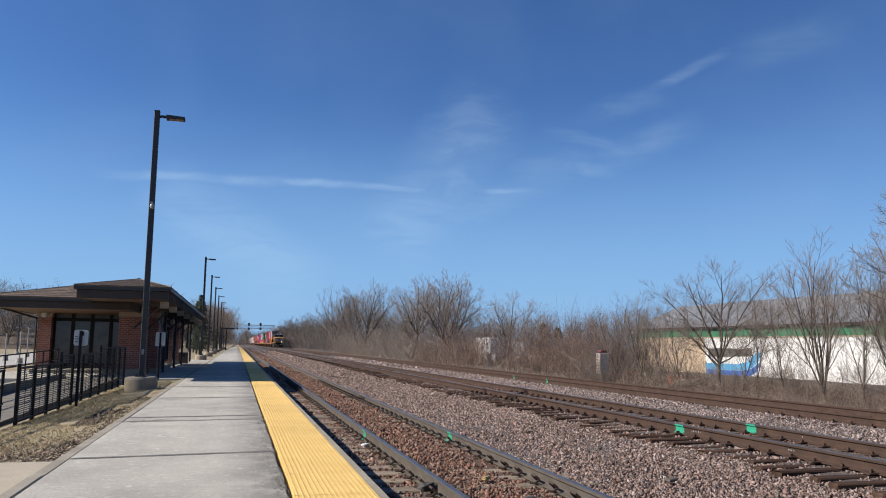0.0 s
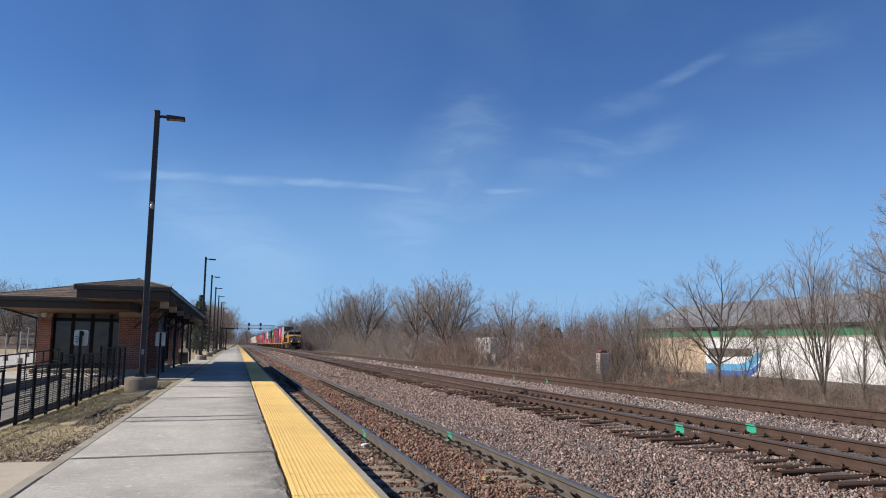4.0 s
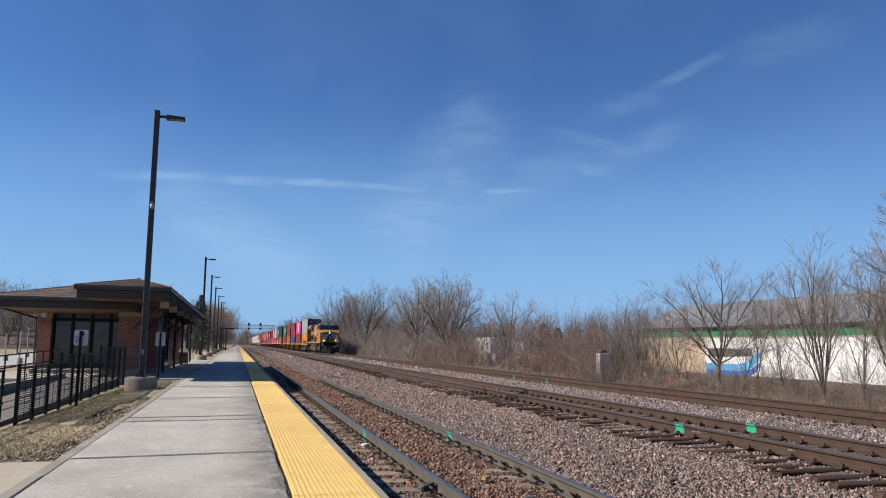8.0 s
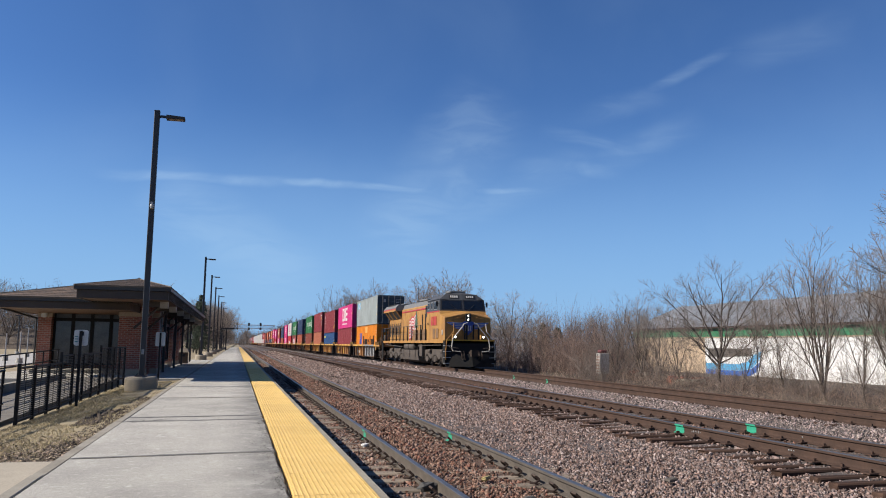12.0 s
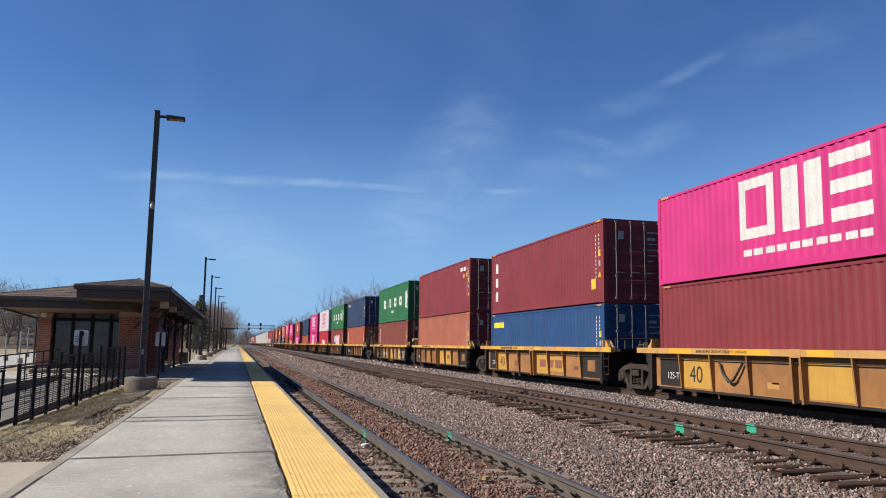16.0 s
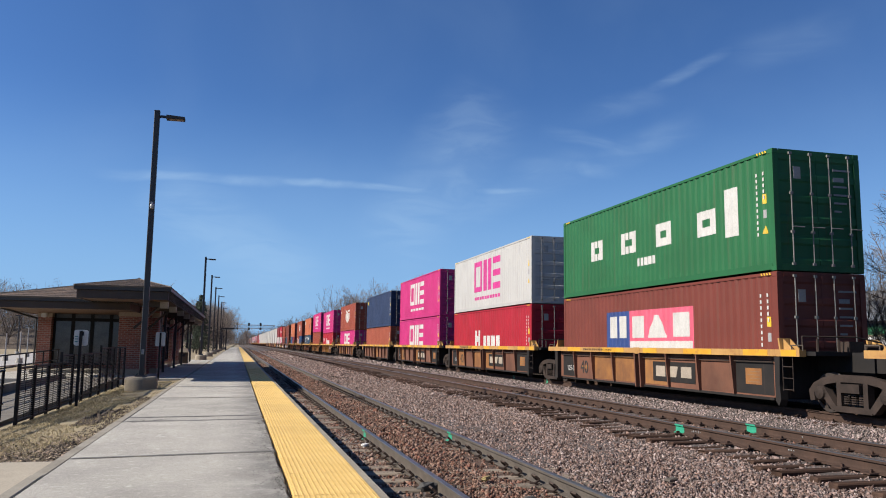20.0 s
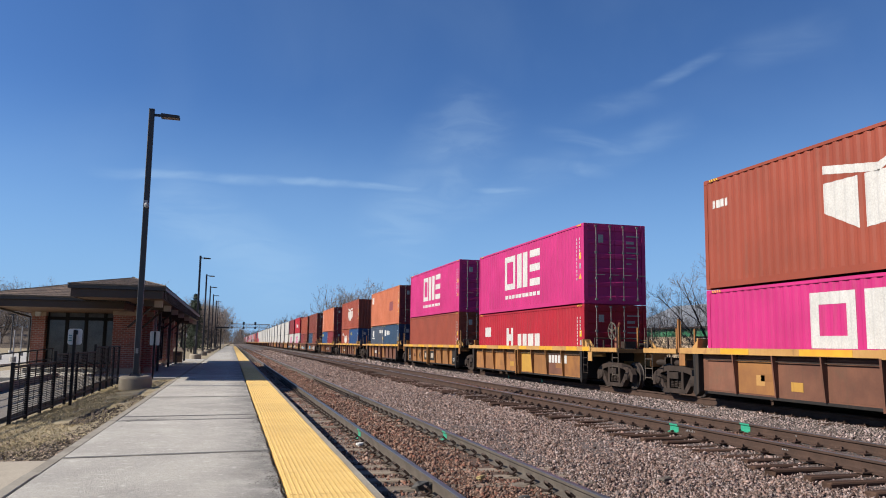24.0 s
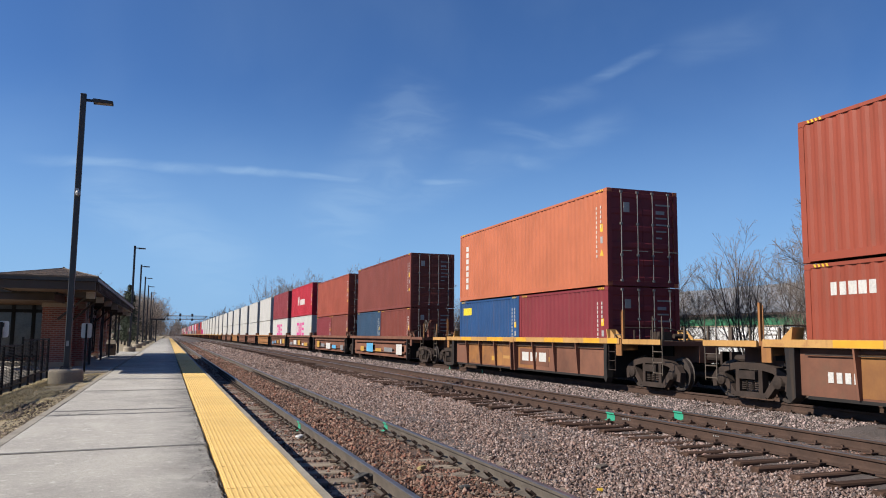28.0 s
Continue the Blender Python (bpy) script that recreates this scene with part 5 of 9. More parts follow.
# ---- the warehouse behind the brush ----
def build_warehouse():
    t = thing("warehouse", "low warehouse with white and cream walls, green band and grey roof", "warehouse", (32.0, 0, 0))
    y0, y1, cut = 2.0, 59.2, 49.0
    for name, a, b, mat, lab in (("wall", y0, cut, white_wall, "white painted wall with a blue mural"), ("wall", cut + 0.02, y1, cream_wall, "cream painted wall")):
        n = int((b - a) / 1.2)
        bm = bmesh.new()
        box(bm, 0.06, 0.3, a, b, -0.9, 2.35)
        w = part(name, bm, mat, t, lab)
        for k in range(n):
            ya, yb = a + (b - a) * k / n, a + (b - a) * (k + 1) / n
            bm = bmesh.new()
            box(bm, 0.0, 0.058, ya + 0.01, yb - 0.01, -0.85, 2.33)
            part("wall_panel", bm, mat, w)
    n = 62
    bm = bmesh.new()
    box(bm, -0.06, 0.3, y0, y1, 2.352, 2.43)
    part("trim", bm, cream_wall, t)
    for k in range(n):
        ya, yb = y0 + (y1 - y0) * k / n, y0 + (y1 - y0) * (k + 1) / n
        bm = bmesh.new()
        box(bm, -0.1, 0.3, ya + 0.012, yb - 0.012, 2.435, 3.0)
        part("band_panel", bm, green_band, t)
    bm = bmesh.new()
    box(bm, -0.35, 0.3, y0 - 0.3, y1 + 0.4, 3.0, 3.12)
    part("gutter", bm, fascia_brown, t, "dark gutter along the eave")
    bm = bmesh.new()
    # roof: a low slope up to the ridge, hipped at the far end
    a, b, c, d = (-0.4, y0, 3.12), (-0.4, y1 + 0.4, 3.12), (4.6, y1 + 0.4, 5.15), (4.6, y0, 5.15)
    e, f = (9.6, y1 + 0.4, 3.12), (9.6, y0, 3.12)
    va, vb, vc, vd, ve, vf = [bm.verts.new(p) for p in (a, b, c, d, e, f)]
    bm.faces.new((va, vd, vc, vb))
    bm.faces.new((vb, vc, ve))
    bm.faces.new((vd, vf, ve, vc))
    bmesh.ops.recalc_face_normals(bm, faces=bm.faces[:])
    roof = part("roof", bm, roof_grey, t, "weathered grey standing seam metal roof")
    for k in range(44):
        y = y0 + 0.6 + k * 1.2
        if y > y1 - 0.5:
            break
        bm = bmesh.new()
        tube(bm, (-0.4, y, 3.14), (4.6, y, 5.17), 0.012, n=4)
        part("roof_seam", bm, roof_grey, roof)
    bm = bmesh.new()
    box(bm, 0.1, 9.5, y1 - 0.2, y1, -0.9, 3.0)
    part("end_wall", bm, cream_wall, t)
    # mural: a long dark window band over a blue sweep, as on the side of a boat
    def mural(mat, pts):
        bm = bmesh.new()
        for inner in (-0.003, -0.008):
            vs = [bm.verts.new((inner, y, z)) for y, z in pts]
            bm.faces.new(vs)
        bm.verts.ensure_lookup_table()
        n = len(pts)
        for k in range(n):
            bm.faces.new((bm.verts[k], bm.verts[(k + 1) % n], bm.verts[n + (k + 1) % n], bm.verts[n + k]))
        bmesh.ops.recalc_face_normals(bm, faces=bm.faces[:])
        part("mural", bm, mat, t)
    mural(mural_dark, ((48.6, 1.08), (48.6, 1.62), (47.2, 1.66), (45.1, 1.63), (43.8, 1.68), (43.75, 1.15), (45.5, 1.1), (47.0, 1.05)))
    mural(mural_sky, ((48.95, 0.2), (48.95, 0.62), (45.2, 0.62), (44.3, 0.8), (43.5, 1.3), (42.75, 1.5), (43.1, 0.9), (43.8, 0.42), (44.8, 0.2)))
    mural(mural_blue, ((48.95, -0.12), (48.95, 0.19), (44.85, 0.19), (43.9, 0.36), (43.0, 0.8), (43.3, 0.2), (44.0, -0.1), (45.0, -0.14)))


build_warehouse()


def build_far_sheds():
    t = thing("shed", "long grey blue shed half hidden by brush", "shed", (30.0, 78.0, 0))
    part("wall", bevelled(0, 6, 0, 22, -0.3, 2.4, 0.02, 1), shed_grey, t)
    bm = bmesh.new()
    side_profile(bm, ((-0.3, 2.4), (22.3, 2.4), (22.3, 2.52), (-0.3, 2.52)), -0.4, 6.4)
    part("roof", bm, roof_grey, t)
    t = thing("trailer", "white parked box trailer behind the trees", "trailer", (27.5, 84.0, 0))
    part("body", bevelled(0, 2.4, 0, 5.5, 0.7, 2.55, 0.05, 1), white_wall, t)
    for y in (0.8, 4.2):
        bm = bmesh.new()
        lathe(bm, ((0.2, -0.02), (0.45, 0.0), (0.45, 0.25), (0.2, 0.27)), "x", 16, (0.05, y, 0.4))
        part("wheel", bm, signal_black, t)
    t = thing("trailer", "small white box half hidden in the brush", "trailer", (24.8, 100.0, 0))
    part("body", bevelled(0, 2.0, 0, 3.0, 0.2, 2.2, 0.05, 1), white_wall, t)
    t = thing("relay_box", "weathered white relay cabinet with faded red cap", "cabinet", (17.3, 35.2, -0.12))
    body = part("body", bevelled(-0.25, 0.25, -0.22, 0.22, 0.45, 1.42, 0.02, 1), relay_white, t)
    part("cap", bevelled(-0.2, 0.2, -0.18, 0.18, 1.425, 1.6, 0.05, 1), relay_cap, t, "faded dark red cap")
    for z in (0.52, 0.66, 0.8, 0.94, 1.08, 1.22):
        bm = bmesh.new()
        box(bm, -0.262, -0.2505, -0.18, 0.18, z, z + 0.05)
        part("louvre", bm, rust_scrap, body)
    bm = bmesh.new()
    box(bm, -0.256, -0.2505, -0.03, 0.09, 1.3, 1.38)
    part("plate", bm, signal_black, body)
    bm = bmesh.new()
    box(bm, -0.12, 0.12, -0.12, 0.12, -0.1, 0.45)
    part("pedestal", bm, concrete_old, t)
    for x, y, h in ((20.3, 37.2, 0.35), (19.2, 31.0, 0.3), (20.6, 33.5, 0.28)):
        s = thing("scrap_pile", "rusty scrap lying among the weeds", "scrap", (x, y, 0.0))
        rng = random.Random(int(y * 10))
        for k in range(4):
            bm = bevelled(-0.3, 0.3, -0.4, 0.4, 0, h, 0.05, 1)
            part("scrap_piece", bm, rust_scrap if k % 2 else concrete_old, s, at=pose(rng.uniform(-0.4, 0.4), rng.uniform(-1.2, 1.2), rng.uniform(-0.05, 0.05), rng.uniform(-12, 12), rng.uniform(-12, 12), rng.uniform(0, 90)))


build_far_sheds()


# ---- trees ----
def grow(seed, height, fork=0.3, limbs=6, tilt=(8, 46), kids=(10, 8, 5), twig=0.008, trunk_r=None, lean=0.0, side=40, side_limbs=2, flat=0.8):
    """A leafless tree as rows of x0 y0 z0 x1 y1 z1 r0 r1 level: a trunk that forks into ascending limbs, branches and two orders of twigs.
    fork: height of the fork as a share of the whole; tilt: how far the limbs lean out; flat: length of the outermost limb against the upright one."""
    rng = random.Random(seed)
    rows = []
    steps = (5, 8, 5, 3, 2)
    wander = (0.05, 0.075, 0.10, 0.11, 0.12)
    rise = (0.0, 0.025, 0.05, 0.07, 0.05)
    taper = (0.75, 0.22, 0.3, 0.4, 0.5)

    def jitter(v, amount):
        return (v + Vector((rng.gauss(0, 1), rng.gauss(0, 1), rng.gauss(0, 1))) * amount).normalized()

    def turned(d, angle, spin):
        out = d.orthogonal().normalized()
        out.rotate(Matrix.Rotation(spin, 3, d))
        return (d * math.cos(angle) + out * math.sin(angle)).normalized()

    def run(p, d, ln, r, level):
        n = steps[level]
        spin = rng.uniform(0, 6.28)
        count = kids[level - 1] if 1 <= level <= 3 else 0
        marks = [0.18 + 0.8 * (k + rng.random()) / count for k in range(count)]
        for k in range(n):
            d = jitter(d + Vector((0, 0, rise[level])), wander[level])
            q = p + d * (ln / n)
            ra, rb = (max(twig, r * (1 - (1 - taper[level]) * (k + e) / n)) for e in (0, 1))
            rows.append((*p, *q, ra, rb, level))
            while marks and marks[0] <= (k + 1) / n:
                f = marks.pop(0)
                spin += 2.4 + rng.uniform(-0.4, 0.4)
                size = ln * (0.52, 0.5, 0.55)[level - 1] * (1.15 - 0.6 * f) * rng.uniform(0.7, 1.15)
                run(p + (q - p) * max(0.0, min(1.0, f * n - k)), turned(d, radians(side * rng.uniform(0.7, 1.25)), spin), size, max(twig, ra * 0.5), level + 1)
            p = q
        return p, d

    r0 = trunk_r or height * 0.017
    p, d = run(Vector((0, 0, -0.3)), Vector((lean, lean * 0.3, 1)).normalized(), height * fork + 0.3, r0, 0)
    spin = rng.uniform(0, 6.28)
    for k in range(limbs):
        f = k / max(1, limbs - 1)
        spin += 2.4 + rng.uniform(-0.3, 0.3)
        a = radians(tilt[0] + (tilt[1] - tilt[0]) * f * rng.uniform(0.8, 1.1))
        run(p.copy(), turned((d + Vector((0, 0, 0.5))).normalized(), a, spin), height * (1 - fork) * (1.0 - (1.0 - flat) * f) * rng.uniform(0.85, 1.05), r0 * (0.72 - 0.28 * f), 1)
    for k in range(side_limbs):
        z = rng.uniform(0.55, 0.95)
        run(Vector((0, 0, -0.3)).lerp(p, z), turned(d, radians(rng.uniform(45, 65)), rng.uniform(0, 6.28)), height * (1 - fork) * 0.5, r0 * 0.35, 1)
    s = np.array(rows)
    s[:, :6] *= height / s[:, 5].max()
    return s


TREES = {}


def tree_kind(key, native, **kw):
    s = grow(height=native, **kw)
    t = thing("tree", "bare leafless tree with fine branching crown", "tree", (0, 0, -200))
    part("trunk", tubes_mesh("trunk", s[s[:, 8] < 3][:, :8], 5), bark, t)
    part("crown", tubes_mesh("crown", s[s[:, 8] >= 3][:, :8], 3), twigs if native > 8 else twigs_near, t)
    TREES[key] = (t, s, native)


tree_kind("broad", 10.0, seed=5, fork=0.2, limbs=7, tilt=(5, 52), flat=0.9, twig=0.0085, kids=(10, 7, 4))
tree_kind("tall", 10.0, seed=12, fork=0.25, limbs=7, tilt=(4, 36), flat=0.8, twig=0.0085, kids=(10, 7, 4))
tree_kind("leaning", 10.0, seed=23, fork=0.33, limbs=6, tilt=(10, 50), flat=0.85, lean=-0.42, twig=0.0085, kids=(9, 7, 4))
tree_kind("forked", 10.0, seed=61, fork=0.12, limbs=7, tilt=(12, 44), flat=0.9, twig=0.0085, kids=(10, 7, 4))
tree_kind("small", 6.0, seed=31, fork=0.2, limbs=6, tilt=(6, 56), flat=0.85, twig=0.0042, trunk_r=0.085, kids=(9, 8, 5))
tree_kind("multi", 6.0, seed=44, fork=0.03, limbs=8, tilt=(3, 32), flat=0.8, twig=0.004, trunk_r=0.065, kids=(9, 6, 4), side=30, side_limbs=0)
tree_kind("slim", 6.0, seed=57, fork=0.1, limbs=4, tilt=(3, 26), flat=0.75, twig=0.004, trunk_r=0.045, kids=(9, 6, 4), side=36, side_limbs=1)
tree_kind("vase", 6.0, seed=70, fork=0.05, limbs=6, tilt=(8, 40), flat=0.85, twig=0.004, trunk_r=0.06, kids=(9, 7, 4), side=36, side_limbs=0)


def plant(key, x, y, h, turn, label=""):
    src, _, native = TREES[key]
    t = copy_thing(src, pose(x, y, bed(x) - 0.02 + (0.2 * (y - 137) if x < -15 else 0.0), 0, 0, turn) @ Matrix.Scale(h / native, 4))
    t["group"] = "bare trees along the line"
    if label:
        t["label"] = label


# large trees beside the line, far to near, then the thin ones before the warehouse
for key, x, y, h, turn in (
        ("tall", 23.5, 168, 14.0, 10), ("forked", 21.5, 150, 12.6, 80), ("broad", 19.8, 126, 12.6, 200), ("forked", 22.5, 101, 9.6, 40), ("leaning", 18.9, 86, 9.4, 90),
        ("broad", 20.6, 80.5, 9.9, 120), ("forked", 20.3, 74.5, 8.7, 20), ("small", 20.8, 59.0, 6.2, 210), ("slim", 20.3, 53.5, 4.9, 60), ("slim", 19.2, 50, 3.6, 130),
        ("slim", 21.5, 66, 5.0, 33), ("slim", 20.4, 44, 3.6, 250), ("vase", 18.7, 36.4, 4.5, 75), ("multi", 18.9, 34.2, 4.4, 20), ("slim", 18.4, 31.6, 4.4, 250), ("small", 18.5, 27.4, 5.3, 140),
        ("slim", 18.7, 26.2, 4.0, 160), ("slim", 18.9, 24.2, 4.2, 20), ("multi", 18.5, 21.7, 5.6, 10), ("slim", 18.6, 20.1, 4.9, 200),
        ("slim", 18.6, 18.6, 5.0, 290), ("small", 18.0, 16.6, 6.4, 50), ("slim", 18.3, 30.0, 4.1, 15), ("slim", 18.6, 25.3, 4.3, 70), ("multi", 19.2, 19.4, 4.6, 80), ("vase", 18.2, 14.2, 6.0, 190), ("vase", 21.0, 16.6, 6.2, 240)):
    plant(key, x, y, h, turn)
for key, x, y, h, turn in (("broad", -27.5, 143, 9.0, 15), ("tall", -31, 146, 10.3, 77), ("forked", -36, 141, 9.4, 133), ("tall", -22.5, 141, 8.6, 190), ("broad", -42, 148, 10.8, 240), ("tall", -18, 144, 9.2, 222),
                           ("tall", -8.0, 140, 9.2, 60), ("broad", -6.5, 160, 10.2, 160), ("tall", -7.5, 185, 11.6, 20), ("forked", -5.5, 210, 12.5, 100), ("tall", -6.0, 240, 13.0, 210), ("broad", -10, 170, 10.5, 300), ("forked", -6.5, 128, 8.6, 15), ("tall", -5.2, 150, 9.6, 210), ("broad", -5.0, 175, 11.0, 95), ("tall", -4.6, 198, 12.0, 330), ("broad", -4.6, 225, 13.0, 270), ("broad", -5.5, 270, 13.5, 50), ("tall", -5.0, 300, 15.0, 140), ("forked", -4.5, 335, 16.0, 250), ("broad", -9, 260, 14.0, 10)):
    plant(key, x, y, h, turn, "bare tree beyond the parking lot" if x < -15 else "bare tree beside the far platform end")


for src, _, _ in TREES.values():
    for o in (*src.children_recursive, src):
        bpy.data.objects.remove(o)


def conifer(x, y, h):
    t = thing("conifer", "dark evergreen conifer with ragged outline", "tree", (x, y, 0))
    bm = bmesh.new()
    tube(bm, (0, 0, -0.3), (0, 0, h * 0.97), h * 0.02, 0.02, 7)
    part("trunk", bm, bark, t)
    rng = random.Random(int(h * 13 + y))
    segs = []
    for k in range(260):
        f = rng.uniform(0.12, 0.98)
        a = rng.uniform(0, math.tau)
        ln = (1 - f) * h * 0.26 * rng.uniform(0.6, 1.15) + 0.15
        z = f * h
        for j in range(5):
            u = (j + 1) / 5
            p = Vector((math.cos(a) * ln * u, math.sin(a) * ln * u, z - ln * 0.25 * u))
            for _ in range(2):
                q = p + Vector((rng.uniform(-0.3, 0.3), rng.uniform(-0.3, 0.3), rng.uniform(-0.25, 0.2)))
                segs.append((*p, *q, 0.06, 0.015))
    part("crown", tubes_mesh("needles", segs, 3), needles, t)


conifer(-4.9, 112, 8.3)
conifer(-5.6, 118, 7.6)
conifer(31.0, 77.0, 4.0)
conifer(34.0, 80.0, 3.7)


# ---- brush ----
def brush(name, label, material, n, area, heights, seed, bend=0.35, twigs_each=2, girth=1.0, base=0.0):
    """Thin branching stems, one mass."""
    rng = np.random.default_rng(seed)
    x0, x1, y0, y1, power = area
    x = rng.uniform(x0, x1, n)
    y = y0 + (y1 - y0) * rng.uniform(0, 1, n) ** power
    h = rng.uniform(*heights, n) * (0.7 + 0.5 * np.sin(y * 0.9 + x) ** 2)
    # stems thinned along the camera's sight lines to the parked trailer and shed
    u = rng.uniform(0, 1, n)
    keep = ~((np.abs(y - 3.04 * x) < 2.2) & (u < 0.8) & (x > 16)) & ~((y > 2.3 * x) & (y < 3.3 * x) & (x > 16) & (u < 0.3))
    x, y, h = x[keep], y[keep], h[keep]
    n = len(x)
    p = np.stack([x, y, np.array([bed(v) for v in x]) - 0.05 + base], 1)
    d = np.concatenate([rng.normal(0, bend, (n, 2)), np.ones((n, 1))], 1)
    r = (0.0045 * girth * (1.0 + y / 70.0) * (0.6 + h * 0.25))[:, None]
    segs = []
    for k in range(3):
        d = d + rng.normal(0, 0.2, (n, 3))
        d /= np.linalg.norm(d, axis=1, keepdims=True)
        q = p + d * (h / 3)[:, None]
        segs.append(np.concatenate([p, q, r, r * 0.75], 1))
        for _ in range(twigs_each):
            e = d * 0.8 + rng.normal(0, 0.42, (n, 3))
            e /= np.linalg.norm(e, axis=1, keepdims=True)
            o = p + (q - p) * rng.uniform(0.3, 1.0, (n, 1))
            m = o + e * (h * rng.uniform(0.18, 0.42, n))[:, None]
            segs.append(np.concatenate([o, m, r * 0.6, r * 0.3], 1))
        p, r = q, r * 0.75
    tagged(part(name, tubes_mesh(name, np.concatenate(segs), 3), material), label, "brush", kind="stuff")


brush("brush", "dense reddish brown leafless brush beside the tracks", twigs_red, 2200, (16.9, 22.5, 35.6, 78, 0.9), (0.8, 3.1), 21, 0.25, 2, 1.35)
brush("brush", "dense brown leafless brush farther along the tracks", twigs, 1700, (16.8, 24, 70, 150, 0.9), (1.0, 4.0), 26, 0.25, 2, 1.3)
brush("brush", "tall reddish thicket beside the warehouse", twigs_red, 700, (17.3, 22.0, 37.0, 48, 1.0), (1.9, 3.3), 34, 0.15, 3)
brush("brush", "low tangled brush before the warehouse", twigs_low, 3600, (16.5, 20.6, 10, 37, 0.9), (0.3, 1.0), 27, 0.9)
brush("brush", "thin upright saplings before the warehouse", twigs, 480, (16.9, 21, 11, 38, 0.9), (1.0, 3.2), 28, 0.22, 4, 0.8)
brush("brush", "thin stems before the relay cabinet", twigs_near, 110, (16.55, 17.05, 34.2, 36.6, 1.0), (0.9, 1.9), 43, 0.3, 3, 0.9)
brush("brush", "bleached broken stems among the brush", twigs_pale, 70, (16.9, 20.5, 38, 105, 1.0), (0.8, 2.4), 41, 0.7, 1, 2.4)
brush("brush", "tall leafless thicket behind the tracks", twigs_far, 1200, (21, 30, 48, 150, 0.9), (1.8, 4.4), 22, 0.2)
brush("weeds", "low dry weeds along the bank", litter, 2000, (15.5, 18.2, 12, 70, 1.0), (0.12, 0.55), 23, 0.8)
brush("far_brush", "distant leafless thicket", twigs_far, 2000, (17, 40, 140, 430, 0.9), (3.0, 8.0), 24, 0.15)
brush("brush", "leafless scrub beyond the parking lot", twigs_far, 1300, (-75, -9, 139, 147, 1.0), (1.0, 3.0), 25, 0.25)
brush("far_brush", "hazy thicket where the tracks vanish", twigs_far, 1100, (-50, 70, 640, 860, 1.0), (5.0, 12.0), 33, 0.12, 2, 1.1)
brush("brush", "tall leafless thicket on the bank", twigs_far, 3200, (-95, -14, 152, 170, 1.0), (3.0, 6.5), 29, 0.15, 2, 1.3, 3.5)


def far_woods(name, label, spots, seed):
    """Distant bare woods as one mass of branches."""
    rng = np.random.default_rng(seed)
    keys = ("broad", "tall", "forked", "tall")
    allseg = []
    for k, (x, y, h, z) in enumerate(spots):
        s = TREES[keys[k % 4]][1]
        lv = s[:, 8]
        s = s[(lv < 3) | ((lv == 3) & (rng.uniform(0, 1, len(s)) < 0.3))][:, :8].copy()
        a = rng.uniform(0, math.tau)
        f = h / 10.0
        R = np.array([[math.cos(a), -math.sin(a), 0], [math.sin(a), math.cos(a), 0], [0, 0, 1]])
        s[:, :3] = s[:, :3] @ R.T * f + (x, y, z)
        s[:, 3:6] = s[:, 3:6] @ R.T * f + (x, y, z)
        s[:, 6:] = np.maximum(s[:, 6:] * f, 0.00013 * y)
        allseg.append(s)
    tagged(part(name, tubes_mesh(name, np.concatenate(allseg), 3), twigs_far), label, "woods", kind="stuff")


def wood_spots(x0, x1, y0, y1, n, h0, h1, seed, z=0.0):
    rng = random.Random(seed)
    return [(rng.uniform(x0, x1), y0 + (y1 - y0) * (k + rng.random()) / n, rng.uniform(h0, h1), z) for k in range(n)]


far_woods("far_woods", "hazy bare woods beyond the tracks", wood_spots(20, 42, 145, 620, 64, 9.0, 15.0, 5) + wood_spots(27, 50, 78, 150, 30, 4.5, 7.5, 6), 7)
far_woods("far_woods", "bare woods on the rise beyond the parking lot", wood_spots(-95, -14, 158, 190, 46, 7.0, 10.5, 8, 4.2) + wood_spots(-30, -7, 200, 520, 32, 9, 16, 9), 8)
far_woods("far_woods", "hazy bare woods where the tracks vanish", [(random.Random(k).uniform(-60, 90), 780 + 12 * k, random.Random(k + 50).uniform(14, 22), 0.0) for k in range(30)], 9)


def build_rise():
    bm = bmesh.new()
    n = 24
    rows = []
    for j, (y, z) in enumerate(((137, -0.2), (144, 1.6), (156, 4.0), (190, 4.6), (300, 4.2))):
        rows.append([bm.verts.new((-150 + k * 6.1, y, z * (0.75 + 0.25 * math.sin(k * 0.7 + j)) if k < n - 3 else -0.2)) for k in range(n)])
    for a, b in zip(rows, rows[1:]):
        for k in range(n - 1):
            bm.faces.new((a[k], a[k + 1], b[k + 1], b[k]))
    tagged(part("bank", bm, dirt), "low brown bank with dead grass beyond the lot", "bank", kind="structure")


build_rise()


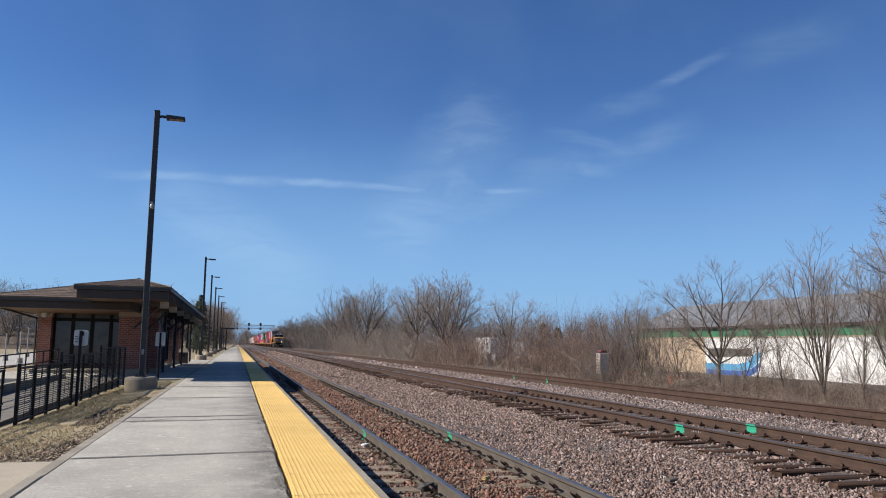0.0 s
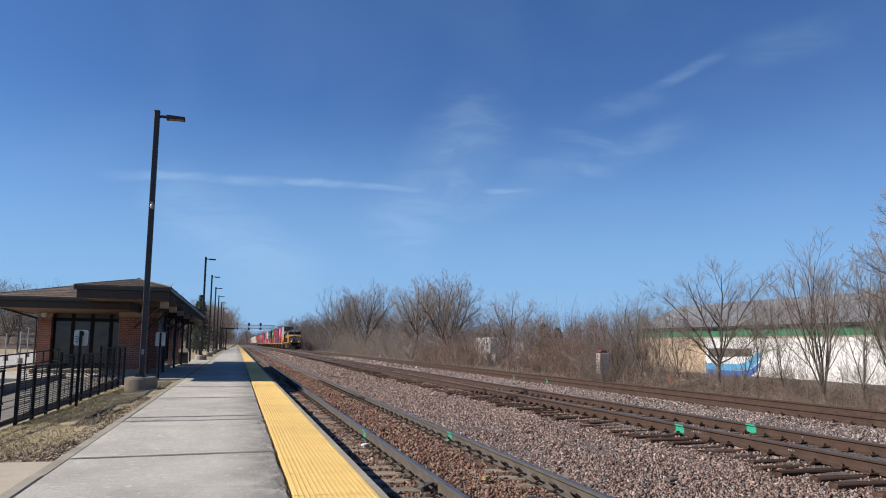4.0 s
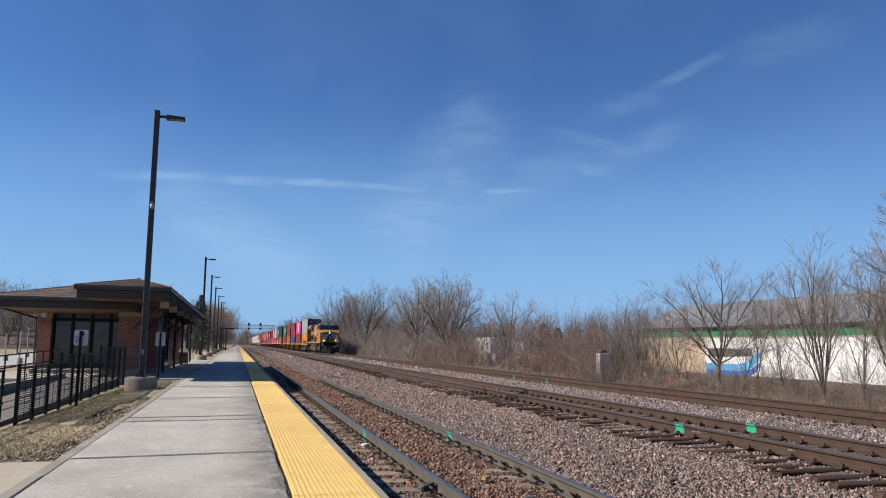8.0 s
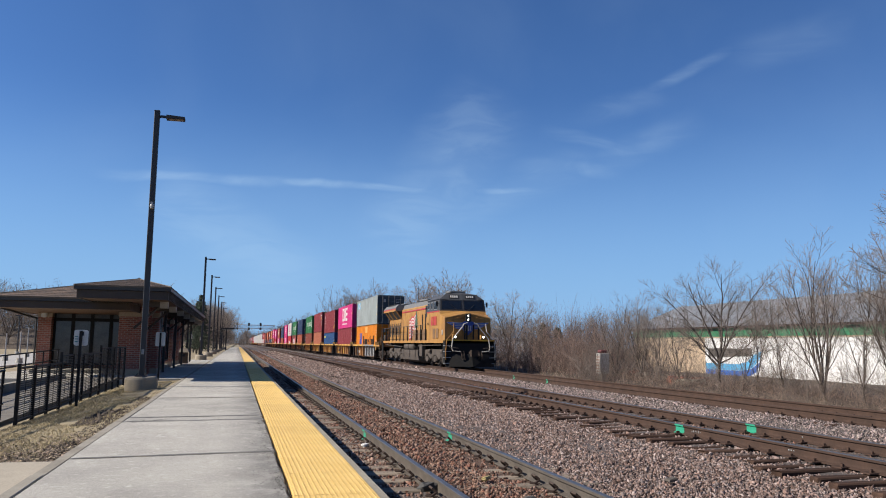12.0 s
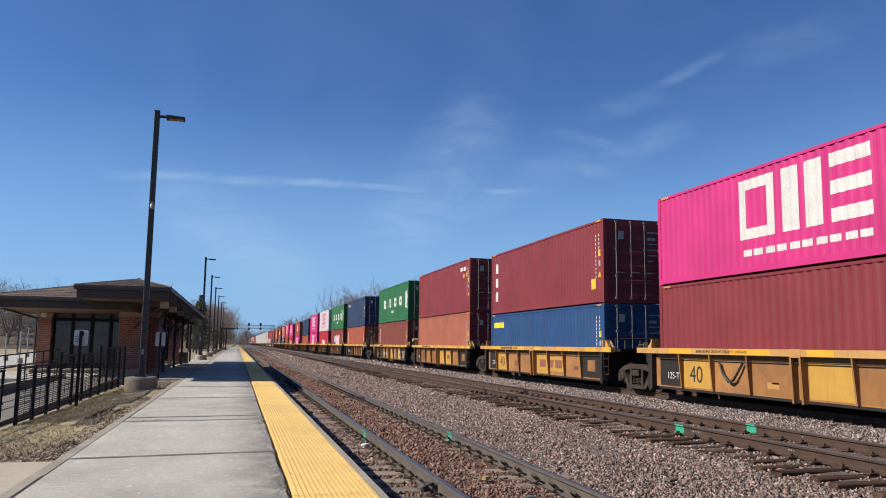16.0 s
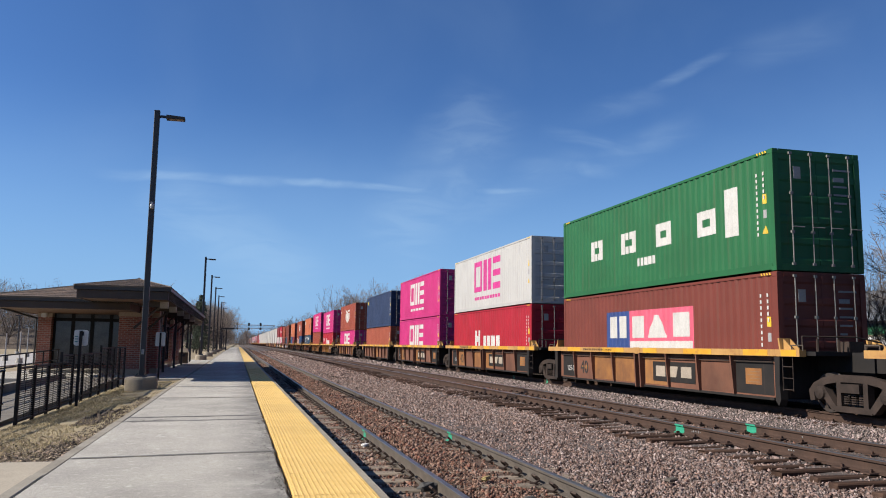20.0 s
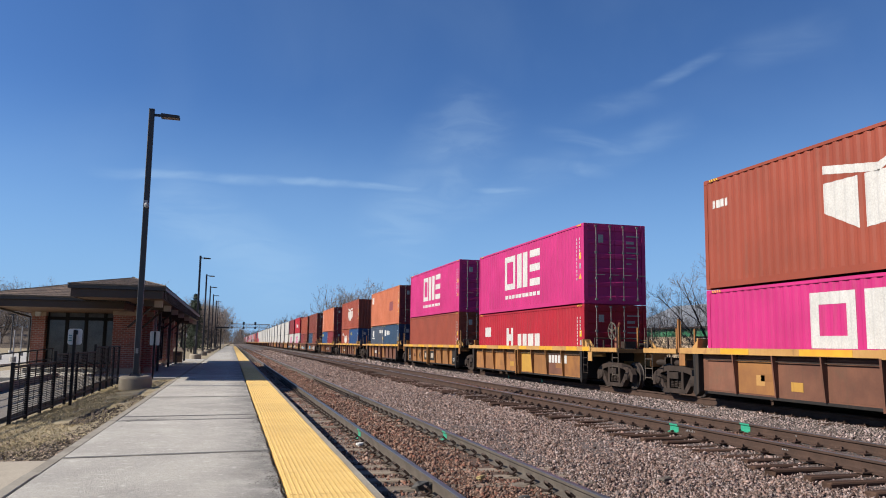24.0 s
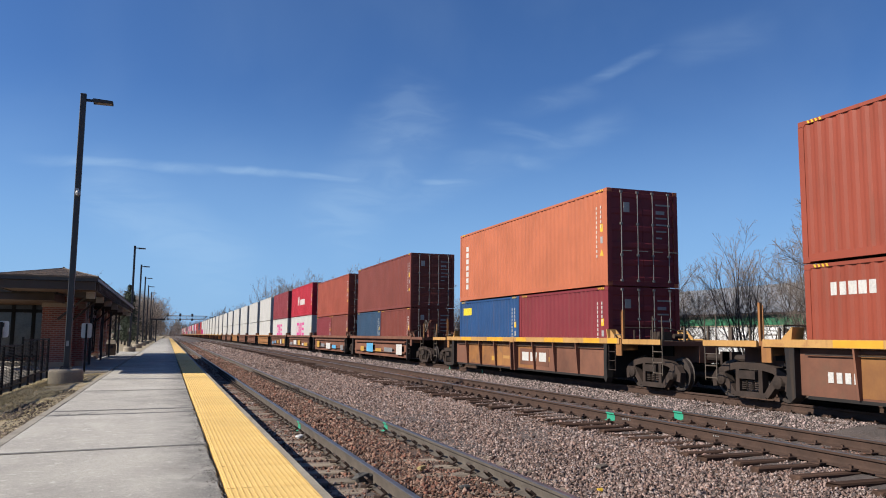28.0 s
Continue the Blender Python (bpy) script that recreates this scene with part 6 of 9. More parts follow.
def grass():
    rng = np.random.default_rng(31)
    n = 52000
    x = rng.uniform(-3.95, -2.1, n)
    y = 10.3 + 21 * rng.uniform(0, 1, n) ** 1.3
    keep = ~((np.abs(x + 2.75 + 0.3 * np.sin(y * 2.1)) < 0.22 + 0.12 * np.sin(y * 5.3)) & (np.sin(y * 0.9 + x * 2.5) + 0.35 * np.sin(y * 4.1) > 0.45)) & (np.hypot(x + 2.62, y - 24.2) > 0.46) & ~((y < 11.6) & (rng.uniform(0, 1, n) < 0.75)) & ~((x > -2.38 + 0.1 * np.sin(y * 3.1)) & (rng.uniform(0, 1, n) < 0.85))
    x, y = x[keep], y[keep]
    n = len(x)
    z = np.array([bed(v) for v in x])
    p = np.stack([x, y, z], 1)
    a = rng.uniform(0, math.tau, n)
    h = rng.uniform(0.012, 0.042, n)[:, None]
    w = np.stack([np.cos(a), np.sin(a), 0 * a], 1) * 0.006
    tip = p + np.stack([rng.normal(0, 0.035, n), rng.normal(0, 0.035, n), 0 * a], 1) + np.array([0, 0, 1]) * h
    v = np.stack([p - w, p + w, tip], 1).reshape(-1, 3)
    tagged(part("grass", mesh_from_arrays("grass", v, np.arange(3 * n).reshape(-1, 3)), blade), "short dormant straw coloured grass", "grass", kind="stuff")


grass()


def leaves():
    rng = np.random.default_rng(37)
    n = 4200
    x = rng.uniform(-3.9, -2.05, n)
    y = 10.2 + 3.4 * rng.uniform(0, 1, n) ** 2.0
    z = np.array([bed(v) for v in x]) + 0.012
    c = np.stack([x, y, z], 1)
    a = rng.uniform(0, math.tau, n)
    s = rng.uniform(0.012, 0.03, n)[:, None]
    u = np.stack([np.cos(a), np.sin(a), rng.normal(0, 0.3, n)], 1) * s
    w = np.stack([-np.sin(a), np.cos(a), rng.normal(0, 0.3, n)], 1) * s * 0.6
    v = np.stack([c - u, c + w, c + u, c - w], 1).reshape(-1, 3)
    tagged(part("leaf_litter", mesh_from_arrays("leaf_litter", v, np.arange(4 * n).reshape(-1, 4)), litter), "dry leaves and chips beside the path", "leaf litter", kind="stuff")


leaves()

# ---- the train ----
# Positions along the train are metres in the world at 20 s, when the train's shift is nought.
SPEED = 19.135
MOVING = []      # things that ride with the train: object, x, y at nought shift, z
WHEELS = []      # wheel sets: object, local pose, radius
CX, CZ = T3
MESHES = {}


def shift(t):
    """How far down the line the train still is at t seconds."""
    pts = ((0.0, 371.0), (3.0, 315.0), (6.0, 261.0), (8.0, 224.6), (10.0, 188.5), (11.0, 171.0), (12.5, 143.4), (20.0, 0.0), (28.0, -SPEED * 8))
    for (ta, a), (tb, b) in zip(pts, pts[1:]):
        if t <= tb:
            return a + (b - a) * (t - ta) / (tb - ta)
    return pts[-1][1]


def riding(ob, y, z, x=CX):
    ob.matrix_basis = Matrix.Translation((x, y + shift(0), z))
    MOVING.append((ob, x, y, z))
    return ob


def cached(key, make):
    if key not in MESHES:
        MESHES[key] = make()
    return MESHES[key]


# -- containers: front doors at y = 0, length along +y, x outwards from the centre line --
HALF = 1.219


def corrugation(ln, depth=0.026, pitch=0.28):
    """Breakpoints (y, inset) of the pressed side wall."""
    a, b = 0.13, ln - 0.13
    n = max(1, round((b - a - 0.1) / pitch))
    p = (b - a - 0.1) / n
    pts = [(a, 0.0)]
    for k in range(n):
        y = a + 0.05 + k * p
        pts += [(y + p * 0.12, 0.0), (y + p * 0.36, depth), (y + p * 0.64, depth), (y + p * 0.88, 0.0)]
    pts.append((b, 0.0))
    return pts


def inset_at(prof, y):
    for (ya, a), (yb, b) in zip(prof, prof[1:]):
        if y <= yb:
            return a + (b - a) * max(0.0, (y - ya) / (yb - ya))
    return 0.0


def side_mesh(ln, ht, depth, sx):
    def make():
        bm = bmesh.new()
        prof = corrugation(ln, depth)
        lo, hi = 0.17, ht - 0.075
        ring = [(bm.verts.new((sx * (HALF - 0.012 - d), y, lo)), bm.verts.new((sx * (HALF - 0.012 - d), y, hi))) for y, d in prof]
        for (a, b), (c, d) in zip(ring, ring[1:]):
            bm.faces.new((a, b, d, c) if sx < 0 else (a, c, d, b))
        return mesh_of(bm, "side_panel")
    return cached(("side", ln, ht, depth, sx), make)


def frame_mesh(ln, ht):
    def make():
        bm = bmesh.new()
        for sx in (-1, 1):
            x0, x1 = (-HALF, -HALF + 0.06) if sx < 0 else (HALF - 0.06, HALF)
            box(bm, x0, x1, 0.15, ln - 0.15, ht - 0.08, ht - 0.01)
            box(bm, x0, x1, 0.15, ln - 0.15, 0.03, 0.18)
            for y in (0.0, ln - 0.14):
                xa, xb = (-HALF, -HALF + 0.14) if sx < 0 else (HALF - 0.14, HALF)
                box(bm, xa, xb, y, y + 0.14, 0.118, ht - 0.118)
        for y in (0.02, ln - 0.1):
            box(bm, -HALF + 0.14, HALF - 0.14, y, y + 0.08, ht - 0.12, ht - 0.02)
            box(bm, -HALF + 0.14, HALF - 0.14, y, y + 0.08, 0.02, 0.16)
        n = int(ln / 0.9)
        for k in range(n):
            y = 0.5 + k * (ln - 1.0) / max(1, n - 1)
            box(bm, -HALF + 0.06, HALF - 0.06, y - 0.03, y + 0.03, 0.05, 0.15)
        return mesh_of(bm, "frame")
    return cached(("frame", ln, ht), make)


def roof_mesh(ln, ht):
    def make():
        bm = bmesh.new()
        n = int(ln / 0.42)
        vs = []
        for k in range(2 * n + 1):
            y = 0.1 + (ln - 0.2) * k / (2 * n)
            z = ht - (0.012 if k % 2 else 0.028)
            vs.append((bm.verts.new((-HALF + 0.05, y, z)), bm.verts.new((HALF - 0.05, y, z))))
        for (a, b), (c, d) in zip(vs, vs[1:]):
            bm.faces.new((a, b, d, c))
        return mesh_of(bm, "roof")
    return cached(("roof", ln, ht), make)


def end_mesh(ht, y):
    def make():
        bm = bmesh.new()
        prof = [(-HALF + 0.13, 0.0)]
        n = 8
        p = (2 * HALF - 0.26) / n
        for k in range(n):
            x = -HALF + 0.13 + k * p
            prof += [(x + p * 0.12, 0), (x + p * 0.36, 0.04), (x + p * 0.64, 0.04), (x + p * 0.88, 0)]
        prof.append((HALF - 0.13, 0.0))
        s = 1 if y == 0 else -1
        ring = [(bm.verts.new((x, y + s * (0.02 + d), 0.15)), bm.verts.new((x, y + s * (0.02 + d), ht - 0.1))) for x, d in prof]
        for (a, b), (c, d) in zip(ring, ring[1:]):
            bm.faces.new((a, c, d, b) if s > 0 else (a, b, d, c))
        return mesh_of(bm, "end_wall")
    return cached(("end", ht, y), make)


def door_mesh(ht):
    def make():
        bm = bmesh.new()
        w, lo, hi = HALF - 0.15, 0.16, ht - 0.12
        prof = [(0.05, lo), (0.008, lo)]
        h = (hi - lo - 0.1) / 5
        for k in range(5):
            z = lo + 0.05 + k * h
            prof += [(0.008, z + h * 0.12), (0.03, z + h * 0.22), (0.03, z + h * 0.78), (0.008, z + h * 0.88)]
        prof += [(0.008, hi), (0.05, hi)]
        side_profile(bm, prof, 0.005, w)
        bmesh.ops.recalc_face_normals(bm, faces=bm.faces[:])
        return mesh_of(bm, "door")
    return cached(("door", ht), make)


def rod_mesh(ht):
    def make():
        bm = bmesh.new()
        tube(bm, (0, -0.03, 0.13), (0, -0.03, ht - 0.1), 0.0145, n=6)
        for f in (0.04, 0.3, 0.62, 0.95):
            box(bm, -0.04, 0.04, -0.05, 0.0, ht * f + 0.02, ht * f + 0.08)
        tube(bm, (0, -0.045, ht * 0.36), (0.32, -0.045, ht * 0.36), 0.013, n=6)
        return mesh_of(bm, "lock_rod")
    return cached(("rod", ht), make)


def casting_mesh():
    def make():
        bm = bevelled(-0.082, 0.082, -0.089, 0.089, 0.0, 0.118, 0.008, 1)
        return mesh_of(bm, "corner_casting")
    return cached("casting", make)


def painted(parent, prof, ht, strips, material, name="marking", proud=0.004, label=""):
    """Paint on the pressed side that faces the platform: strips of y0, z0, z1, y1, z2, z3 (both ends of each strip)."""
    out = None
    for ya, za, zb, yb, zc, zd in strips:
        bm = bmesh.new()
        cuts = [ya] + [y for y, _ in prof if ya < y < yb] + [yb]
        prev = None
        for y in cuts:
            f = (y - ya) / (yb - ya)
            x = -(HALF - 0.012 - inset_at(prof, y)) - proud
            cur = (bm.verts.new((x, y, za + (zc - za) * f)), bm.verts.new((x, y, zb + (zd - zb) * f)))
            if prev:
                bm.faces.new((prev[0], prev[1], cur[1], cur[0]))
            prev = cur
        out = part(name, bm, material, parent, label)
    return out


def rect(y0, y1, z0, z1):
    return (y0, z0, z1, y1, z0, z1)


def ring_of(y0, y1, z0, z1, t):
    return [rect(y0, y0 + t, z0, z1), rect(y1 - t, y1, z0, z1), rect(y0 + t, y1 - t, z0, z0 + t), rect(y0 + t, y1 - t, z1 - t, z1)]


def container(y, z, ln, ht, colour, label, doors=True, smooth=False, near=True, castings=True, group="double stacked containers"):
    c = tagged(riding(new("shipping_container"), y, z), label, "shipping container", group)
    c.empty_display_size = 0.2
    m = BOX[colour]
    # darker doors: maroon is their own colour, navy and slate hold the ends' shade
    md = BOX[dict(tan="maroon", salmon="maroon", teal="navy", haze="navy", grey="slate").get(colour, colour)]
    depth = 0.008 if smooth else 0.024
    part("frame", frame_mesh(ln, ht), m, c)
    for sx in (-1, 1):
        part("side_panel", side_mesh(ln, ht, depth, sx), m, c)
    part("roof", roof_mesh(ln, ht), m, c)
    part("end_wall", end_mesh(ht, ln), m, c)
    if doors:
        if near:
            bm = bmesh.new()
            for sx in (-1, 1):
                box(bm, *sorted((sx * (HALF - 0.15), sx * (HALF - 0.001))), -0.006, -0.003, 0.12, ht - 0.12)
            box(bm, -HALF + 0.17, HALF - 0.17, -0.006, -0.001, ht - 0.115, ht - 0.004)
            box(bm, -HALF + 0.17, HALF - 0.17, -0.006, -0.001, 0.01, 0.155)
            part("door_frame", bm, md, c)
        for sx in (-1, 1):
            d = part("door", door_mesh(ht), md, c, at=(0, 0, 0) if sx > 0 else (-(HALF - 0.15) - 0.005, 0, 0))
            if near:
                for k in (0.3, 0.82):
                    part("lock_rod", rod_mesh(ht), rod_grey, d, "galvanised locking rod", (k * (HALF - 0.15), 0, 0))
                if sx > 0:
                    for k, wd in enumerate((0.5, 0.3, 0.38, 0.42, 0.36, 0.2)):
                        bm = bmesh.new()
                        box(bm, 0.46, 0.46 + wd, 0.0, 0.0065, ht * (0.86 - 0.02 * (k == 1)) - 0.045 - k * 0.2, ht * 0.86 - k * 0.2)
                        part("data_line", bm, stencil_grey, d)
                else:
                    bm = bmesh.new()
                    box(bm, 0.42, 0.62, 0.0, 0.0065, ht * 0.76, ht * 0.86)
                    part("placard", bm, stencil_grey, d, "small pale placard")
    else:
        part("end_wall", end_mesh(ht, 0), m, c)
    if castings:
        for sx in (-1, 1):
            for yy in (0.087, ln - 0.087):
                for zz in (0.0, ht - 0.118):
                    part("corner_casting", casting_mesh(), m if near else steel_casting, c, at=(sx * (HALF - 0.08), yy, zz))
    if near:
        prof = corrugation(ln, depth)
        bm = bmesh.new()
        for yy, n0, n1 in ((0.66, 6, 17), (0.40, 12, 17)):
            for k in range(n0, n1):
                z = ht * 0.05 * k
                x = -(HALF - 0.012 - inset_at(prof, yy)) - 0.004
                quad(bm, (x, yy - 0.045, z), (x, yy - 0.045, z + 0.085), (x, yy + 0.03, z + 0.085), (x, yy + 0.03, z))
        tagged(part("stencil", bm, white_paint, c, "white stencilled serial lines"), kind="stuff")
        painted(c, prof, ht, [rect(0.30, 0.42, ht * 0.56, ht * 0.64)], hazard_yellow, "placard")
        painted(c, prof, ht, [rect(0.31, 0.41, ht * 0.44, ht * 0.51)], stencil_grey, "placard", label="small pale placard")
        painted(c, prof, ht, [(0.27, ht * 0.31, ht * 0.315, 0.36, ht * 0.31, ht * 0.38), (0.36, ht * 0.31, ht * 0.38, 0.45, ht * 0.31, ht * 0.315)], hazard_yellow, "placard", label="yellow warning triangle")
        bm = bmesh.new()
        for yy in (0.2, ln - 0.62):
            for k in range(4):
                quad(bm, (-HALF - 0.003, yy + 0.1 * k, ht - 0.075), (-HALF - 0.003, yy + 0.03 + 0.1 * k, ht - 0.015), (-HALF - 0.003, yy + 0.08 + 0.1 * k, ht - 0.015), (-HALF - 0.003, yy + 0.05 + 0.1 * k, ht - 0.075))
        tagged(part("height_stripes", bm, hazard_yellow, c, "yellow and black height warning stripes"), kind="stuff")
    return c, corrugation(ln, depth)


# -- well cars --
def wheelset_mesh(r):
    def make():
        bm = bmesh.new()
        tube(bm, (-0.95, 0, 0), (0.95, 0, 0), 0.075, n=10)
        for sx in (-1, 1):
            x = sx * 0.7525
            lathe(bm, ((0.12, x - 0.09), (0.14, x - 0.03), (r - 0.09, x - 0.02), (r - 0.07, x - 0.065), (r, x - 0.065), (r, x + 0.03), (r + 0.026, x + 0.045), (r + 0.02, x + 0.07), (r - 0.08, x + 0.07), (r - 0.1, x + 0.02), (0.14, x + 0.03), (0.12, x + 0.08))
                  if sx < 0 else ((0.12, x - 0.08), (0.14, x - 0.03), (r - 0.1, x - 0.02), (r - 0.08, x - 0.07), (r + 0.02, x - 0.07), (r + 0.026, x - 0.045), (r, x - 0.03), (r, x + 0.065), (r - 0.07, x + 0.065), (r - 0.09, x + 0.02), (0.14, x + 0.03), (0.12, x + 0.09)), "x", 18)
            for k in range(3):
                a = k * math.tau / 3
                tube(bm, (x + sx * 0.03, 0.24 * math.cos(a), 0.24 * math.sin(a)), (x + sx * 0.045, 0.24 * math.cos(a), 0.24 * math.sin(a)), 0.03, n=6)
        return mesh_of(bm, "wheelset")
    return cached(("wheelset", r), make)


def sideframe_mesh():
    def make():
        bm = bmesh.new()
        for sx in (-1, 1):
            x0, x1 = (-1.06, -0.9) if sx < 0 else (0.9, 1.06)
            # top and bottom members, columns and pedestals round two openings
            top = ((-1.22, 0.06), (-1.1, 0.2), (-0.8, 0.33), (-0.35, 0.4), (0.35, 0.4), (0.8, 0.33), (1.1, 0.2), (1.22, 0.06), (1.2, -0.08), (1.06, 0.02), (0.72, 0.19), (0.36, 0.25), (-0.36, 0.25), (-0.72, 0.19), (-1.06, 0.02), (-1.2, -0.08))
            for pts in (top, ((-0.5, -0.36), (0.5, -0.36), (0.44, -0.24), (-0.44, -0.24)),
                        ((-1.0, 0.1), (-0.8, 0.16), (-0.42, -0.3), (-0.56, -0.35)), ((0.8, 0.16), (1.0, 0.1), (0.56, -0.35), (0.42, -0.3)),
                        ((-0.42, 0.26), (-0.3, 0.26), (-0.3, -0.26), (-0.42, -0.26)), ((0.3, 0.26), (0.42, 0.26), (0.42, -0.26), (0.3, -0.26)),
                        ((-1.24, 0.06), (-1.1, 0.1), (-1.06, -0.16), (-1.2, -0.18)), ((1.1, 0.1), (1.24, 0.06), (1.2, -0.18), (1.06, -0.16))):
                side_profile(bm, pts, x0, x1)
        box(bm, -1.12, 1.12, -0.26, 0.26, 0.04, 0.22)
        bmesh.ops.recalc_face_normals(bm, faces=bm.faces[:])
        return mesh_of(bm, "side_frame")
    return cached("sideframe", make)


def springs_mesh():
    def make():
        bm = bmesh.new()
        for sx in (-1, 1):
            for y in (-0.2, 0.0, 0.2):
                for k in range(6):
                    tube(bm, (sx * 0.98, y, -0.19 + k * 0.045), (sx * 0.98, y, -0.165 + k * 0.045), 0.075, n=10)
        return mesh_of(bm, "spring_nest")
    return cached("springs", make)


def bearing_mesh(sx):
    def make():
        bm = bmesh.new()
        lathe(bm, ((0.03, 0.86), (0.15, 0.87), (0.165, 1.02), (0.13, 1.10), (0.05, 1.13)) if sx > 0 else ((0.05, -1.13), (0.13, -1.10), (0.165, -1.02), (0.15, -0.87), (0.03, -0.86)), "x", 14)
        return mesh_of(bm, "bearing_cap")
    return cached(("bearing", sx), make)


def truck(parent, y, base, keyed, r=0.42):
    """A two-axle truck at y under its car; base: height of the rail under the car's origin."""
    t = part("truck", sideframe_mesh(), truck_iron, parent, "cast iron two axle truck", (0, y, base + r))
    part("spring_nest", springs_mesh(), truck_iron, t)
    for dy in (-0.89, 0.89):
        w = part("wheelset", wheelset_mesh(r), wheel_steel, t, "steel wheel pair", (0, dy, 0))
        for sx in (-1, 1):
            part("bearing_cap", bearing_mesh(sx), truck_iron, t, at=(0, dy, 0))
        if keyed:
            WHEELS.append((w, (0, dy, 0), r))
    return t


RIBS = (1.55, 3.05, 4.57, 7.9, 9.42, 10.86)


def well_car(y, skin, label, numbers="40", trucks=(True, False), tub=False, panels=None, near=True, gap_front=1.7, gap_rear=1.7, keyed=True, own_front=False, own_rear=False, tank=False, stanchion=False):
    """One 40 ft well. The origin is at the load's front corner height of the rail; the load spans y = 0 to 12.19."""
    c = tagged(riding(new("well_car"), y, CZ), label, "rail car", "well cars of the freight train")
    c.empty_display_size = 0.2
    L = 12.19
    top, lo = 1.33, 0.24

    def both(make, name, mat, lab=""):
        for sx in (-1, 1):
            bm = bmesh.new()
            make(bm, sx)
            bmesh.ops.recalc_face_normals(bm, faces=bm.faces[:])
            part(name, bm, mat, c, lab)

    def xr(sx, a, b):
        return (-b, -a) if sx < 0 else (a, b)

    chord_mat = skin if tub else chord_yellow
    both(lambda bm, sx: box(bm, *xr(sx, 1.30, 1.47), -0.95, L + 0.95, 1.175, top), "top_chord", chord_mat, "yellow box section top chord" if not tub else "")
    both(lambda bm, sx: box(bm, *xr(sx, 1.255, 1.30), -0.1, L + 0.1, lo, 1.173), "side_sheet", skin)
    both(lambda bm, sx: box(bm, *xr(sx, 1.22, 1.335), 0.1, L - 0.1, lo - 0.06, lo + 0.0), "bottom_chord", well_black if not tub else skin)
    bm = bmesh.new()
    for yy in (0.6, 3.2, 6.1, 9.0, 11.5):
        box(bm, -1.22, 1.22, yy - 0.25, yy + 0.25, lo - 0.06, lo - 0.005)
    part("cross_bearer", bm, well_black, c)
    if not tub:
        for yy in RIBS:
            for sx in (-1, 1):
                bm = bmesh.new()
                a, b = xr(sx, 1.30, 1.46)
                v = box(bm, a, b, yy - 0.022, yy + 0.022, lo, 1.173)
                for k in ((0, 3) if sx < 0 else (1, 2)):
                    v[k].co.x = sx * 1.38
                part("rib", bm, graffiti if panels and panels.get(0) is graffiti and yy < 5 and sx < 0 else skin, c)
        for sx in (-1, 1):
            bm = bmesh.new()
            for yy in (6.02, 6.32):
                a, b = xr(sx, 1.30, 1.485)
                v = box(bm, a, b, yy - 0.03, yy + 0.03, lo - 0.08, 1.173)
                for k in ((0, 3) if sx < 0 else (1, 2)):
                    v[k].co.x = sx * 1.44
            part("centre_rib", bm, skin, c)
        bm = bmesh.new()
        box(bm, -1.335, -1.301, 0.15, L - 0.15, 1.09, 1.12)
        part("hand_line", bm, skin, c)
        bm = bmesh.new()
        tube(bm, (-1.36, 0.1, 1.04), (-1.36, L - 0.1, 1.04), 0.014, n=5)
        part("brake_pipe", bm, truck_iron, c)
    else:
        bm = bmesh.new()
        for z in (0.42, 0.95):
            box(bm, -1.42, -1.302, 0.3, L - 0.3, z, z + 0.07)
        part("stiffener", bm, skin, c)
    # end bulkheads and platforms
    for s, own, gap in ((0, own_front, gap_front), (1, own_rear, gap_rear)):
        base = -0.12 if s == 0 else L + 0.12
        d = -1 if s == 0 else 1
        bm = bmesh.new()
        ya, yb = sorted((base, base + d * 0.06))
        box(bm, -1.3, 1.3, ya, yb, lo, 1.3)
        part("bulkhead", bm, well_black, c)
        bm = bmesh.new()
        ya, yb = sorted((base + d * 0.06, base + d * gap))
        box(bm, -0.35, 0.35, ya, yb, 0.86, 1.28)
        ya, yb = sorted((base + d * 0.06, base + d * 1.1))
        box(bm, -1.28, 1.28, ya, yb, 1.2, 1.29)
        part("end_platform", bm, well_black, c)
        for sx in (-1, 1):
            bm = bmesh.new()
            # a broad post that narrows to a foot beside the truck
            a, b = xr(sx, 1.26, 1.45)
            w = 0.24 if s else 0.16
            side_profile(bm, ((base - d * 0.02, lo - 0.05), (base + d * w * 0.55, lo - 0.16), (base + d * w, lo - 0.02), (base + d * w * 0.8, 0.55), (base + d * w, 1.173), (base - d * 0.02, 1.173)), a, b)
            bmesh.ops.recalc_face_normals(bm, faces=bm.faces[:])
            part("end_post", bm, well_black, c)
        # container guides and brake gear on the platform
        for sx in (-1, 1):
            bm = bmesh.new()
            x = sx * 1.2
            ya = base + d * 0.1
            v = box(bm, x - 0.2, x + 0.1, min(ya, ya + d * 0.05), max(ya, ya + d * 0.05), 1.29, 1.58)
            for k in (4, 5, 6, 7):
                v[k].co.y += -d * 0.05
            for dx in (-0.12, 0.06):
                side_profile(bm, ((base + d * 0.16, 1.29), (base + d * 0.46, 1.29), (base + d * 0.42, 1.36), (base + d * 0.16, 1.56)), x + dx - 0.012, x + dx + 0.012)
            bmesh.ops.recalc_face_normals(bm, faces=bm.faces[:])
            part("container_guide", bm, chord_mat, c)
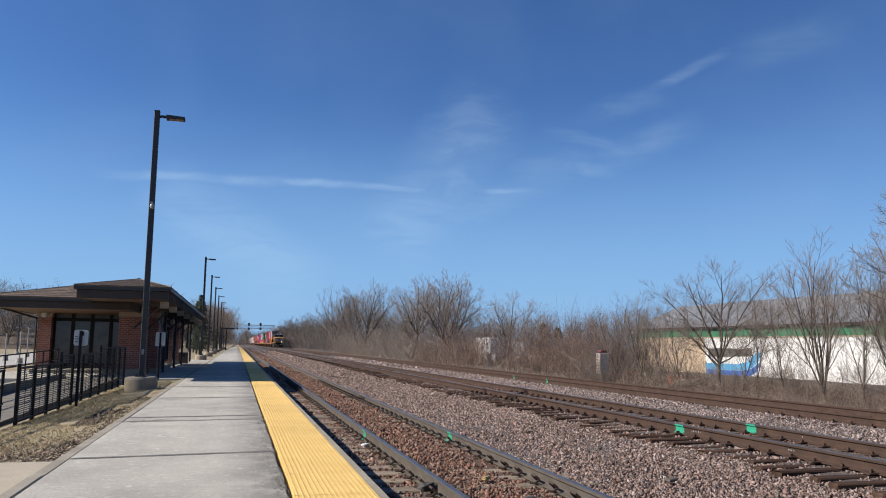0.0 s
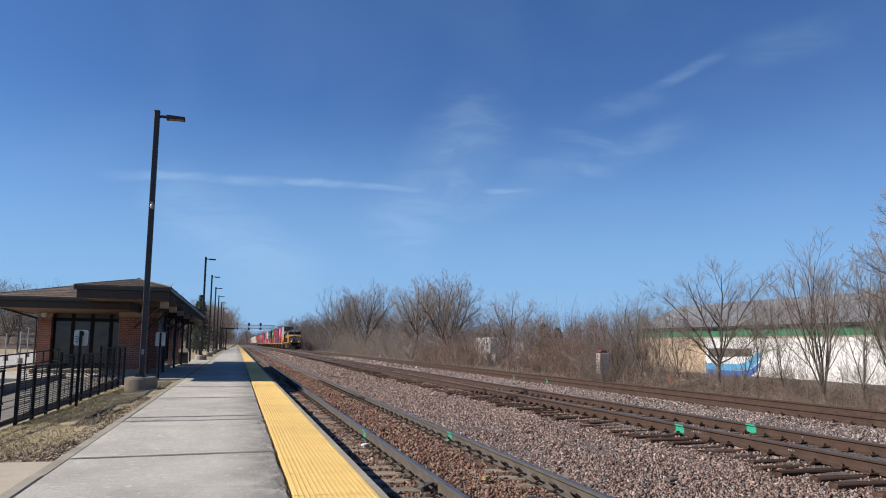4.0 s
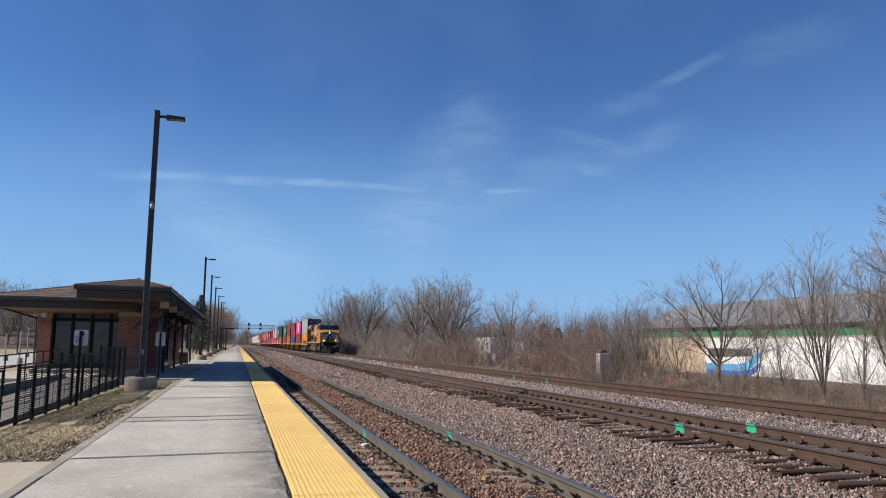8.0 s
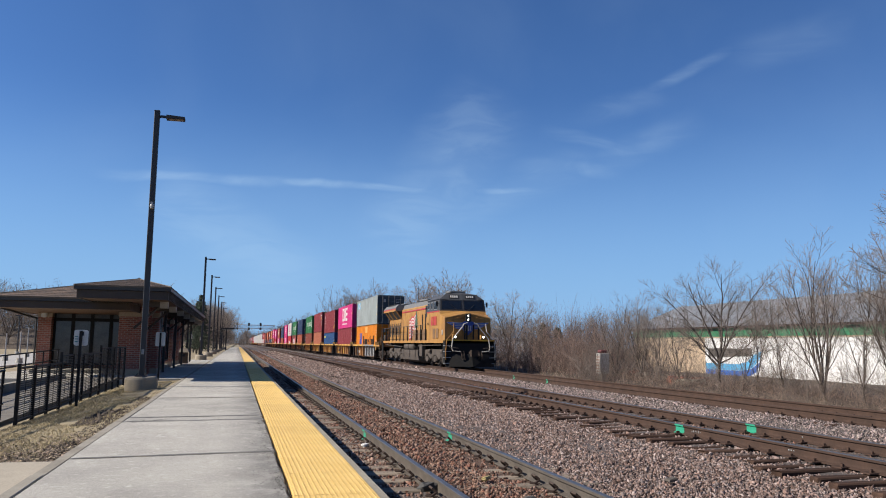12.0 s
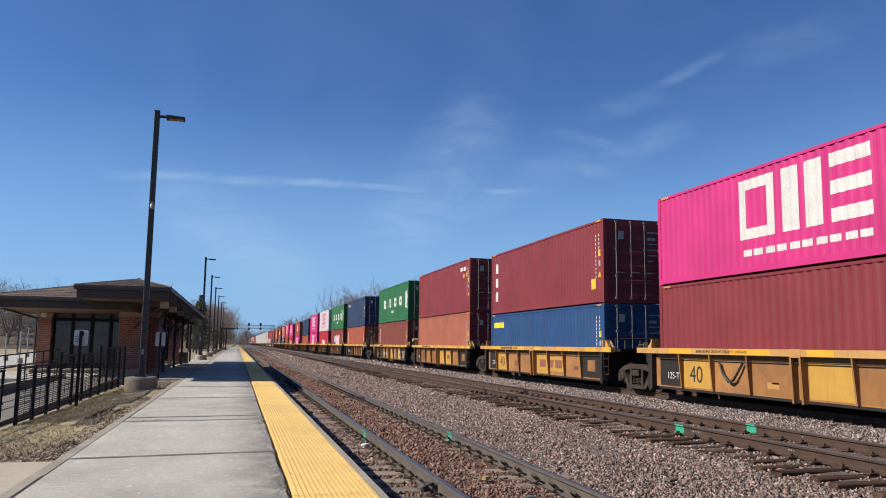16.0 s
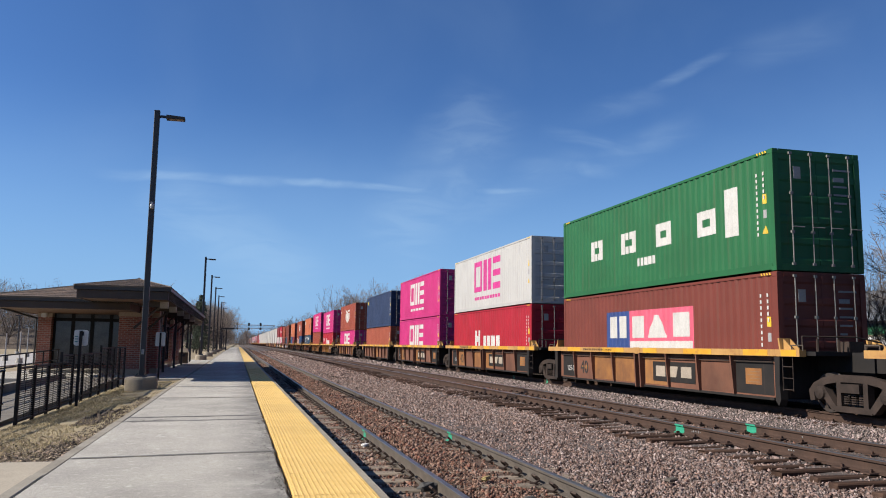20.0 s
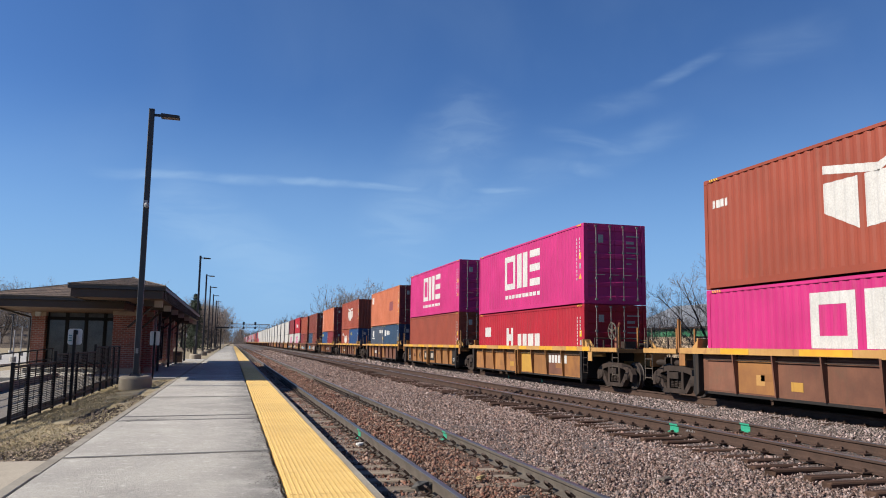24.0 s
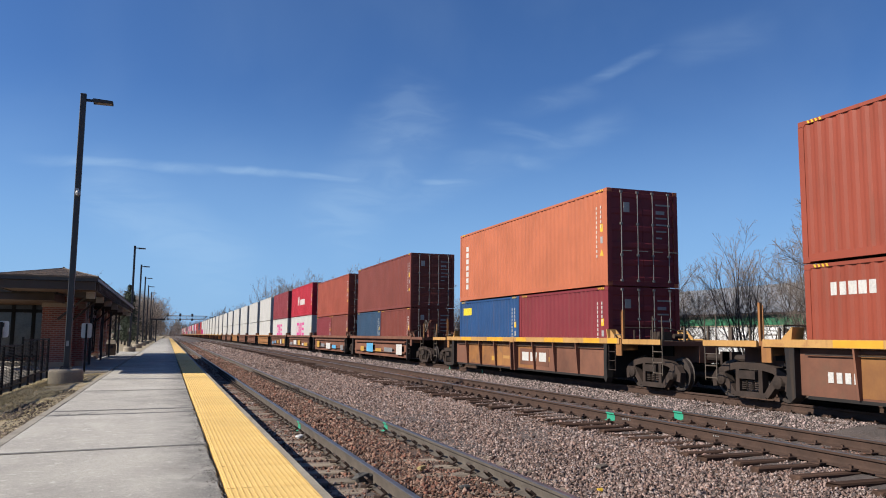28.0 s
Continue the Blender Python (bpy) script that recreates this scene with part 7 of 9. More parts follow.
        if near:
            bm = bmesh.new()
            for x in (-0.9, -0.35):
                tube(bm, (x, base + d * 0.72, 1.29), (x, base + d * 0.72, 1.56), 0.03, n=6)
            path_tube(bm, [(-1.15, base + d * 0.55, 1.3), (-1.15, base + d * 0.55, 1.62), (0.2, base + d * 0.62, 1.62), (0.9, base + d * 0.62, 1.5)], 0.018, 5)
            box(bm, -0.1, 0.3, min(base + d * 0.45, base + d * 0.75), max(base + d * 0.45, base + d * 0.75), 1.29, 1.52)
            tube(bm, (0.55, base + d * 0.5, 1.4), (1.0, base + d * 0.5, 1.4), 0.07, n=8)
            part("brake_gear", bm, truck_iron, c)
            if s == 0 and tank:
                bm = bmesh.new()
                lathe(bm, ((0.04, -0.43), (0.12, -0.4), (0.145, -0.33), (0.145, 0.33), (0.12, 0.4), (0.04, 0.43)), "x", 16, (-0.62, base + d * 0.72, 1.66))
                tank = part("air_reservoir", bm, reservoir_yellow, c, "yellowed cylindrical brake reservoir")
                bm = bmesh.new()
                lathe(bm, ((0.14, -0.04), (0.151, -0.04), (0.151, 0.04), (0.14, 0.04)), "x", 16, (-0.62, base + d * 0.72, 1.66))
                part("strap", bm, well_black, tank)
            if s == 0:
                bm = bmesh.new()
                x = -1.42
                for dz in (0.45, 0.7, 0.95):
                    tube(bm, (x, base + d * 0.22, dz), (x, base + d * 0.55, dz), 0.011, n=5)
                for yy in (0.22, 0.55):
                    tube(bm, (x, base + d * yy, 0.42), (x, base + d * yy, 1.17), 0.011, n=5)
                part("ladder", bm, truck_iron, c)
            # end beam with a coupler cushion, and a lit bracket at its corner
            if own or stanchion:
                bm = bmesh.new()
                ya, yb = sorted((base + d * 0.62, base + d * 0.9))
                box(bm, -1.42, -0.9, ya, yb, 1.0, 1.19, 0.02)
                box(bm, -1.44, -1.40, ya, yb, 0.85, 1.3)
                part("corner_bracket", bm, well_yellow if stanchion else chord_mat, c)
            bm = bmesh.new()
            path_tube(bm, [(-1.40, base + d * 0.5, 1.3), (-1.40, base + d * 0.5, 1.42), (-1.40, base + d * 0.86, 1.42), (-1.40, base + d * 0.86, 1.3)], 0.013, 5)
            part("grab_iron", bm, rod_steel, c)
            if stanchion:
                bm = bmesh.new()
                ya = base + d * 0.95
                box(bm, -1.43, -1.37, ya - 0.03, ya + 0.03, 1.19, 2.1)
                tube(bm, (-1.40, ya - d * 0.09, 1.3), (-1.40, ya - d * 0.09, 2.05), 0.014, n=5)
                part("stanchion", bm, well_yellow, c, "upright yellow stanchion")
        if own:
            bm = bmesh.new()
            ya, yb = sorted((base + d * 1.0, base + d * 2.75))
            box(bm, -1.42, 1.42, ya, yb, 1.14, 1.26)
            box(bm, -0.3, 0.3, ya, yb, 0.72, 1.14)
            part("end_deck", bm, skin, c)
            for x in (-1.45, 1.45):
                bm = bmesh.new()
                box(bm, x - 0.03, x + 0.03, ya, yb, 1.17, 1.3)
                part("deck_edge", bm, chord_mat, c)
            bm = bmesh.new()
            tube(bm, (0, base + d * 2.6, 0.86), (0, base + d * 3.75, 0.86), 0.09, n=8)
            box(bm, -0.16, 0.16, min(base + d * 3.45, base + d * 3.8), max(base + d * 3.45, base + d * 3.8), 0.7, 1.02)
            part("coupler", bm, truck_iron, c)
            for x in (-1.36, -0.7, 0.7, 1.36):
                bm = bmesh.new()
                box(bm, x - 0.022, x + 0.022, base + d * 2.7 - 0.03, base + d * 2.7 + 0.03, 1.26, 1.62 if stanchion else 1.95)
                part("railing_post", bm, rod_steel if stanchion else well_yellow, c)
            if s == 0 and not stanchion:
                yw = base + d * 1.0
                bm = bmesh.new()
                box(bm, -0.60, -0.44, yw - 0.07, yw + 0.07, 1.2, 2.0)
                tube(bm, (-0.5, yw, 1.9), (-0.5, yw + 0.1 * d, 2.14), 0.04, n=6)
                mast = part("brake_mast", bm, rust_scrap, c, "rusty brake mast")
                bm = bmesh.new()
                path_tube(bm, [(-0.72, yw + 0.28 * math.cos(k * math.tau / 20), 1.86 + 0.28 * math.sin(k * math.tau / 20)) for k in range(21)], 0.022, 6)
                lathe(bm, ((0.01, -0.03), (0.09, -0.02), (0.09, 0.02), (0.01, 0.03)), "x", 12, (-0.72, yw, 1.86))
                for k in range(5):
                    a = k * math.tau / 5 + 0.4
                    tube(bm, (-0.72, yw, 1.86), (-0.72, yw + 0.27 * math.cos(a), 1.86 + 0.27 * math.sin(a)), 0.022, n=4)
                tube(bm, (-0.72, yw, 1.86), (-0.6, yw, 1.86), 0.03, n=6)
                part("brake_wheel", bm, rail_grey, mast, "grey spoked hand brake wheel")
            truck(c, base + d * 1.75, 0.0, keyed)
            if near:
                bm = bmesh.new()
                for dz in (0.45, 0.72, 0.99):
                    tube(bm, (-1.42, base + d * 2.35, dz), (-1.42, base + d * 2.75, dz), 0.014, n=5)
                for yy in (2.35, 2.75):
                    tube(bm, (-1.42, base + d * yy, 0.4), (-1.42, base + d * yy, 1.9), 0.014, n=5)
                part("ladder", bm, rod_steel, c)
    if trucks[1]:
        truck(c, L + 1.76, 0.0, keyed)
    # paint on the side sheets
    if near and not tub:
        spans = list(zip((0.1,) + RIBS[:3] + (6.36,) + RIBS[3:], RIBS[:3] + (5.98,) + RIBS[3:] + (L - 0.1,)))
        chooser = random.Random(int(y * 3) + 5)
        mixed = {k: chooser.choice((well_rust, well_brown, well_brown, well_rust, well_yellow) if skin is well_brown else (well_yellow, well_rust, well_yellow, well_bright)) for k in range(8) if chooser.random() < 0.7}
        for k, mat in {**mixed, **(panels or {})}.items():
            a, b = spans[k]
            bm = bmesh.new()
            box(bm, -1.3055, -1.3015, a + 0.025, b - 0.025, lo + 0.04, 1.07)
            part("painted_panel", bm, mat, c)
        sideways = Matrix.Rotation(radians(-90), 4, "Z") @ Matrix.Rotation(radians(90), 4, "X")
        if numbers:
            a, b = spans[-2]
            lettering(numbers, 0.62, stencil_black, c, Matrix.Translation((-1.309, (a + b) / 2 + 0.1, 0.62)) @ sideways)
            a, b = spans[-1]
            lettering("125-T", 0.26, white_paint, c, Matrix.Translation((-1.309, (a + b) / 2 - 0.1, 0.56)) @ sideways)
            lettering("52,900 LBS. MAX. GROSS WT. FOR 20 FT. CONTAINER", 0.09, stencil_black, c, Matrix.Translation((-1.475, 8.9, 1.25)) @ sideways)
        for yy, ln in ((0.1, 0.9), (2.3, 1.3), (5.0, 0.8), (7.0, 1.5), (10.2, 1.1), (-0.85, 0.5)):
            bm = bmesh.new()
            box(bm, -1.4735, -1.4705, yy, yy + ln, 1.185, 1.322)
            part("reflector", bm, reflector, c, "band of fresh yellow paint")
        rng = random.Random(int(y * 7))
        for k in range(3):
            a, b = spans[rng.choice((1, 2, 3, 4, 5, 6))]
            bm = bmesh.new()
            u = rng.uniform(a + 0.1, b - 0.75)
            w0 = rng.uniform(0.36, 0.6)
            box(bm, -1.3068, -1.3058, u, u + rng.uniform(0.3, 0.6), w0, w0 + rng.uniform(0.08, 0.26))
            part("patch", bm, rng.choice((well_brown, well_yellow, well_bright, chord_yellow)), c)
        bm = bmesh.new()
        box(bm, -1.478, -1.4745, 6.0, 6.35, 1.15, 1.34)
        part("gusset", bm, chord_yellow, c)
    return c


def road_number(c, y0, z0=0.5, h=0.24, w=0.16, n=6, mat=None):
    """Plain bars in place of the car's reporting marks."""
    bm = bmesh.new()
    for k in range(n):
        box(bm, -1.3115, -1.3075, y0 - k * (w + 0.07) - w, y0 - k * (w + 0.07), z0, z0 + h)
    part("marking", bm, mat or white_paint, c)


def emblem(c, y0, y1, panel=None, ink=None):
    """The owner's emblem, as plain white blocks on a black panel."""
    bm = bmesh.new()
    box(bm, -1.3105, -1.3065, y0, y1, 0.38, 0.94)
    e = part("emblem", bm, panel or well_black, c, "panel with plain emblem blocks")
    bm = bmesh.new()
    w = (y1 - y0 - 0.2) / 3
    for k in range(3):
        a = y0 + 0.1 + k * w
        v = box(bm, -1.3145, -1.3110, a + 0.08, a + w - 0.07, 0.52, 0.82)
        if k == 1:
            for j in (0, 1):
                v[j].co.y += 0.1
    part("emblem_block", bm, ink or bracket_pale, e)


# -- locomotive: nose at y = 0, origin on the rail --
def build_loco(y):
    c = tagged(riding(new("locomotive"), y, CZ), "yellow and grey diesel freight locomotive with lit headlights", "locomotive")
    c.empty_display_size = 0.3

    def p(name, bm, mat, label="", parent=None):
        bmesh.ops.recalc_face_normals(bm, faces=bm.faces[:])
        return part(name, bm, mat, parent or c, label)

    def blk(name, dims, mat, label="", r=0.0, parent=None):
        bm = bmesh.new()
        if r:
            bm.free()
            bm = bevelled(*dims, r, 1)
        else:
            box(bm, *dims)
        return p(name, bm, mat, label, parent)

    # frame and walkway
    blk("underframe", (-0.55, 0.55, 0.7, 20.6, 0.95, 1.46), loco_black)
    blk("walkway", (-1.5, 1.5, 0.35, 20.75, 1.47, 1.60), loco_black)
    for sx in (-1, 1):
        a, b = (-1.515, -1.502) if sx < 0 else (1.502, 1.515)
        blk("sill_stripe", (a, b, 0.9, 20.7, 1.47, 1.64), loco_yellow, "yellow sill along the walkway")
    # pilot, plow and coupler
    bm = bmesh.new()
    a = [(-1.5, 0.35, 0.95), (1.5, 0.35, 0.95), (1.5, 0.35, 1.6), (-1.5, 0.35, 1.6)]
    box(bm, -1.5, 1.5, 0.35, 0.6, 0.75, 1.595)
    p("pilot_plate", bm, loco_black)
    bm = bmesh.new()
    for sx in (-1, 1):
        v = [bm.verts.new(q) for q in ((0, -0.25, 0.12), (sx * 1.45, 0.35, 0.12), (sx * 1.45, 0.45, 0.85), (0, 0.1, 0.85), (0, 0.3, 0.12), (sx * 1.45, 0.6, 0.12), (sx * 1.45, 0.65, 0.85), (0, 0.4, 0.85))]
        for f in ((0, 1, 2, 3), (4, 7, 6, 5), (0, 4, 5, 1), (3, 2, 6, 7), (1, 5, 6, 2)):
            bm.faces.new([v[k] for k in f])
    p("plow", bm, loco_black, "black snow plow")
    bm = bmesh.new()
    tube(bm, (0, 0.3, 0.9), (0, -0.45, 0.9), 0.12, n=8)
    box(bm, -0.2, 0.2, -0.6, -0.3, 0.72, 1.08)
    p("coupler", bm, truck_iron)
    bm = bmesh.new()
    for sx in (-1, 1):
        path_tube(bm, [(sx * 1.3, 0.3, 1.3), (sx * 1.3, 0.12, 1.22), (sx * 0.8, 0.1, 1.18), (sx * 0.8, 0.3, 1.18)], 0.022, 5)
    p("uncoupling_lever", bm, loco_frame)
    bm = bmesh.new()
    for x in (-0.62, -0.45, 0.45, 0.62):
        path_tube(bm, [(x, 0.2, 1.0), (x, 0.02, 0.75), (x * 0.9, 0.0, 0.5)], 0.035, 6)
    p("air_hose", bm, truck_iron)
    # cab: a broad nose with a low ridge, and a grey glazed top with sloping shoulders
    bm = bmesh.new()
    fr = [bm.verts.new(q) for q in ((-1.43, 0.93, 1.6), (-1.43, 0.93, 2.98), (0, 0.86, 3.27), (1.43, 0.93, 2.98), (1.43, 0.93, 1.6))]
    sc = [bm.verts.new(q) for q in ((-1.45, 1.9, 3.2), (0, 1.86, 3.4), (1.45, 1.9, 3.2))]
    be = [bm.verts.new(q) for q in ((-1.46, 2.05, 3.42), (0, 1.98, 3.42), (1.46, 2.05, 3.42))]
    bk = [bm.verts.new(q) for q in ((-1.46, 5.3, 1.6), (-1.46, 5.3, 3.42), (1.46, 5.3, 3.42), (1.46, 5.3, 1.6))]
    for f in (fr[::-1], (fr[1], fr[2], sc[1], sc[0]), (fr[2], fr[3], sc[2], sc[1]), (sc[0], sc[1], be[1], be[0]), (sc[1], sc[2], be[2], be[1]),
              (fr[0], fr[1], sc[0], be[0], bk[1], bk[0]), (fr[4], bk[3], bk[2], be[2], sc[2], fr[3]), (be[0], be[1], be[2], bk[2], bk[1]), bk, (fr[0], bk[0], bk[3], fr[4])):
        bm.faces.new(f)
    bmesh.ops.bevel(bm, geom=bm.edges[:], offset=0.035, segments=1, affect="EDGES")
    cab = p("cab", bm, loco_yellow, "broad yellow cab with ridged nose")

    def front_y(z):
        return 2.06 + (z - 3.42) / 0.7 * 0.2

    bm = bmesh.new()
    rings = []
    for z, x, yf in ((3.425, 1.455, 2.06), (4.12, 1.41, 2.26), (4.46, 0.98, 2.47)):
        rings.append([bm.verts.new(q) for q in ((-x, 5.28, z), (-x, yf, z), (0, yf - 0.07, z), (x, yf, z), (x, 5.28, z))])
    for r0, r1 in zip(rings, rings[1:]):
        for k in range(5):
            bm.faces.new((r0[k], r0[(k + 1) % 5], r1[(k + 1) % 5], r1[k]))
    bm.faces.new(rings[0][::-1])
    ta, tb = bm.verts.new((0, 2.6, 4.56)), bm.verts.new((0, 5.28, 4.56))
    t2 = rings[2]
    for f in ((t2[0], t2[1], ta, tb), (t2[1], t2[2], ta), (t2[2], t2[3], ta), (t2[3], t2[4], tb, ta), (t2[4], t2[0], tb)):
        bm.faces.new(f)
    p("cab_top", bm, loco_dark, "dark grey glazed upper cab", cab)
    for sx in (-1, 1):
        # windscreens with their frames
        for name, x0, x1, z0, z1, d, mat in (("windscreen_frame", 0.05, 1.37, 3.47, 4.09, 0.012, signal_black), ("windscreen", 0.1, 1.30, 3.53, 4.04, 0.02, cab_glass)):
            bm = bmesh.new()
            q = [(sx * x, front_y(z) - 0.07 * (1 - x / 1.43), z) for x, z in ((x0, z0), (x1, z0), (x1 - 0.03, z1), (x0, z1))]
            lo = [bm.verts.new((x, y - d, z)) for x, y, z in q]
            hi = [bm.verts.new((x, y + 0.03, z)) for x, y, z in q]
            bm.faces.new(lo)
            for k in range(4):
                bm.faces.new((lo[k], lo[(k + 1) % 4], hi[(k + 1) % 4], hi[k]))
            p(name, bm, mat, "dark windscreen pane" if mat is cab_glass else "", cab)
        nb = blk("number_board", (-0.3, 0.3, -0.035, 0.03, -0.12, 0.12), signal_black, "black number board", 0.0, cab)
        nb.matrix_basis = pose(sx * 0.5, 2.33, 4.28, -31, 0, sx * 2)
        bm = bmesh.new()
        for k in range(4):
            box(bm, -0.235 + k * 0.125, -0.145 + k * 0.125, -0.043, -0.037, -0.075, 0.075)
        p("marking", bm, white_paint, "", nb)
        # side windows in their frames, door, vents
        for yy0, yy1, z0, z1 in ((2.55, 3.42, 3.5, 4.02), (3.75, 4.25, 3.56, 4.0), (4.6, 5.0, 3.56, 4.0)):
            a, b = (-1.462, -1.4) if sx < 0 else (1.4, 1.462)
            fr2 = blk("window_frame", (a, b, yy0, yy1, z0, z1), alu, "pale window frame", 0.0, cab)
            a, b = (-1.468, -1.39) if sx < 0 else (1.39, 1.468)
            blk("side_window", (a, b, yy0 + 0.05, yy1 - 0.05, z0 + 0.05, z1 - 0.05), cab_glass, "dark cab side window", 0.0, fr2)
        a, b = (-1.468, -1.461) if sx < 0 else (1.461, 1.468)
        blk("stripe", (a, b, 2.1, 5.28, 3.36, 3.42), loco_red, "thin red stripe", 0.0, cab)
        blk("cab_door", (a, b, 4.62, 5.22, 1.62, 3.25), loco_yellow, "", 0.0, cab)
        for yy in (2.3, 3.1):
            blk("vent", (a, b, yy, yy + 0.55, 1.75, 2.35), loco_brown, "brownish louvred vent", 0.0, cab)
        blk("grab_plate", (a, b, 1.25, 1.42, 1.95, 2.25), white_paint, "", 0.0, cab)
        bm = bmesh.new()
        for k in range(4):
            box(bm, sx * 1.465 - 0.005, sx * 1.465 + 0.005, 2.75 + k * 0.36, 3.0 + k * 0.36, 2.55, 3.1)
        p("marking", bm, loco_red, "red painted bars", cab)
        bm = bmesh.new()
        for k in range(7):
            box(bm, sx * 1.465 - 0.005, sx * 1.465 + 0.005, 4.66 + k * 0.08, 4.7 + k * 0.08, 2.6, 2.74)
        p("marking", bm, dark_ink, "", cab)
        bm = bmesh.new()
        tube(bm, (sx * 1.42, 2.3, 3.85), (sx * 1.6, 2.25, 3.85), 0.015, n=5)
        box(bm, sx * 1.58 - 0.06, sx * 1.58 + 0.06, 2.22, 2.26, 3.68, 3.98)
        p("mirror", bm, signal_black, "", cab)
        bm = bmesh.new()
        path_tube(bm, [(sx * 1.02, 2.2, 4.14), (sx * 1.45, 2.3, 4.13), (sx * 1.45, 5.2, 4.13)], 0.02, 5)
        p("rain_gutter", bm, loco_dark, "", cab)
        # wiper and grab iron
        bm = bmesh.new()
        tube(bm, (sx * 0.35, front_y(3.5) - 0.09, 3.48), (sx * 0.75, front_y(3.8) - 0.06, 3.8), 0.012, n=4)
        p("wiper", bm, signal_black, "", cab)
        bm = bmesh.new()
        path_tube(bm, [(sx * 0.5, 0.84, 3.0), (sx * 0.5, 0.8, 2.98), (sx * 0.8, 0.82, 2.93), (sx * 0.8, 0.88, 2.93)], 0.014, 5)
        p("grab_iron", bm, loco_yellow, "", cab)
    # roof gear
    blk("roof_box", (-0.5, 0.5, 3.2, 4.4, 4.585, 4.72), loco_grey, "", 0.03)
    bm = bmesh.new()
    for x in (-0.2, 0.0, 0.2):
        tube(bm, (x, 4.5, 4.7), (x, 4.15, 4.73), 0.03, 0.08, n=10)
    p("horn", bm, alu)
    # headlight, ditch lights
    lt = blk("headlight", (-0.17, 0.17, 0.80, 0.9, 2.74, 3.22), signal_black, "twin headlights, lit")
    for z in (2.87, 3.09):
        bm = bmesh.new()
        tube(bm, (0, 0.795, z), (0, 0.78, z), 0.06, n=16)
        p("lens", bm, head_light, "glowing lens", lt)
        bm = bmesh.new()
        lathe(bm, ((0.072, 0.0), (0.1, 0.0), (0.1, 0.03), (0.072, 0.03)), "y", 16, (0, 0.765, z))
        p("lens_ring", bm, loco_dark, "", lt)
    for x in (-0.86, 0.86):
        d = blk("ditch_light", (x - 0.15, x + 0.15, 0.6, 0.83, 1.7, 1.98), loco_yellow, "lit ditch light in yellow housing", 0.02)
        bm = bmesh.new()
        tube(bm, (x, 0.598, 1.84), (x, 0.585, 1.84), 0.12, n=16)
        dd = p("bezel", bm, signal_black, "", d)
        bm = bmesh.new()
        tube(bm, (x, 0.583, 1.84), (x, 0.572, 1.84), 0.06, n=16)
        p("lens", bm, head_light, "glowing lens", dd)
    # emblem on the nose: a shield and two wings, as plain shapes
    bm = bmesh.new()
    e = [(-0.38, 2.68), (-0.24, 2.75), (0, 2.8), (0.24, 2.75), (0.38, 2.68), (0.32, 2.24), (0, 1.95), (-0.32, 2.24)]
    extrude_profile(bm, e, 0.835, 0.852)
    em = p("emblem", bm, loco_blue, "blue shield with spread wings")
    bm = bmesh.new()
    for k in range(3):
        box(bm, -0.17 + k * 0.14, -0.1 + k * 0.14, 0.828, 0.833, 2.2, 2.5)
    p("shield_bar", bm, white_paint, "", em)
    for sx in (-1, 1):
        for bar, mat in ((0, white_paint), (1, loco_blue)):
            bm = bmesh.new()
            for k in range(4):
                z, tip = 2.66 - 0.1 * k, 1.3 - 0.16 * k
                g = 0.012 if bar == 0 else -0.004
                q = [(sx * 0.3, z + g), (sx * (tip + g), z + 0.035 + g), (sx * (tip - 0.1), z - 0.035 - g), (sx * 0.3, z - 0.055 - g)]
                y0 = 0.852 if bar == 0 else 0.842
                vs = [bm.verts.new((x, y0 + abs(x) * 0.048, zz)) for x, zz in q] + [bm.verts.new((x, y0 + 0.02 + abs(x) * 0.048, zz)) for x, zz in q]
                for f in ((0, 1, 2, 3), (7, 6, 5, 4), (0, 4, 5, 1), (1, 5, 6, 2), (2, 6, 7, 3), (3, 7, 4, 0)):
                    bm.faces.new([vs[j] for j in f])
            p("wing", bm, mat, "", em)
    blk("nose_stripe", (-1.46, 1.46, 0.3, 0.345, 1.6, 1.68), reflector)
    for x in (-0.33, -0.2, 0.2, 0.52):
        blk("nose_post", (x - 0.045, x + 0.045, 0.42, 0.48, 1.6, 2.55), loco_black)
    blk("nose_door", (-0.9, -0.42, 0.845, 0.885, 1.7, 2.2), loco_yellow)
    # front hand rails
    for sx in (-1, 1):
        bm = bmesh.new()
        path_tube(bm, [(sx * 0.2, 0.34, 2.66), (sx * 0.42, 0.32, 2.6), (sx * 0.52, 0.32, 2.4), (sx * 1.1, 0.3, 1.72), (sx * 1.16, 0.28, 1.2), (sx * 1.1, 0.25, 1.02), (sx * 0.62, 0.22, 0.98)], 0.028, 6)
        p("front_rail", bm, rail_white, "bright worn front hand rail")
        bm = bmesh.new()
        path_tube(bm, [(sx * 0.98, 0.5, 2.62), (sx * 1.0, 0.42, 2.15), (sx * 1.44, 0.34, 1.66), (sx * 1.5, 0.3, 1.1), (sx * 1.5, 0.34, 0.5)], 0.026, 6)
        p("front_rail", bm, loco_yellow if sx < 0 else rail_white, "worn corner hand rail")
        stp = bmesh.new()
        box(stp, sx * 1.53 - 0.015, sx * 1.53 + 0.015, 0.32, 0.85, 0.25, 1.46)
        stepwell = p("step_well", stp, loco_black)
        for k in range(4):
            bm = bmesh.new()
            box(bm, sx * 1.35 - 0.2, sx * 1.35 + 0.17, 0.3, 0.75, 0.28 + k * 0.34, 0.315 + k * 0.34)
            p("corner_step", bm, alu, "", stepwell)
        bm = bmesh.new()
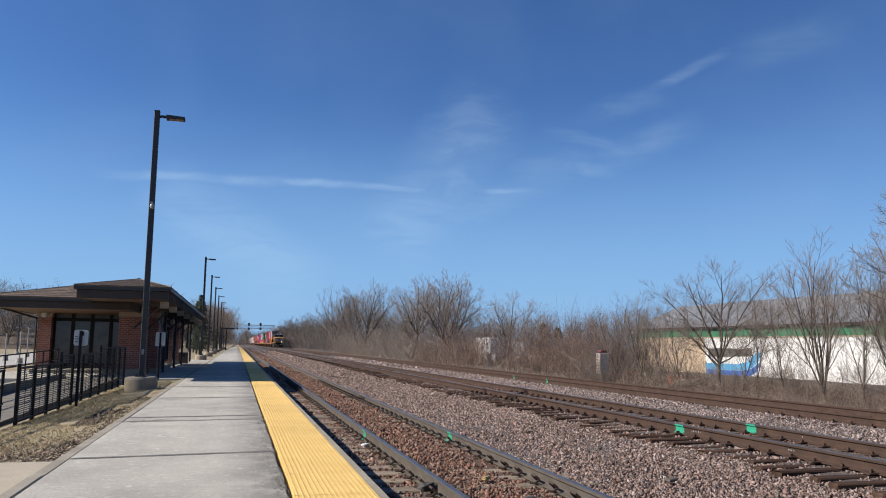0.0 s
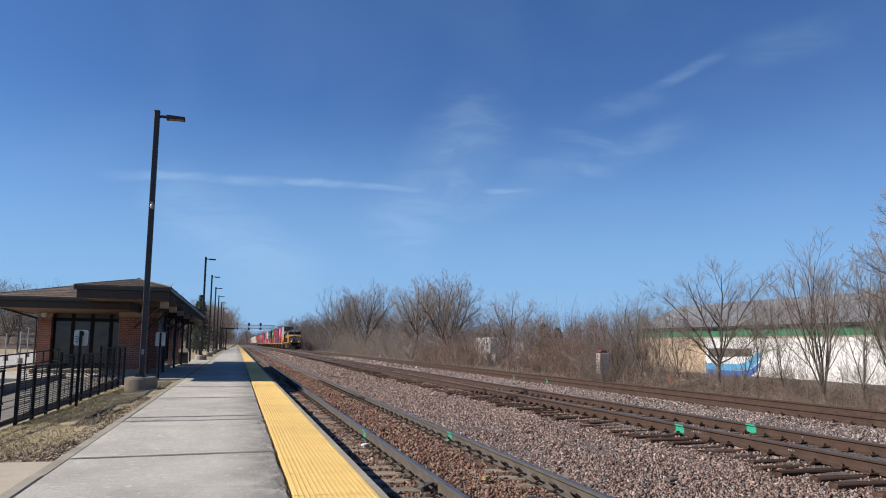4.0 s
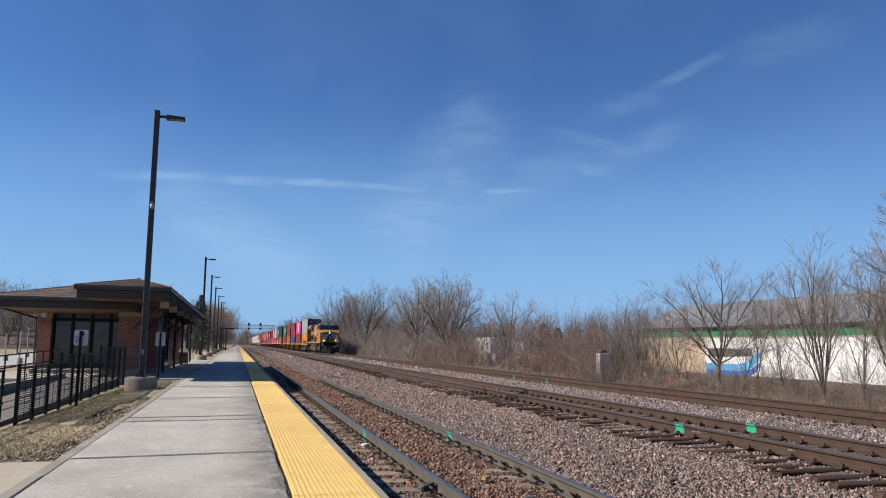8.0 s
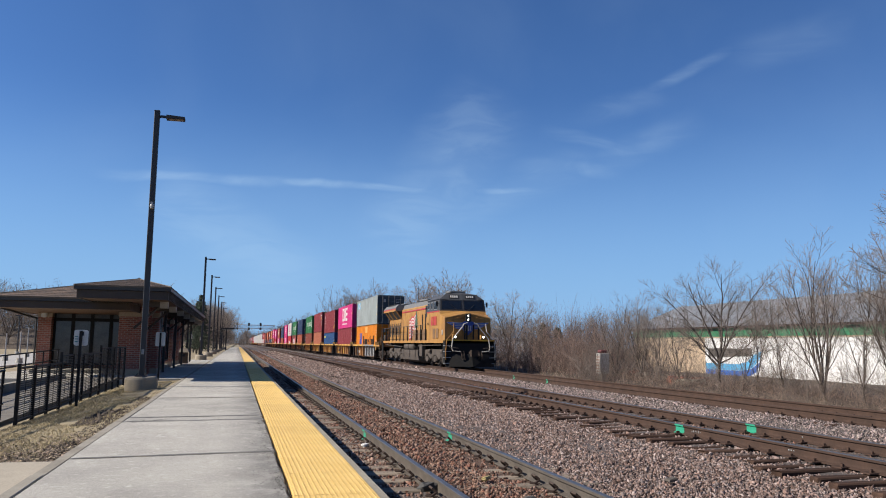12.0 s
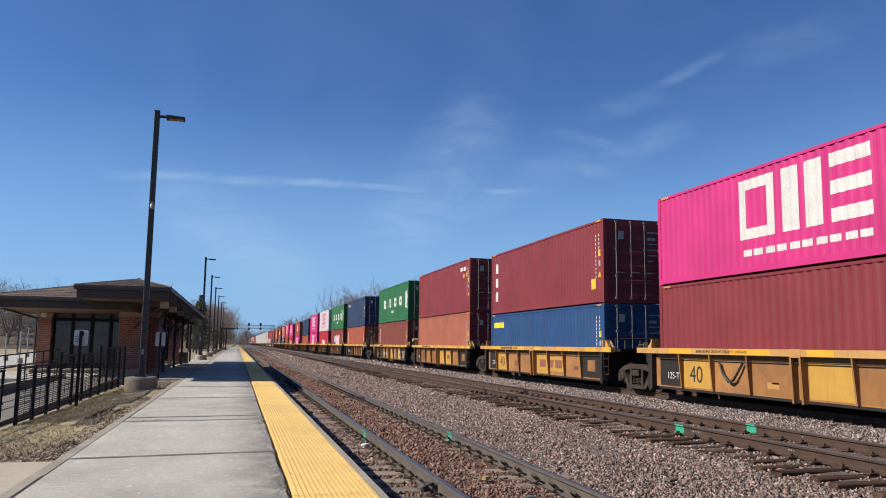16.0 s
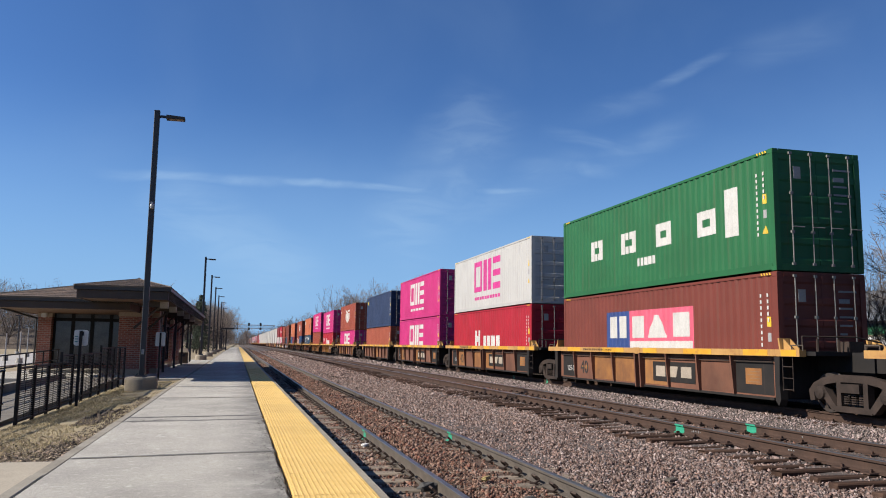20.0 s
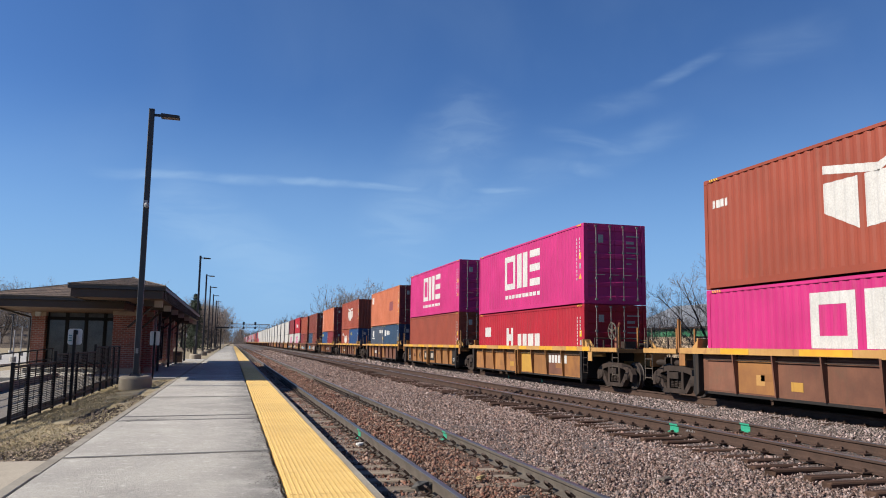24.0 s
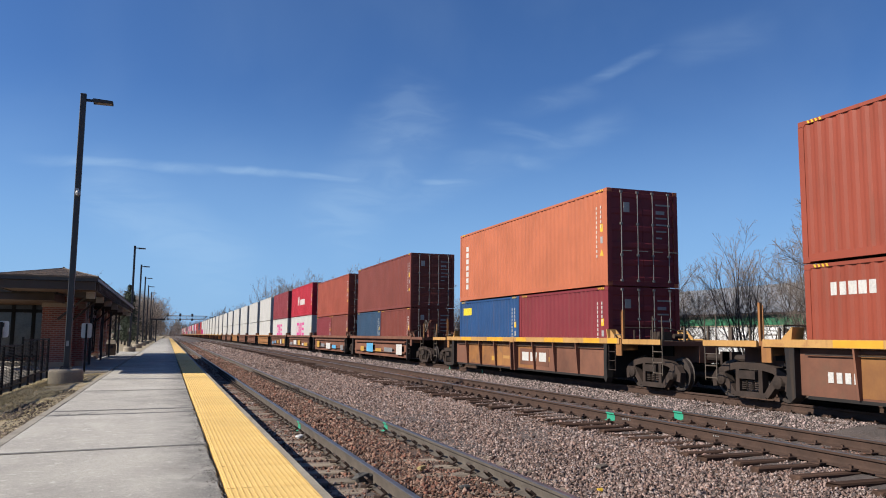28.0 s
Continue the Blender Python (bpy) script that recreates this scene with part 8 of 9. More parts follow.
        for k in range(4):
            tube(bm, (sx * 1.2, 20.72, 0.35 + k * 0.34), (sx * 1.5, 20.72, 0.35 + k * 0.34), 0.02, n=5)
        box(bm, sx * 1.5 - 0.015, sx * 1.5 + 0.015, 20.3, 20.78, 0.3, 1.6)
        path_tube(bm, [(sx * 1.52, 20.8, 0.5), (sx * 1.52, 20.9, 1.5), (sx * 1.4, 20.95, 2.3), (sx * 1.0, 20.9, 2.6)], 0.022, 6)
        p("rear_step", bm, loco_black)
    # the long hood
    def prism(pts, y0, y1):
        bm = bmesh.new()
        extrude_profile(bm, pts, y0, y1)
        return bm
    hood = ((-1.0, 1.6), (1.0, 1.6), (1.0, 3.95), (0.85, 4.12), (-0.85, 4.12), (-1.0, 3.95))
    h = p("hood", prism(hood, 5.3, 20.3), loco_yellow, "long yellow engine hood")
    bm = bmesh.new()
    box(bm, -1.02, 1.02, 5.3, 15.3, 3.78, 4.34, 0.0)
    for v in bm.verts:
        if v.co.z > 4:
            v.co.x *= 0.82
    p("hood_roof", bm, loco_grey, "grey roof band", h)
    for sx in (-1, 1):
        a, b = (-1.032, -1.022) if sx < 0 else (1.022, 1.032)
        blk("stripe", (a, b, 5.3, 15.3, 3.74, 3.82), loco_red, "thin red stripe", 0.0, h)
        for yy0, yy1 in ((5.45, 6.2), (6.9, 7.5)):
            blk("grille", (a, b, yy0, yy1, 3.2, 3.95), signal_black, "", 0.0, h)
        for k in range(6):
            yy = 15.6 + k * 0.78
            dd = blk("hood_door", (a + (0.006 if sx < 0 else 0), b - (0.0 if sx < 0 else 0.006), yy + 0.03, yy + 0.72, 1.75, 3.2), loco_yellow, "", 0.0, h)
            bm = bmesh.new()
            box(bm, sx * 1.036 - 0.004, sx * 1.036 + 0.004, yy + 0.14, yy + 0.36, 1.95, 3.0)
            box(bm, sx * 1.036 - 0.004, sx * 1.036 + 0.004, yy + 0.46, yy + 0.6, 2.15, 2.85)
            p("louvre", bm, signal_black, "", dd)
        for yy in (6.05, 9.6, 12.75, 13.4, 14.05, 14.7, 15.3):
            blk("door_seam", (a + 0.004, b - 0.004, yy, yy + 0.025, 1.7, 3.6), loco_brown, "", 0.0, h)
        for yy in (5.6, 6.5, 7.4, 8.3):
            bm = bmesh.new()
            box(bm, sx * 1.04 - 0.012, sx * 1.04 + 0.012, yy, yy + 0.12, 1.9, 3.4)
            p("door_gap", bm, signal_black, "", h)
        for yy in (5.7, 7.0, 8.6):
            bm = bmesh.new()
            box(bm, sx * 1.2 - 0.22, sx * 1.2 + 0.2, yy, yy + 1.0, 1.6, 2.35)
            p("equipment_locker", bm, loco_brown, "", h)
        # a waving striped flag decal, as plain stripes
        bm, bw = bmesh.new(), bmesh.new()
        for k in range(13):
            for j in range(12):
                ya = 10.35 + j * 0.19
                za, zb = (3.5 - k * 0.115 + 0.07 * math.sin(i * 1.05) - 0.03 * i for i in (j, j + 1))
                tgt = bm if k % 2 == 0 else bw
                x = sx * 1.006
                quad(tgt, (x, ya, za - 0.06), (x, ya + 0.19, zb - 0.06), (x, ya + 0.19, zb + 0.055), (x, ya, za + 0.055))
        p("decal_stripe", bm, loco_red, "", h)
        p("decal_stripe", bw, white_paint, "", h)
        bm = bmesh.new()
        for k, (w, z) in enumerate(((0.62, 2.55), (0.5, 2.8), (0.4, 3.05), (0.28, 3.3))):
            quad(bm, (sx * (1.009 + 0.0005 * k), 10.35 - w, z), (sx * (1.009 + 0.0005 * k), 10.35 + w, z), (sx * (1.009 + 0.0005 * k), 10.42, z + 0.42), (sx * (1.009 + 0.0005 * k), 10.28, z + 0.42))
        p("decal", bm, flag_green, "", h)
    # radiator wings
    rad = ((-1.5, 3.92), (1.5, 3.92), (1.5, 4.16), (1.28, 4.42), (-1.28, 4.42), (-1.5, 4.16))
    r = p("radiator", prism(rad, 15.4, 20.45), loco_grey, "overhanging grey radiator housing")
    for sx in (-1, 1):
        a, b = (-1.512, -1.501) if sx < 0 else (1.501, 1.512)
        blk("stripe", (a, b, 15.4, 20.45, 4.04, 4.11), loco_red, "red stripe", 0.0, r)
        blk("stripe", (a, b, 15.4, 20.45, 3.9, 4.036), loco_yellow, "", 0.0, r)
        bm = bmesh.new()
        v = [bm.verts.new(q) for q in ((sx * 1.0, 15.4, 3.3), (sx * 1.44, 15.4, 3.91), (sx * 1.44, 20.0, 3.91), (sx * 1.0, 19.6, 3.3), (sx * 0.98, 15.4, 3.91), (sx * 0.98, 20.0, 3.91))]
        for f in ((0, 1, 2, 3), (0, 4, 1), (3, 2, 5), (1, 4, 5, 2)):
            bm.faces.new([v[k] for k in f])
        p("radiator_grille", bm, signal_black, "dark inclined radiator grille", r)
        for yy in (15.4, 17.0, 18.6, 19.85):
            bm = bmesh.new()
            tube(bm, (sx * 1.0, yy, 3.28), (sx * 1.46, yy + 0.03, 3.92), 0.05, n=5)
            p("grille_post", bm, loco_yellow, "", r)
        bm = bmesh.new()
        box(bm, sx * 1.3 - 0.02, sx * 1.3 + 0.02, 16.2, 19.6, 4.38, 4.46)
        p("roof_rib", bm, signal_black, "", r)
    blk("fan_housing", (-0.8, 0.8, 15.9, 19.9, 4.425, 4.52), loco_grey, "", 0.03, r)
    blk("exhaust", (-0.4, 0.4, 11.5, 12.6, 4.345, 4.55), signal_black, "", 0.03, h)
    blk("dynamic_brake", (-0.9, 0.9, 7.6, 9.8, 4.345, 4.46), loco_grey, "", 0.03, h)
    # side hand rails
    for sx in (-1, 1):
        for k in range(12):
            yy = 5.5 + k * 1.36
            bm = bmesh.new()
            box(bm, sx * 1.49 - 0.03, sx * 1.49 + 0.03, yy - 0.045, yy + 0.045, 1.6, 2.66)
            p("railing_post", bm, loco_black)
        bm = bmesh.new()
        tube(bm, (sx * 1.49, 5.4, 2.64), (sx * 1.49, 20.6, 2.64), 0.018, n=6)
        tube(bm, (sx * 1.49, 5.4, 2.1), (sx * 1.49, 20.6, 2.1), 0.012, n=6)
        p("railing", bm, rod_steel)
    # tank, reservoirs, gear
    tank = ((-1.32, 0.32), (-0.9, 0.16), (0.9, 0.16), (1.32, 0.32), (1.4, 0.75), (1.4, 1.0), (-1.4, 1.0), (-1.4, 0.75))
    tk = p("fuel_tank", prism(tank, 8.0, 13.4), loco_frame, "dusty grey fuel tank")
    for yy in (8.7, 10.6, 12.5):
        blk("tank_strap", (-1.412, -1.4005, yy, yy + 0.08, 0.5, 1.0), loco_black, "", 0.0, tk)
    for ya, yb in ((7.1, 7.95), (13.45, 14.1)):
        blk("battery_box", (-1.1, 1.1, ya, yb, 0.5, 1.45), loco_black)
    for sx in (-1, 1):
        for ya, yb in ((9.4, 10.9), (11.05, 12.6)):
            bm = bmesh.new()
            q = [(0.06, ya), (0.2, ya + 0.04), (0.24, ya + 0.12), (0.24, yb - 0.12), (0.2, yb - 0.04), (0.06, yb)]
            m4 = bmesh.new()
            lathe(m4, [(rr, hh - (ya + yb) / 2) for rr, hh in q], "z", 16)
            bmesh.ops.rotate(m4, verts=m4.verts[:], cent=(0, 0, 0), matrix=Matrix.Rotation(radians(90), 3, "X"))
            bmesh.ops.translate(m4, verts=m4.verts[:], vec=(sx * 1.2, (ya + yb) / 2, 1.24))
            bm.free()
            p("air_reservoir", m4, loco_frame, "grey cylindrical air reservoir")
        bm = bmesh.new()
        path_tube(bm, [(sx * 1.35, 2.0, 1.35), (sx * 1.35, 8.0, 1.3), (sx * 1.35, 8.3, 0.95)], 0.03, 6)
        path_tube(bm, [(sx * 1.36, 13.4, 1.2), (sx * 1.36, 19.8, 1.33)], 0.03, 6)
        p("brake_pipe", bm, loco_frame)
        bm = bmesh.new()
        box(bm, sx * 1.25 - 0.12, sx * 1.25 + 0.12, 6.9, 7.7, 0.6, 1.4)
        p("equipment_box", bm, loco_frame)
    # three-axle trucks
    for yc in (4.3, 16.7):
        bm = bmesh.new()
        for sx in (-1, 1):
            xa, xb = (-1.16, -0.98) if sx < 0 else (0.98, 1.16)
            side_profile(bm, ((-2.75, 0.3), (-2.5, 0.5), (-1.2, 0.55), (1.2, 0.55), (2.5, 0.5), (2.75, 0.3), (2.75, 0.1), (1.5, 0.12), (1.2, -0.05), (0.85, -0.05), (0.6, 0.14), (-0.6, 0.14), (-0.85, -0.05), (-1.2, -0.05), (-1.5, 0.12), (-2.75, 0.1)), xa, xb)
            for dy in (-2.05, 0.0, 2.05):
                side_profile(bm, ((dy - 0.28, 0.2), (dy + 0.28, 0.2), (dy + 0.22, -0.24), (dy - 0.22, -0.24)), xa, xb)
        box(bm, -1.0, 1.0, -2.3, 2.3, 0.22, 0.45)
        t = p("truck", bm, loco_frame, "dusty grey three axle truck")
        t.matrix_basis = Matrix.Translation((0, yc, 0.533))
        for dy in (-2.05, 0.0, 2.05):
            w = part("wheelset", wheelset_mesh(0.533), wheel_steel, t, "steel wheel pair", (0, dy, 0))
            WHEELS.append((w, (0, dy, 0), 0.533))
            for sx in (-1, 1):
                part("bearing_cap", bearing_mesh(sx), loco_frame, t, at=(0, dy, 0))
            bm = bmesh.new()
            for sx in (-1, 1):
                for d in (-0.42, 0.42):
                    for k in range(5):
                        tube(bm, (sx * 1.1, dy + d, -0.16 + k * 0.06), (sx * 1.1, dy + d, -0.125 + k * 0.06), 0.1, n=10)
            tagged(p("spring", bm, loco_frame, "", t), kind="stuff")
        bm = bmesh.new()
        for sx in (-1, 1):
            tube(bm, (sx * 1.2, -2.4, 0.42), (sx * 1.2, -1.9, 0.42), 0.13, n=12)
            tube(bm, (sx * 1.2, 0.7, 0.42), (sx * 1.2, 1.2, 0.42), 0.13, n=12)
        p("brake_cylinder", bm, loco_frame, "", t)


build_loco(-109.15)


# -- the consist: wells from the locomotive back, with what they carry --
LOW = 0.49


def logo_one(c, prof, ht, z0, z1, mat, y_shift=0.0, small=True):
    """The magenta carrier's mark as plain shapes: a square ring, two upright blocks and three bars over a thin line."""
    w = z1 - z0
    painted(c, prof, ht, ring_of(7.05 + y_shift, 8.35 + y_shift, z0, z1, 0.26), mat, "logo", label="plain block logo")
    painted(c, prof, ht, [rect(5.5 + y_shift, 6.04 + y_shift, z0, z1), rect(6.24 + y_shift, 6.8 + y_shift, z0, z1)], mat, "logo")
    painted(c, prof, ht, [rect(4.12 + y_shift, 5.25 + y_shift, z0 + k * w * 0.40, z0 + k * w * 0.40 + w * 0.2) for k in range(3)], mat, "logo")
    if small:
        painted(c, prof, ht, [rect(4.15 + y_shift + k * 0.42, 4.48 + y_shift + k * 0.42, z0 - 0.42, z0 - 0.26) for k in range(10)], mat, "logo_line")


def blocks(c, prof, ht, rects, mat, name="logo", label="plain block logo"):
    out = []
    for a, b, z0, z1 in rects:
        h = z1 - z0
        if mat is white_paint and name == "logo" and h < 0.4 and b - a > 1.6 * h:
            n = max(2, round((b - a) / (0.85 * h)))
            w = (b - a) / n
            out += [rect(a + k * w, a + (k + 0.76) * w, z0, z1) for k in range(n)]
        else:
            out.append(rect(a, b, z0, z1))
    painted(c, prof, ht, out, mat, name, label=label)


def hmm_logo(c, prof, ht, y0, y1, z0, z1):
    w, h = y1 - y0, z1 - z0
    t = z0 + h * 0.72
    painted(c, prof, ht, [(y0, z0 + h * 0.3, t, y0 + w * 0.3, z0 + h * 0.05, t), (y0 + w * 0.35, z0 + h * 0.05, t, y0 + w * 0.64, z0, t), (y0 + w * 0.69, z0, t, y1, z0 + h * 0.3, t),
                          (y0, t + h * 0.1, t + h * 0.22, y0 + w * 0.42, t + h * 0.1, t + h * 0.2), (y0 + w * 0.42, t + h * 0.1, t + h * 0.2, y0 + w * 0.52, t - h * 0.02, t + h * 0.1),
                          (y0 + w * 0.52, t - h * 0.02, t + h * 0.1, y1, t + h * 0.14, t + h * 0.26)], white_paint, "logo", label="plain white block logo")


def consist():
    S = {1: -83.84, 2: -68.07, 3: -52.27, 4: -36.38, 5: -20.61, 6: -0.5, 7: 15.39, 8: 30.99, 9: 46.55, 10: 62.5, 11: 82.3, 12: 101.9, 13: 117.75, 14: 133.75, 15: 153.2, 16: 172.8, 17: 192.4, 18: 207.5, 19: 222.4, 20: 237.2}
    HC, STD, F = 2.896, 2.591, 12.192
    lab_y, lab_b, lab_t = "yellow rusty well car with black stencilled panels", "rust browned well car with yellow top chord", "tan well car with painted scrawls on its sides"
    wells = {}
    fronts, rears = (1, 6, 11, 12, 15, 16, 17), (5, 10, 11, 14, 15, 16)
    for k, s in S.items():
        tub = k >= 17
        skin = well_yellow if k in (1, 2, 3, 4, 5, 12, 13) else well_brown
        panels = {1: {6: well_black, 7: well_black, 5: well_yellow, 0: graffiti, 1: graffiti, 2: graffiti, 3: graffiti}, 2: {7: well_black, 0: well_black, 3: well_bright, 4: well_yellow}, 3: {7: well_black, 0: well_black, 3: well_bright},
                  4: {7: well_black, 0: well_black, 2: well_bright, 3: well_bright}, 5: {7: well_black, 0: well_black, 6: well_black, 3: well_bright}, 6: {7: well_black, 6: well_black, 5: well_black}, 7: {7: well_black, 0: well_black},
                  8: {7: well_black, 0: well_black}, 9: {7: well_black, 0: well_black}, 13: {0: well_yellow, 1: well_yellow, 2: well_rust, 3: well_yellow, 5: well_yellow, 6: well_yellow, 7: well_rust}, 14: {k: well_rust if k in (3, 6) else well_brown for k in range(8)}, 12: {1: well_brown}}.get(k, {})
        wells[k] = well_car(s, skin, lab_t if tub else lab_b if skin is well_brown else lab_y, "40" if k in (2, 3, 4, 5, 7, 8, 9) else "", (False, k in (1, 2, 3, 4, 6, 7, 8, 9, 12, 13, 17, 18, 19, 20)), tub, panels, True,
                            own_front=k in fronts, own_rear=k in rears, keyed=k <= 17, tank=k == 5, stanchion=k in (11, 13, 14, 15, 16))
    # silver spray paint runs up over the first car's chord
    bm = bmesh.new()
    side_profile(bm, ((0.1, 1.18), (5.5, 1.18), (5.75, 1.24), (5.5, 1.325), (4.9, 1.31), (4.2, 1.326), (2.6, 1.326), (2.3, 1.25), (1.7, 1.3), (1.2, 1.326), (0.4, 1.326), (0.1, 1.27)), -1.4765, -1.4740)
    bmesh.ops.recalc_face_normals(bm, faces=bm.faces[:])
    part("scrawl", bm, graffiti, wells[1], "silver spray paint over the chord")
    # spray painted scrawl over the silver panels of the first car
    rng = random.Random(12)
    for k in range(7):
        a = 0.7 + k * 0.72
        pts = [(-1.3135, a + 0.24 * math.sin(j * 1.1 + k) + 0.05 * j, 0.36 + 0.5 * abs(math.sin(j * 0.55 + k * 0.9))) for j in range(7)]
        bm = bmesh.new()
        for p, q in zip(pts, pts[1:]):
            d = Vector((0, -(q[2] - p[2]), q[1] - p[1])).normalized() * (0.014 if k % 3 == 0 else 0.06)
            quad(bm, Vector(p) - d, Vector(q) - d, Vector(q) + d, Vector(p) + d)
        part("scrawl", bm, (white_paint, loco_dark, loco_grey)[k % 3], wells[1], "spray painted scrawl")
    for k in range(6):
        a = 0.5 + k * 0.72
        pts = [(-1.3135, a + 0.2 * math.sin(j * 1.4 + 2 * k) + 0.06 * j, 0.62 + 0.28 * math.sin(j * 0.9 + k * 1.7)) for j in range(8)]
        bm = bmesh.new()
        for p, q in zip(pts, pts[1:]):
            d = Vector((0, -(q[2] - p[2]), q[1] - p[1])).normalized() * 0.02
            quad(bm, Vector(p) - d, Vector(q) - d, Vector(q) + d, Vector(p) + d)
        part("scrawl", bm, white_paint, wells[5], "thin white spray painted scrawl")
    # a hose hung in a loop from the side of one car
    bm = bmesh.new()
    path_tube(bm, [(-1.37, 9.1, 0.98), (-1.39, 8.95, 0.72), (-1.4, 8.7, 0.52), (-1.4, 8.5, 0.56), (-1.39, 8.3, 0.78), (-1.37, 8.15, 0.98)], 0.03, 6)
    path_tube(bm, [(-1.4, 8.9, 0.7), (-1.41, 8.6, 0.5), (-1.41, 8.4, 0.62)], 0.022, 6)
    part("hose", bm, signal_black, wells[2], "black hose hung in a loop")
    road_number(wells[1], 10.3, 0.5)
    road_number(wells[5], 8.9, 0.5)
    road_number(wells[6], 10.4, 0.48)
    road_number(wells[12], 3.0, 0.7, 0.3, 0.22)
    road_number(wells[14], 9.6, 0.55)
    road_number(wells[15], 11.6, 0.52, 0.2, 0.13, 4)
    road_number(wells[15], 9.3, 0.52, 0.2, 0.13, 6)
    for k, a, b in ((7, 3.3, 5.5), (8, 3.3, 5.5), (9, 3.3, 5.5)):
        emblem(wells[k], a, b)
    emblem(wells[16], 3.6, 5.8, well_brown, white_paint)
    emblem(wells[3], 3.2, 5.8, well_bright, rust_scrap)
    emblem(wells[13], 5.0, 7.5)
    # tan notice boards painted inside the black end panels
    for k in (2, 3, 4, 5, 7, 8, 9):
        bm = bmesh.new()
        box(bm, -1.3095, -1.3060, 0.55, 1.15, 0.5, 0.88)
        notice = part("notice", bm, well_rust, wells[k], "tan painted notice on the black panel")
        bm = bmesh.new()
        for j in range(4):
            box(bm, -1.3115, -1.3100, 0.62, 1.08 - 0.09 * (j % 2), 0.55 + 0.08 * j, 0.575 + 0.08 * j)
        part("text_lines", bm, loco_brown, notice)
    # short black panels with load marks at both ends of one car
    for a, b in ((0.12, 0.98), (11.22, 12.08)):
        bm = bmesh.new()
        box(bm, -1.3095, -1.3060, a, b, 0.27, 1.07)
        part("black_panel", bm, well_black, wells[13])
    sideways = Matrix.Rotation(radians(-90), 4, "Z") @ Matrix.Rotation(radians(90), 4, "X")
    lettering("125-T", 0.26, white_paint, wells[13], Matrix.Translation((-1.312, 0.52, 0.5)) @ sideways)
    lettering("125-T", 0.26, white_paint, wells[13], Matrix.Translation((-1.312, 11.62, 0.5)) @ sideways)
    lettering("40", 0.62, stencil_black, wells[13], Matrix.Translation((-1.312, 8.66, 0.6)) @ sideways)
    # worn painted shapes on the brown car
    rng = random.Random(5)
    for k, (a, ln, z, h) in enumerate(((0.45, 0.8, 0.4, 0.5), (2.1, 0.5, 0.55, 0.3), (3.4, 1.0, 0.45, 0.4), (7.1, 0.9, 0.42, 0.45))):
        bm = bmesh.new()
        side_profile(bm, [(a + ln / 2 * (1 + math.cos(j * math.tau / 8) * rng.uniform(0.5, 1.0)), z + h / 2 * (1 + math.sin(j * math.tau / 8) * rng.uniform(0.5, 1.0))) for j in range(8)], -1.3125, -1.3085)
        bmesh.ops.recalc_face_normals(bm, faces=bm.faces[:])
        part("scrawl", bm, (loco_brown, concrete_old, well_rust)[k % 3], wells[15], "faded painted shape")
    # scrawl on the sides of the tan cars
    rng = random.Random(77)
    for k in (17, 18, 19, 20):
        for j in range(5):
            bm = bmesh.new()
            a = 0.6 + j * 2.2 + rng.uniform(-0.3, 0.3)
            box(bm, -1.4275, -1.4235, a, a + rng.uniform(0.8, 1.8), rng.uniform(0.3, 0.45), rng.uniform(0.6, 0.95))
            part("scrawl", bm, rng.choice((white_paint, mural_sky, loco_red, well_bright, graffiti)), wells[k])

    def load(k, low, top, low_h, top_h, low_label, top_label, **kw):
        """Both containers of one well."""
        out = []
        z = LOW
        if isinstance(low, str):
            out.append((*container(S[k], z, F, low_h, low, low_label), low_h))
        else:
            for j, (col, lab) in enumerate(low):
                out.append((*container(S[k] + j * 6.12, z, 6.058, low_h, col, lab), low_h))
        out.append((*container(S[k], z + low_h + 0.02, F, top_h, top, top_label, **kw), top_h))
        return out

    W = white_paint
    # 1
    lo, up = load(1, "orange", "grey", HC, STD, "orange container with blue and black block lettering", "pale grey streaked container with small blue emblem")
    painted(*lo, [(8.7, 1.1, 2.2, 9.4, 1.1, 2.2), (9.4, 1.1, 1.7, 10.1, 1.1, 1.62), (9.55, 1.72, 2.2, 10.0, 1.72, 2.2)], blue_ink, "logo", label="blue slanted emblem")
    blocks(*lo, [(1.4, 1.95, 1.05, 1.92), (2.05, 2.55, 0.85, 1.62), (2.65, 3.2, 1.05, 1.62), (3.3, 3.5, 1.05, 1.92), (3.6, 4.0, 1.05, 1.92), (4.15, 4.45, 1.36, 1.48), (4.6, 5.15, 0.82, 1.62), (5.25, 5.8, 1.05, 1.62),
                 (5.9, 6.45, 0.82, 1.62), (6.55, 7.1, 1.05, 1.62), (7.2, 7.85, 1.05, 1.92)], dark_ink)
    blocks(*lo, [(5.3, 6.8, 2.2, 2.8)], patch_orange, "patch", "pale repair patch")
    for a in (10.0, 10.52, 11.04):
        painted(*up, [rect(a, a + 0.48, 1.75, 2.35)], mural_sky if a != 10.52 else W, "logo", label="light blue and white emblem squares")
        painted(*up, [rect(a + 0.14, a + 0.34, 1.92, 2.18)], W if a != 10.52 else mural_sky, "logo", 0.008)
    # 2
    lo, up = load(2, "maroon", "pink", HC, STD, "plain maroon corrugated container", "magenta container with white block logo")
    logo_one(*up, 0.85, 2.33, W, -0.05)
    # 3
    lo, up = load(3, "blue", "maroon", STD, HC, "streaked blue container with yellow mark", "maroon container with white marks")
    blocks(*lo, [(10.4, 10.62, 1.95, 2.2), (10.68, 10.9, 1.95, 2.2), (10.96, 11.2, 1.95, 2.2), (11.26, 11.5, 1.95, 2.2), (11.56, 11.8, 1.95, 2.2)], yellow_ink)
